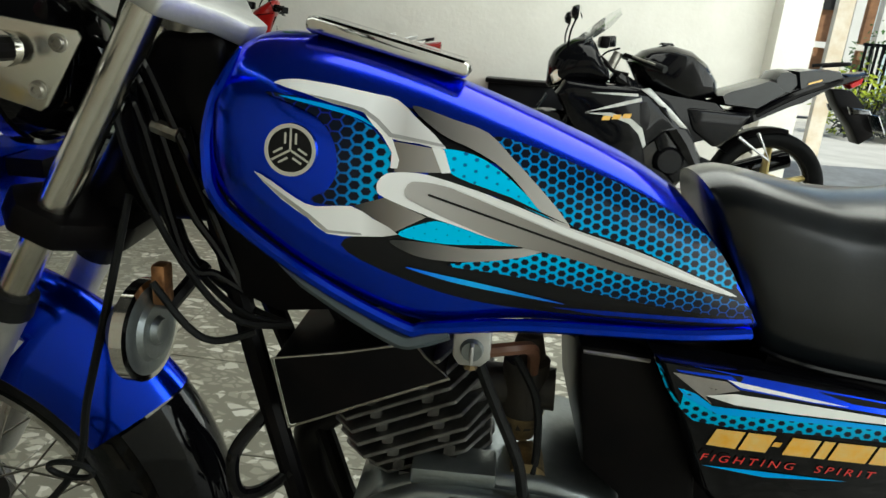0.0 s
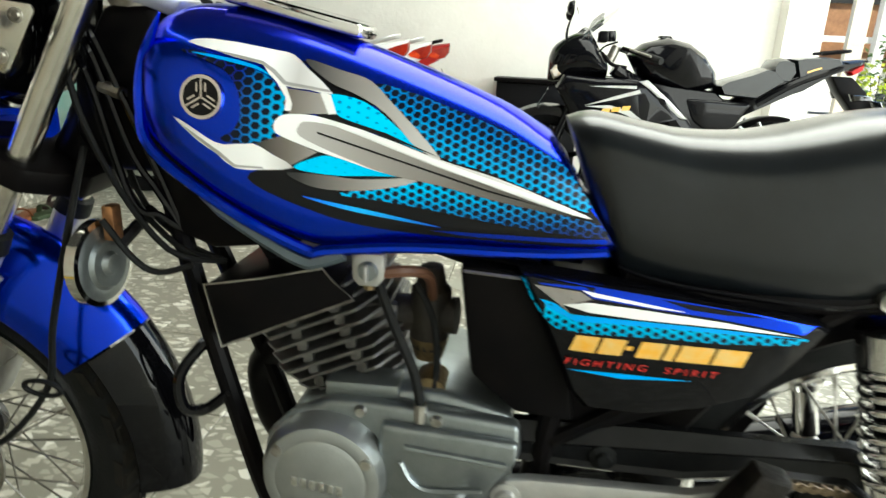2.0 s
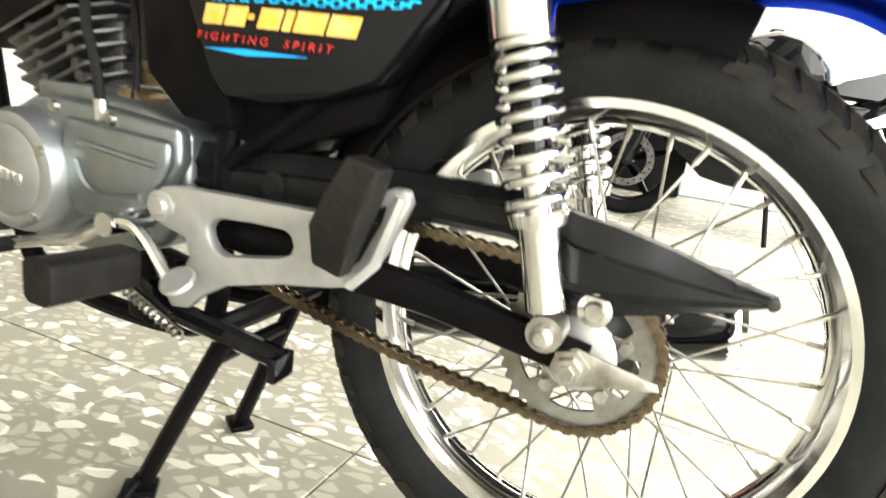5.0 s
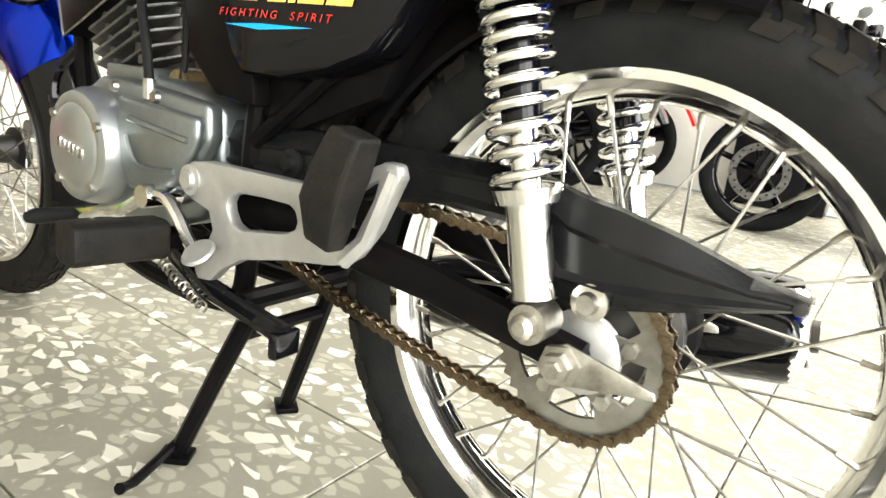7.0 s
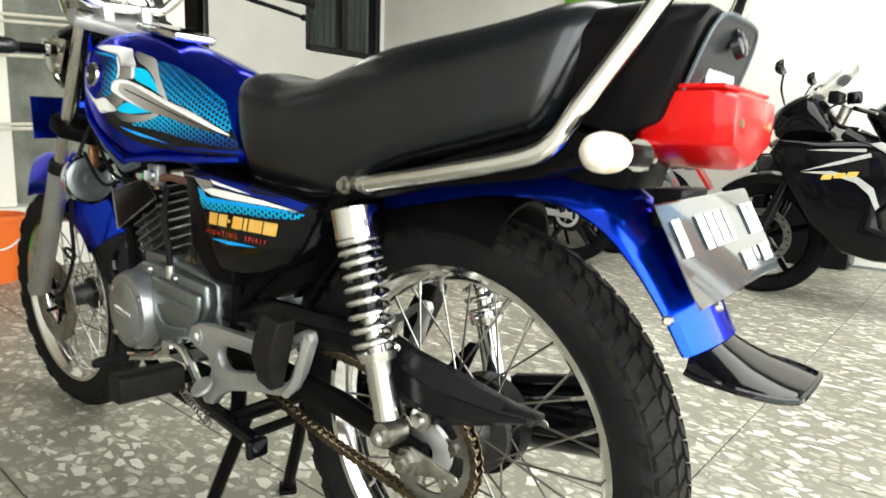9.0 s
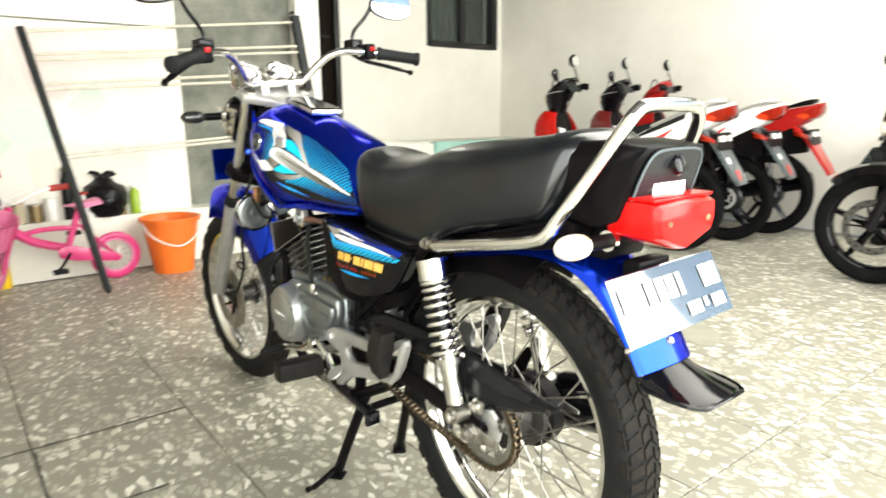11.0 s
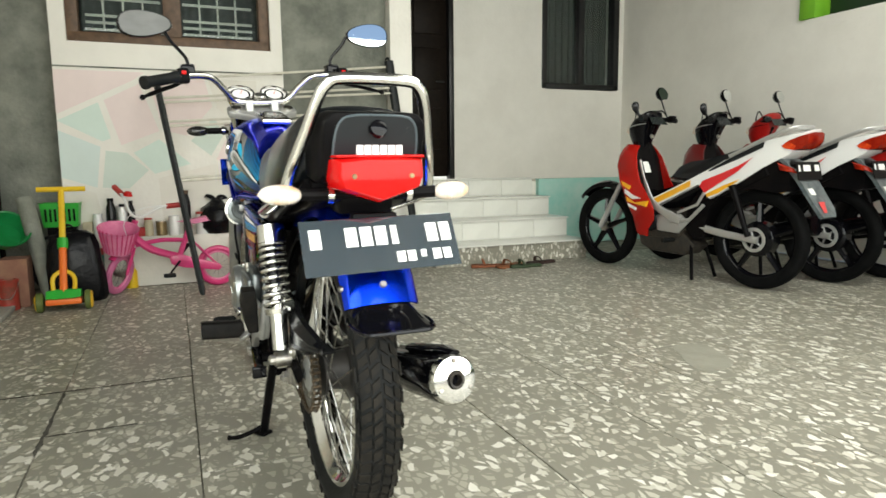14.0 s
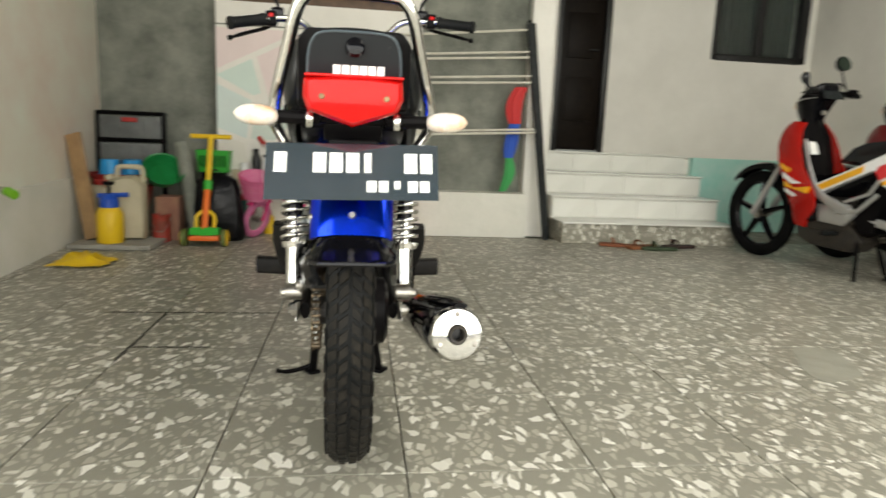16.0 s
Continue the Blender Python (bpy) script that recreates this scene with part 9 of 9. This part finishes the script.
# ledge shelf: bottles, jars and boxes
tray = thing("basket_bin", "green slotted plastic basket on the ledge", "basket", at=pose(3.36, 1.0, 0.42))
part("bin_body", G().loft([[(x * k, y * k2, z) for x, y in ((-0.07, -0.11), (0.07, -0.11), (0.07, 0.11), (-0.07, 0.11))] for k, k2, z in ((0.82, 0.86, 0), (1.0, 1.0, 0.15), (1.06, 1.05, 0.152), (0.94, 0.95, 0.15), (0.78, 0.82, 0.008))]), green_pl, tray, smooth=0)
for k in range(7):
    part("slot", G().box((-0.066, -0.078 + 0.026 * k, 0.075), (0.004, 0.012, 0.08), pose(0, 0, 0, 0, -5, 0).to_3x3()), satin_black, tray)
thing("shelf_block", "dark block under the green basket", "block", G().box((3.38, 1.0, 0.375), (0.12, 0.16, 0.085)), satin_black, smooth=0, bevel=0.004)


def bottle(y, r, h, body, cap, label, neck=0.45, x=3.39):
    ob = thing("bottle", label, "bottle", at=pose(x, y, 0.33), group="bottles on the ledge")
    part("bottle_body", G().lathe([(0, 0), (r, 0), (r, h * 0.74), (r * neck, h * 0.88), (r * neck, h * 0.94), (0, h * 0.94)], None, 18), body, ob)
    part("cap", G().lathe([(r * neck * 1.1, h * 0.92), (r * neck * 1.1, h), (0, h)], None, 14), cap, ob)


bottle(0.80, 0.030, 0.16, white_gloss, white_gloss, "white plastic bottle with a white cap", 0.8)
bottle(0.72, 0.030, 0.26, gloss_black, gloss_black, "black spray can on the ledge", 0.6)
bottle(0.655, 0.026, 0.22, white_gloss, dark_grey_paint, "white spray can with a grey cap", 0.6)
bottle(0.60, 0.024, 0.24, dark_grey_paint, dark_grey_paint, "dark bottle on the ledge", 0.5)
bottle(0.50, 0.030, 0.12, cream_pl, red_pl, "small cream jar with a red lid", 0.8)
bottle(0.42, 0.035, 0.10, brass, steel, "brass-coloured tin on the ledge", 0.95)
bottle(0.34, 0.035, 0.13, white_gloss, white_gloss, "white tub on the ledge", 0.9)
bottle(0.255, 0.026, 0.30, dark_grey_paint, brown_wood, "tall dark bottle on the ledge", 0.55)
bottle(0.16, 0.042, 0.15, white_gloss, red_pl, "white and red round tin", 0.9)
bottle(-0.10, 0.028, 0.17, material("lime_bottle", (0.32, 0.50, 0.02), 0.2, trans=0.3), white_gloss, "lime-green bottle by the bucket", 0.5)
bottle(-0.02, 0.03, 0.08, brass, brass, "small dull brass tin on the ledge", 0.95)
for y, c_, h in ((1.02, red_pl, 0.07), (1.06, gloss_black, 0.20), (0.86, cream_pl, 0.11), (0.55, red_pl, 0.06)):
    thing("carton", "small carton on the ledge", "carton", G().box((3.40, y, 0.33 + h / 2), (0.07, 0.055, h)), c_, group="cartons on the ledge", smooth=0, bevel=0.003)
thing("jar", "cloudy plastic measuring jug on the ledge", "jug", G().lathe([(0, 0), (0.05, 0), (0.062, 0.12), (0.058, 0.118), (0.046, 0.006), (0, 0.006)], None, 20), material("cloudy_plastic", (0.62, 0.68, 0.70), 0.35), at=pose(3.38, 0.985, 0.33))
bottle_floor = thing("bottle", "yellow detergent bottle with a red cap on the floor", "bottle", at=pose(3.30, 0.62, 0))
part("bottle_body", G().lathe([(0, 0), (0.035, 0), (0.037, 0.01), (0.035, 0.11), (0.018, 0.135), (0, 0.135)], None, 18), yellow_pl, bottle_floor)
part("cap", G().lathe([(0.016, 0.13), (0.015, 0.17), (0, 0.17)], None, 14), red_pl, bottle_floor)
tube_floor = thing("bottle", "green tube with a red cap on the floor", "bottle", at=pose(3.28, 0.80, 0))
part("bottle_body", G().lathe([(0, 0), (0.03, 0), (0.03, 0.24), (0, 0.24)], None, 16), material("dark_teal_plastic", (0.02, 0.12, 0.10), 0.4), tube_floor)
part("cap", G().lathe([(0.031, 0.235), (0.031, 0.275), (0, 0.275)], None, 16), red_pl, tube_floor)

# sandals below the steps
for k, (x, y, a, c_) in enumerate(((3.02, -1.86, 70, (0.20, 0.06, 0.02)), (2.96, -2.02, 110, (0.22, 0.08, 0.03)), (2.90, -2.12, 85, (0.03, 0.05, 0.02)), (3.00, -2.32, 100, (0.03, 0.015, 0.012)))):
    mt = material("sandal_%s" % "abcd"[k], c_, 0.6)
    sd = thing("sandal", "worn brown sandal on the floor by the steps" if k < 2 else "dark worn sandal on the floor by the steps", "sandal", at=pose(x, y, 0.0, 0, 0, a), group="sandals")
    part("sole", G().prism([(0.13, 0.02), (0.12, 0.045), (0.04, 0.048), (-0.06, 0.036), (-0.13, 0.032), (-0.14, 0), (-0.13, -0.032), (-0.06, -0.034), (0.04, -0.045), (0.12, -0.035)], 0.002, 0.022, "xy"), mt, sd, bevel=0.004)
    part("strap", G().tube(curve([(0.02, 0.046, 0.015), (0.03, 0.03, 0.05), (0.035, 0, 0.06), (0.03, -0.03, 0.05), (0.02, -0.046, 0.015)], 4), 0.012, 6, flat=0.4), mt, sd)

# a worn-smooth cement repair in the terrazzo
ring = [(0.76, -1.63), (0.745, -1.72), (0.705, -1.77), (0.62, -1.745), (0.54, -1.72), (0.47, -1.685), (0.425, -1.60), (0.405, -1.50), (0.46, -1.485), (0.55, -1.51), (0.63, -1.56), (0.70, -1.59)]
thing("floor_patch", "smooth grey cement repair in the terrazzo floor", "floor patch", G().prism(ring, -0.003, 0.0015, "xy"), material("smooth_cement_patch", (0.32, 0.31, 0.255), 0.4, col2=(0.26, 0.255, 0.205), nscale=7, bump=0.1), kind="structure", smooth=0)

# tap on the side wall
tap = thing("tap", "small tap with a lime-green hose connector on the wall", "tap")
part("tap_body", G().tube([(1.74, 1.66, 0.41), (1.74, 1.57, 0.41), (1.735, 1.55, 0.40)], 0.014, 8), steel, tap)
part("connector", G().tube([(1.735, 1.555, 0.405), (1.71, 1.51, 0.39)], 0.022, 10), lime, tap)

# utility cabinet behind the sports motorcycle
cab = thing("utility_cabinet", "dark grey low cabinet against the boundary wall", "cabinet")
part("cabinet_body", G().box((0.46, -4.32, 0.36), (0.62, 0.30, 0.70)), dark_grey_paint, cab, bevel=0.008)
part("cabinet_lid", G().box((0.46, -4.31, 0.725), (0.66, 0.34, 0.03)), satin_black, cab, bevel=0.006)
for x in (0.22, 0.70):
    part("cabinet_foot", G().box((x, -4.32, 0.005), (0.05, 0.2, 0.012)), satin_black, cab)

# ---- outside the gate: ramp, fence, plants, house across the way ----
thing("ramp", "grey steel ramp plate on the ground by the gate", "ramp", G().loft([[(-1.75, -4.6, 0.005), (-3.1, -4.9, 0.005), (-3.3, -5.8, 0.10), (-1.9, -5.6, 0.10)], [(-1.75, -4.6, 0.02), (-3.1, -4.9, 0.02), (-3.3, -5.8, 0.13), (-1.9, -5.6, 0.13)]]), material("grey_ramp_steel", (0.20, 0.21, 0.21), 0.5, metal=0.3, col2=(0.13, 0.13, 0.13), nscale=4), smooth=0)
thing("timber_post", "pale timber post standing upright beyond the gate", "post", G().box((-2.855, -7.0, 1.5), (0.17, 0.09, 3.0)), material("pale_weathered_timber", (0.62, 0.50, 0.34), 0.7, col2=(0.74, 0.68, 0.56), nscale=5, bump=0.15), smooth=20, bevel=0.006)
house = thing("house", "pale blue house with brown timber bay and white posts", "house")
part("wall", G().box((-12.0, -16.2, 2.2), (9.4, 0.3, 4.4)), material("pale_blue_wall", (0.56, 0.66, 0.68), 0.8, col2=(0.50, 0.60, 0.62), nscale=2), house)
part("timber_bay", G().box((-5.9, -15.4, 2.2), (2.8, 0.3, 4.4)), material("brown_timber_wall", (0.30, 0.15, 0.07), 0.7, col2=(0.20, 0.10, 0.05), nscale=6), house)
win = part("window", G().box((-6.15, -15.22, 2.75), (1.3, 0.06, 0.9)), room_dark, house)
for x in (-6.85, -5.45):
    part("window_frame", G().box((x, -15.20, 2.75), (0.10, 0.10, 1.1)), plaster, win)
for x in (-5.05, -6.62, -7.20):
    part("post", G().box((x, -14.7, 2.2), (0.20, 0.22, 4.4)), plaster, house)
part("ledge", G().box((-6.1, -14.95, 1.55), (2.4, 0.3, 0.12)), plaster, house)
part("skirt", G().box((-6.1, -15.1, 0.5), (2.4, 0.25, 1.0)), plaster, house)
fence = thing("fence", "black iron bar fence along the lane", "fence")
part("rail", G().box((-8.3, -12.0, 1.50), (5.4, 0.05, 0.05)), gloss_black, fence)
part("rail", G().box((-8.3, -12.0, 0.12), (5.4, 0.05, 0.05)), gloss_black, fence)
bar_me = finish(G().box((0, 0, 0.74), (0.04, 0.03, 1.48)), "fence_bar", 0)
bar_me.materials.append(gloss_black)
for k in range(54):
    part("fence_bar", bar_me, None, fence, m=pose(-5.65 - 0.1 * k, -12.0, 0.01))
leaf_y = material("yellow_green_leaf", (0.26, 0.36, 0.02), 0.5, col2=(0.42, 0.46, 0.03), nscale=9)
leaf_d = material("dark_purple_leaf", (0.045, 0.035, 0.045), 0.5, col2=(0.03, 0.055, 0.025), nscale=9)


def bush(at, r, h, mat, n, seed, label):
    rg = random.Random(seed)
    g = G()
    for _ in range(n):
        a, q = rg.uniform(0, 6.283), rg.random() ** 0.5
        z = h * rg.uniform(0.05, 1.0) * (1.1 - 0.5 * q)
        p = Vector((math.cos(a) * q * r, math.sin(a) * q * r, z))
        m_ = Euler((rg.uniform(-0.9, 0.9), rg.uniform(-0.9, 0.9), a)).to_matrix()
        l, w = rg.uniform(0.08, 0.16), rg.uniform(0.02, 0.04)
        g.add([p + m_ @ Vector(v) for v in ((0, 0, 0), (l * 0.5, w, 0.02), (l, 0, 0.0), (l * 0.5, -w, 0.02))], [(0, 1, 2, 3)])
    ob = thing("bush", label, "bush", at=at)
    part("leaves", g, mat, ob, smooth=0)
    st = G()
    for k in range(7):
        a = 6.283 * k / 7
        st.tube([(0, 0, 0), (math.cos(a) * r * 0.4, math.sin(a) * r * 0.4, h * 0.75)], [0.012, 0.005], 5)
    part("stems", st, dark_wood, ob)


for k in range(7):
    bush(pose(-5.25 - 0.55 * k, -11.3 + 0.1 * (k % 2), 0.0), 0.50, 1.15, leaf_y, 340, 10 + k, "yellow-green leafy shrub by the fence")
    bush(pose(-5.3 - 0.55 * k, -10.7 - 0.1 * (k % 2), 0.0), 0.45, 0.75, leaf_d, 300, 30 + k, "low dark purple shrub by the fence")
for k in range(3):
    bush(pose(-6.3 - 1.1 * k, -12.9, 0.0), 0.6, 2.1, material("leaf_green_%s" % "abc"[k], (0.06, 0.13, 0.03), 0.5), 260, 50 + k, "tall green shrub behind the fence")


# ---- floor tiles, each a piece of its own ----
TS = 0.425
tile_g = G().box((0, 0, 0), (TS - 0.0035, TS - 0.0035, 0.012))
tile_me = finish(tile_g, "tile", 0, 0.0012, 1)
tile_me.materials.append(terrazzo_mat)
for i in range(-10, 8):
    for j in range(-11, 5):
        x, y = 1.19 - TS / 2 + TS * i, 0.305 - TS / 2 + TS * j
        if -3.3 < x < 3.35 and YR < y < YL + 0.25:
            part("tile", tile_me, None, floor, m=pose(x, y, -0.006 + random.uniform(-0.0006, 0.0), random.uniform(-0.05, 0.05), random.uniform(-0.05, 0.05), 90 * random.randint(0, 3)))


# ---- grime collected along some of the joints ----
grime = material("dark_joint_grime", (0.05, 0.046, 0.038), 0.8, col2=(0.12, 0.115, 0.095), nscale=30)
for a, b in (((0.62, 0.73), (1.19, 0.73)), ((0.765, 0.73), (0.765, 0.47)), ((1.19, 0.95), (1.19, 0.30))):
    a, b = Vector((*a, 0)), Vector((*b, 0))
    side = Vector((-(b - a).y, (b - a).x, 0)).normalized()
    n = int((b - a).length / 0.02)
    loops = []
    for k in range(n + 1):
        w = 0.0035 + 0.007 * random.random() ** 3 if 0 < k < n else 0.001
        w2 = 0.0035 + 0.007 * random.random() ** 3 if 0 < k < n else 0.001
        p = a.lerp(b, k / n)
        loops.append([p + side * w + Vector((0, 0, 0.0015)), p - side * w2 + Vector((0, 0, 0.0015))])
    thing("joint_grime", "dark grime collected along a floor joint", "stain", G().loft(loops, False, False), grime, kind="structure", smooth=0)
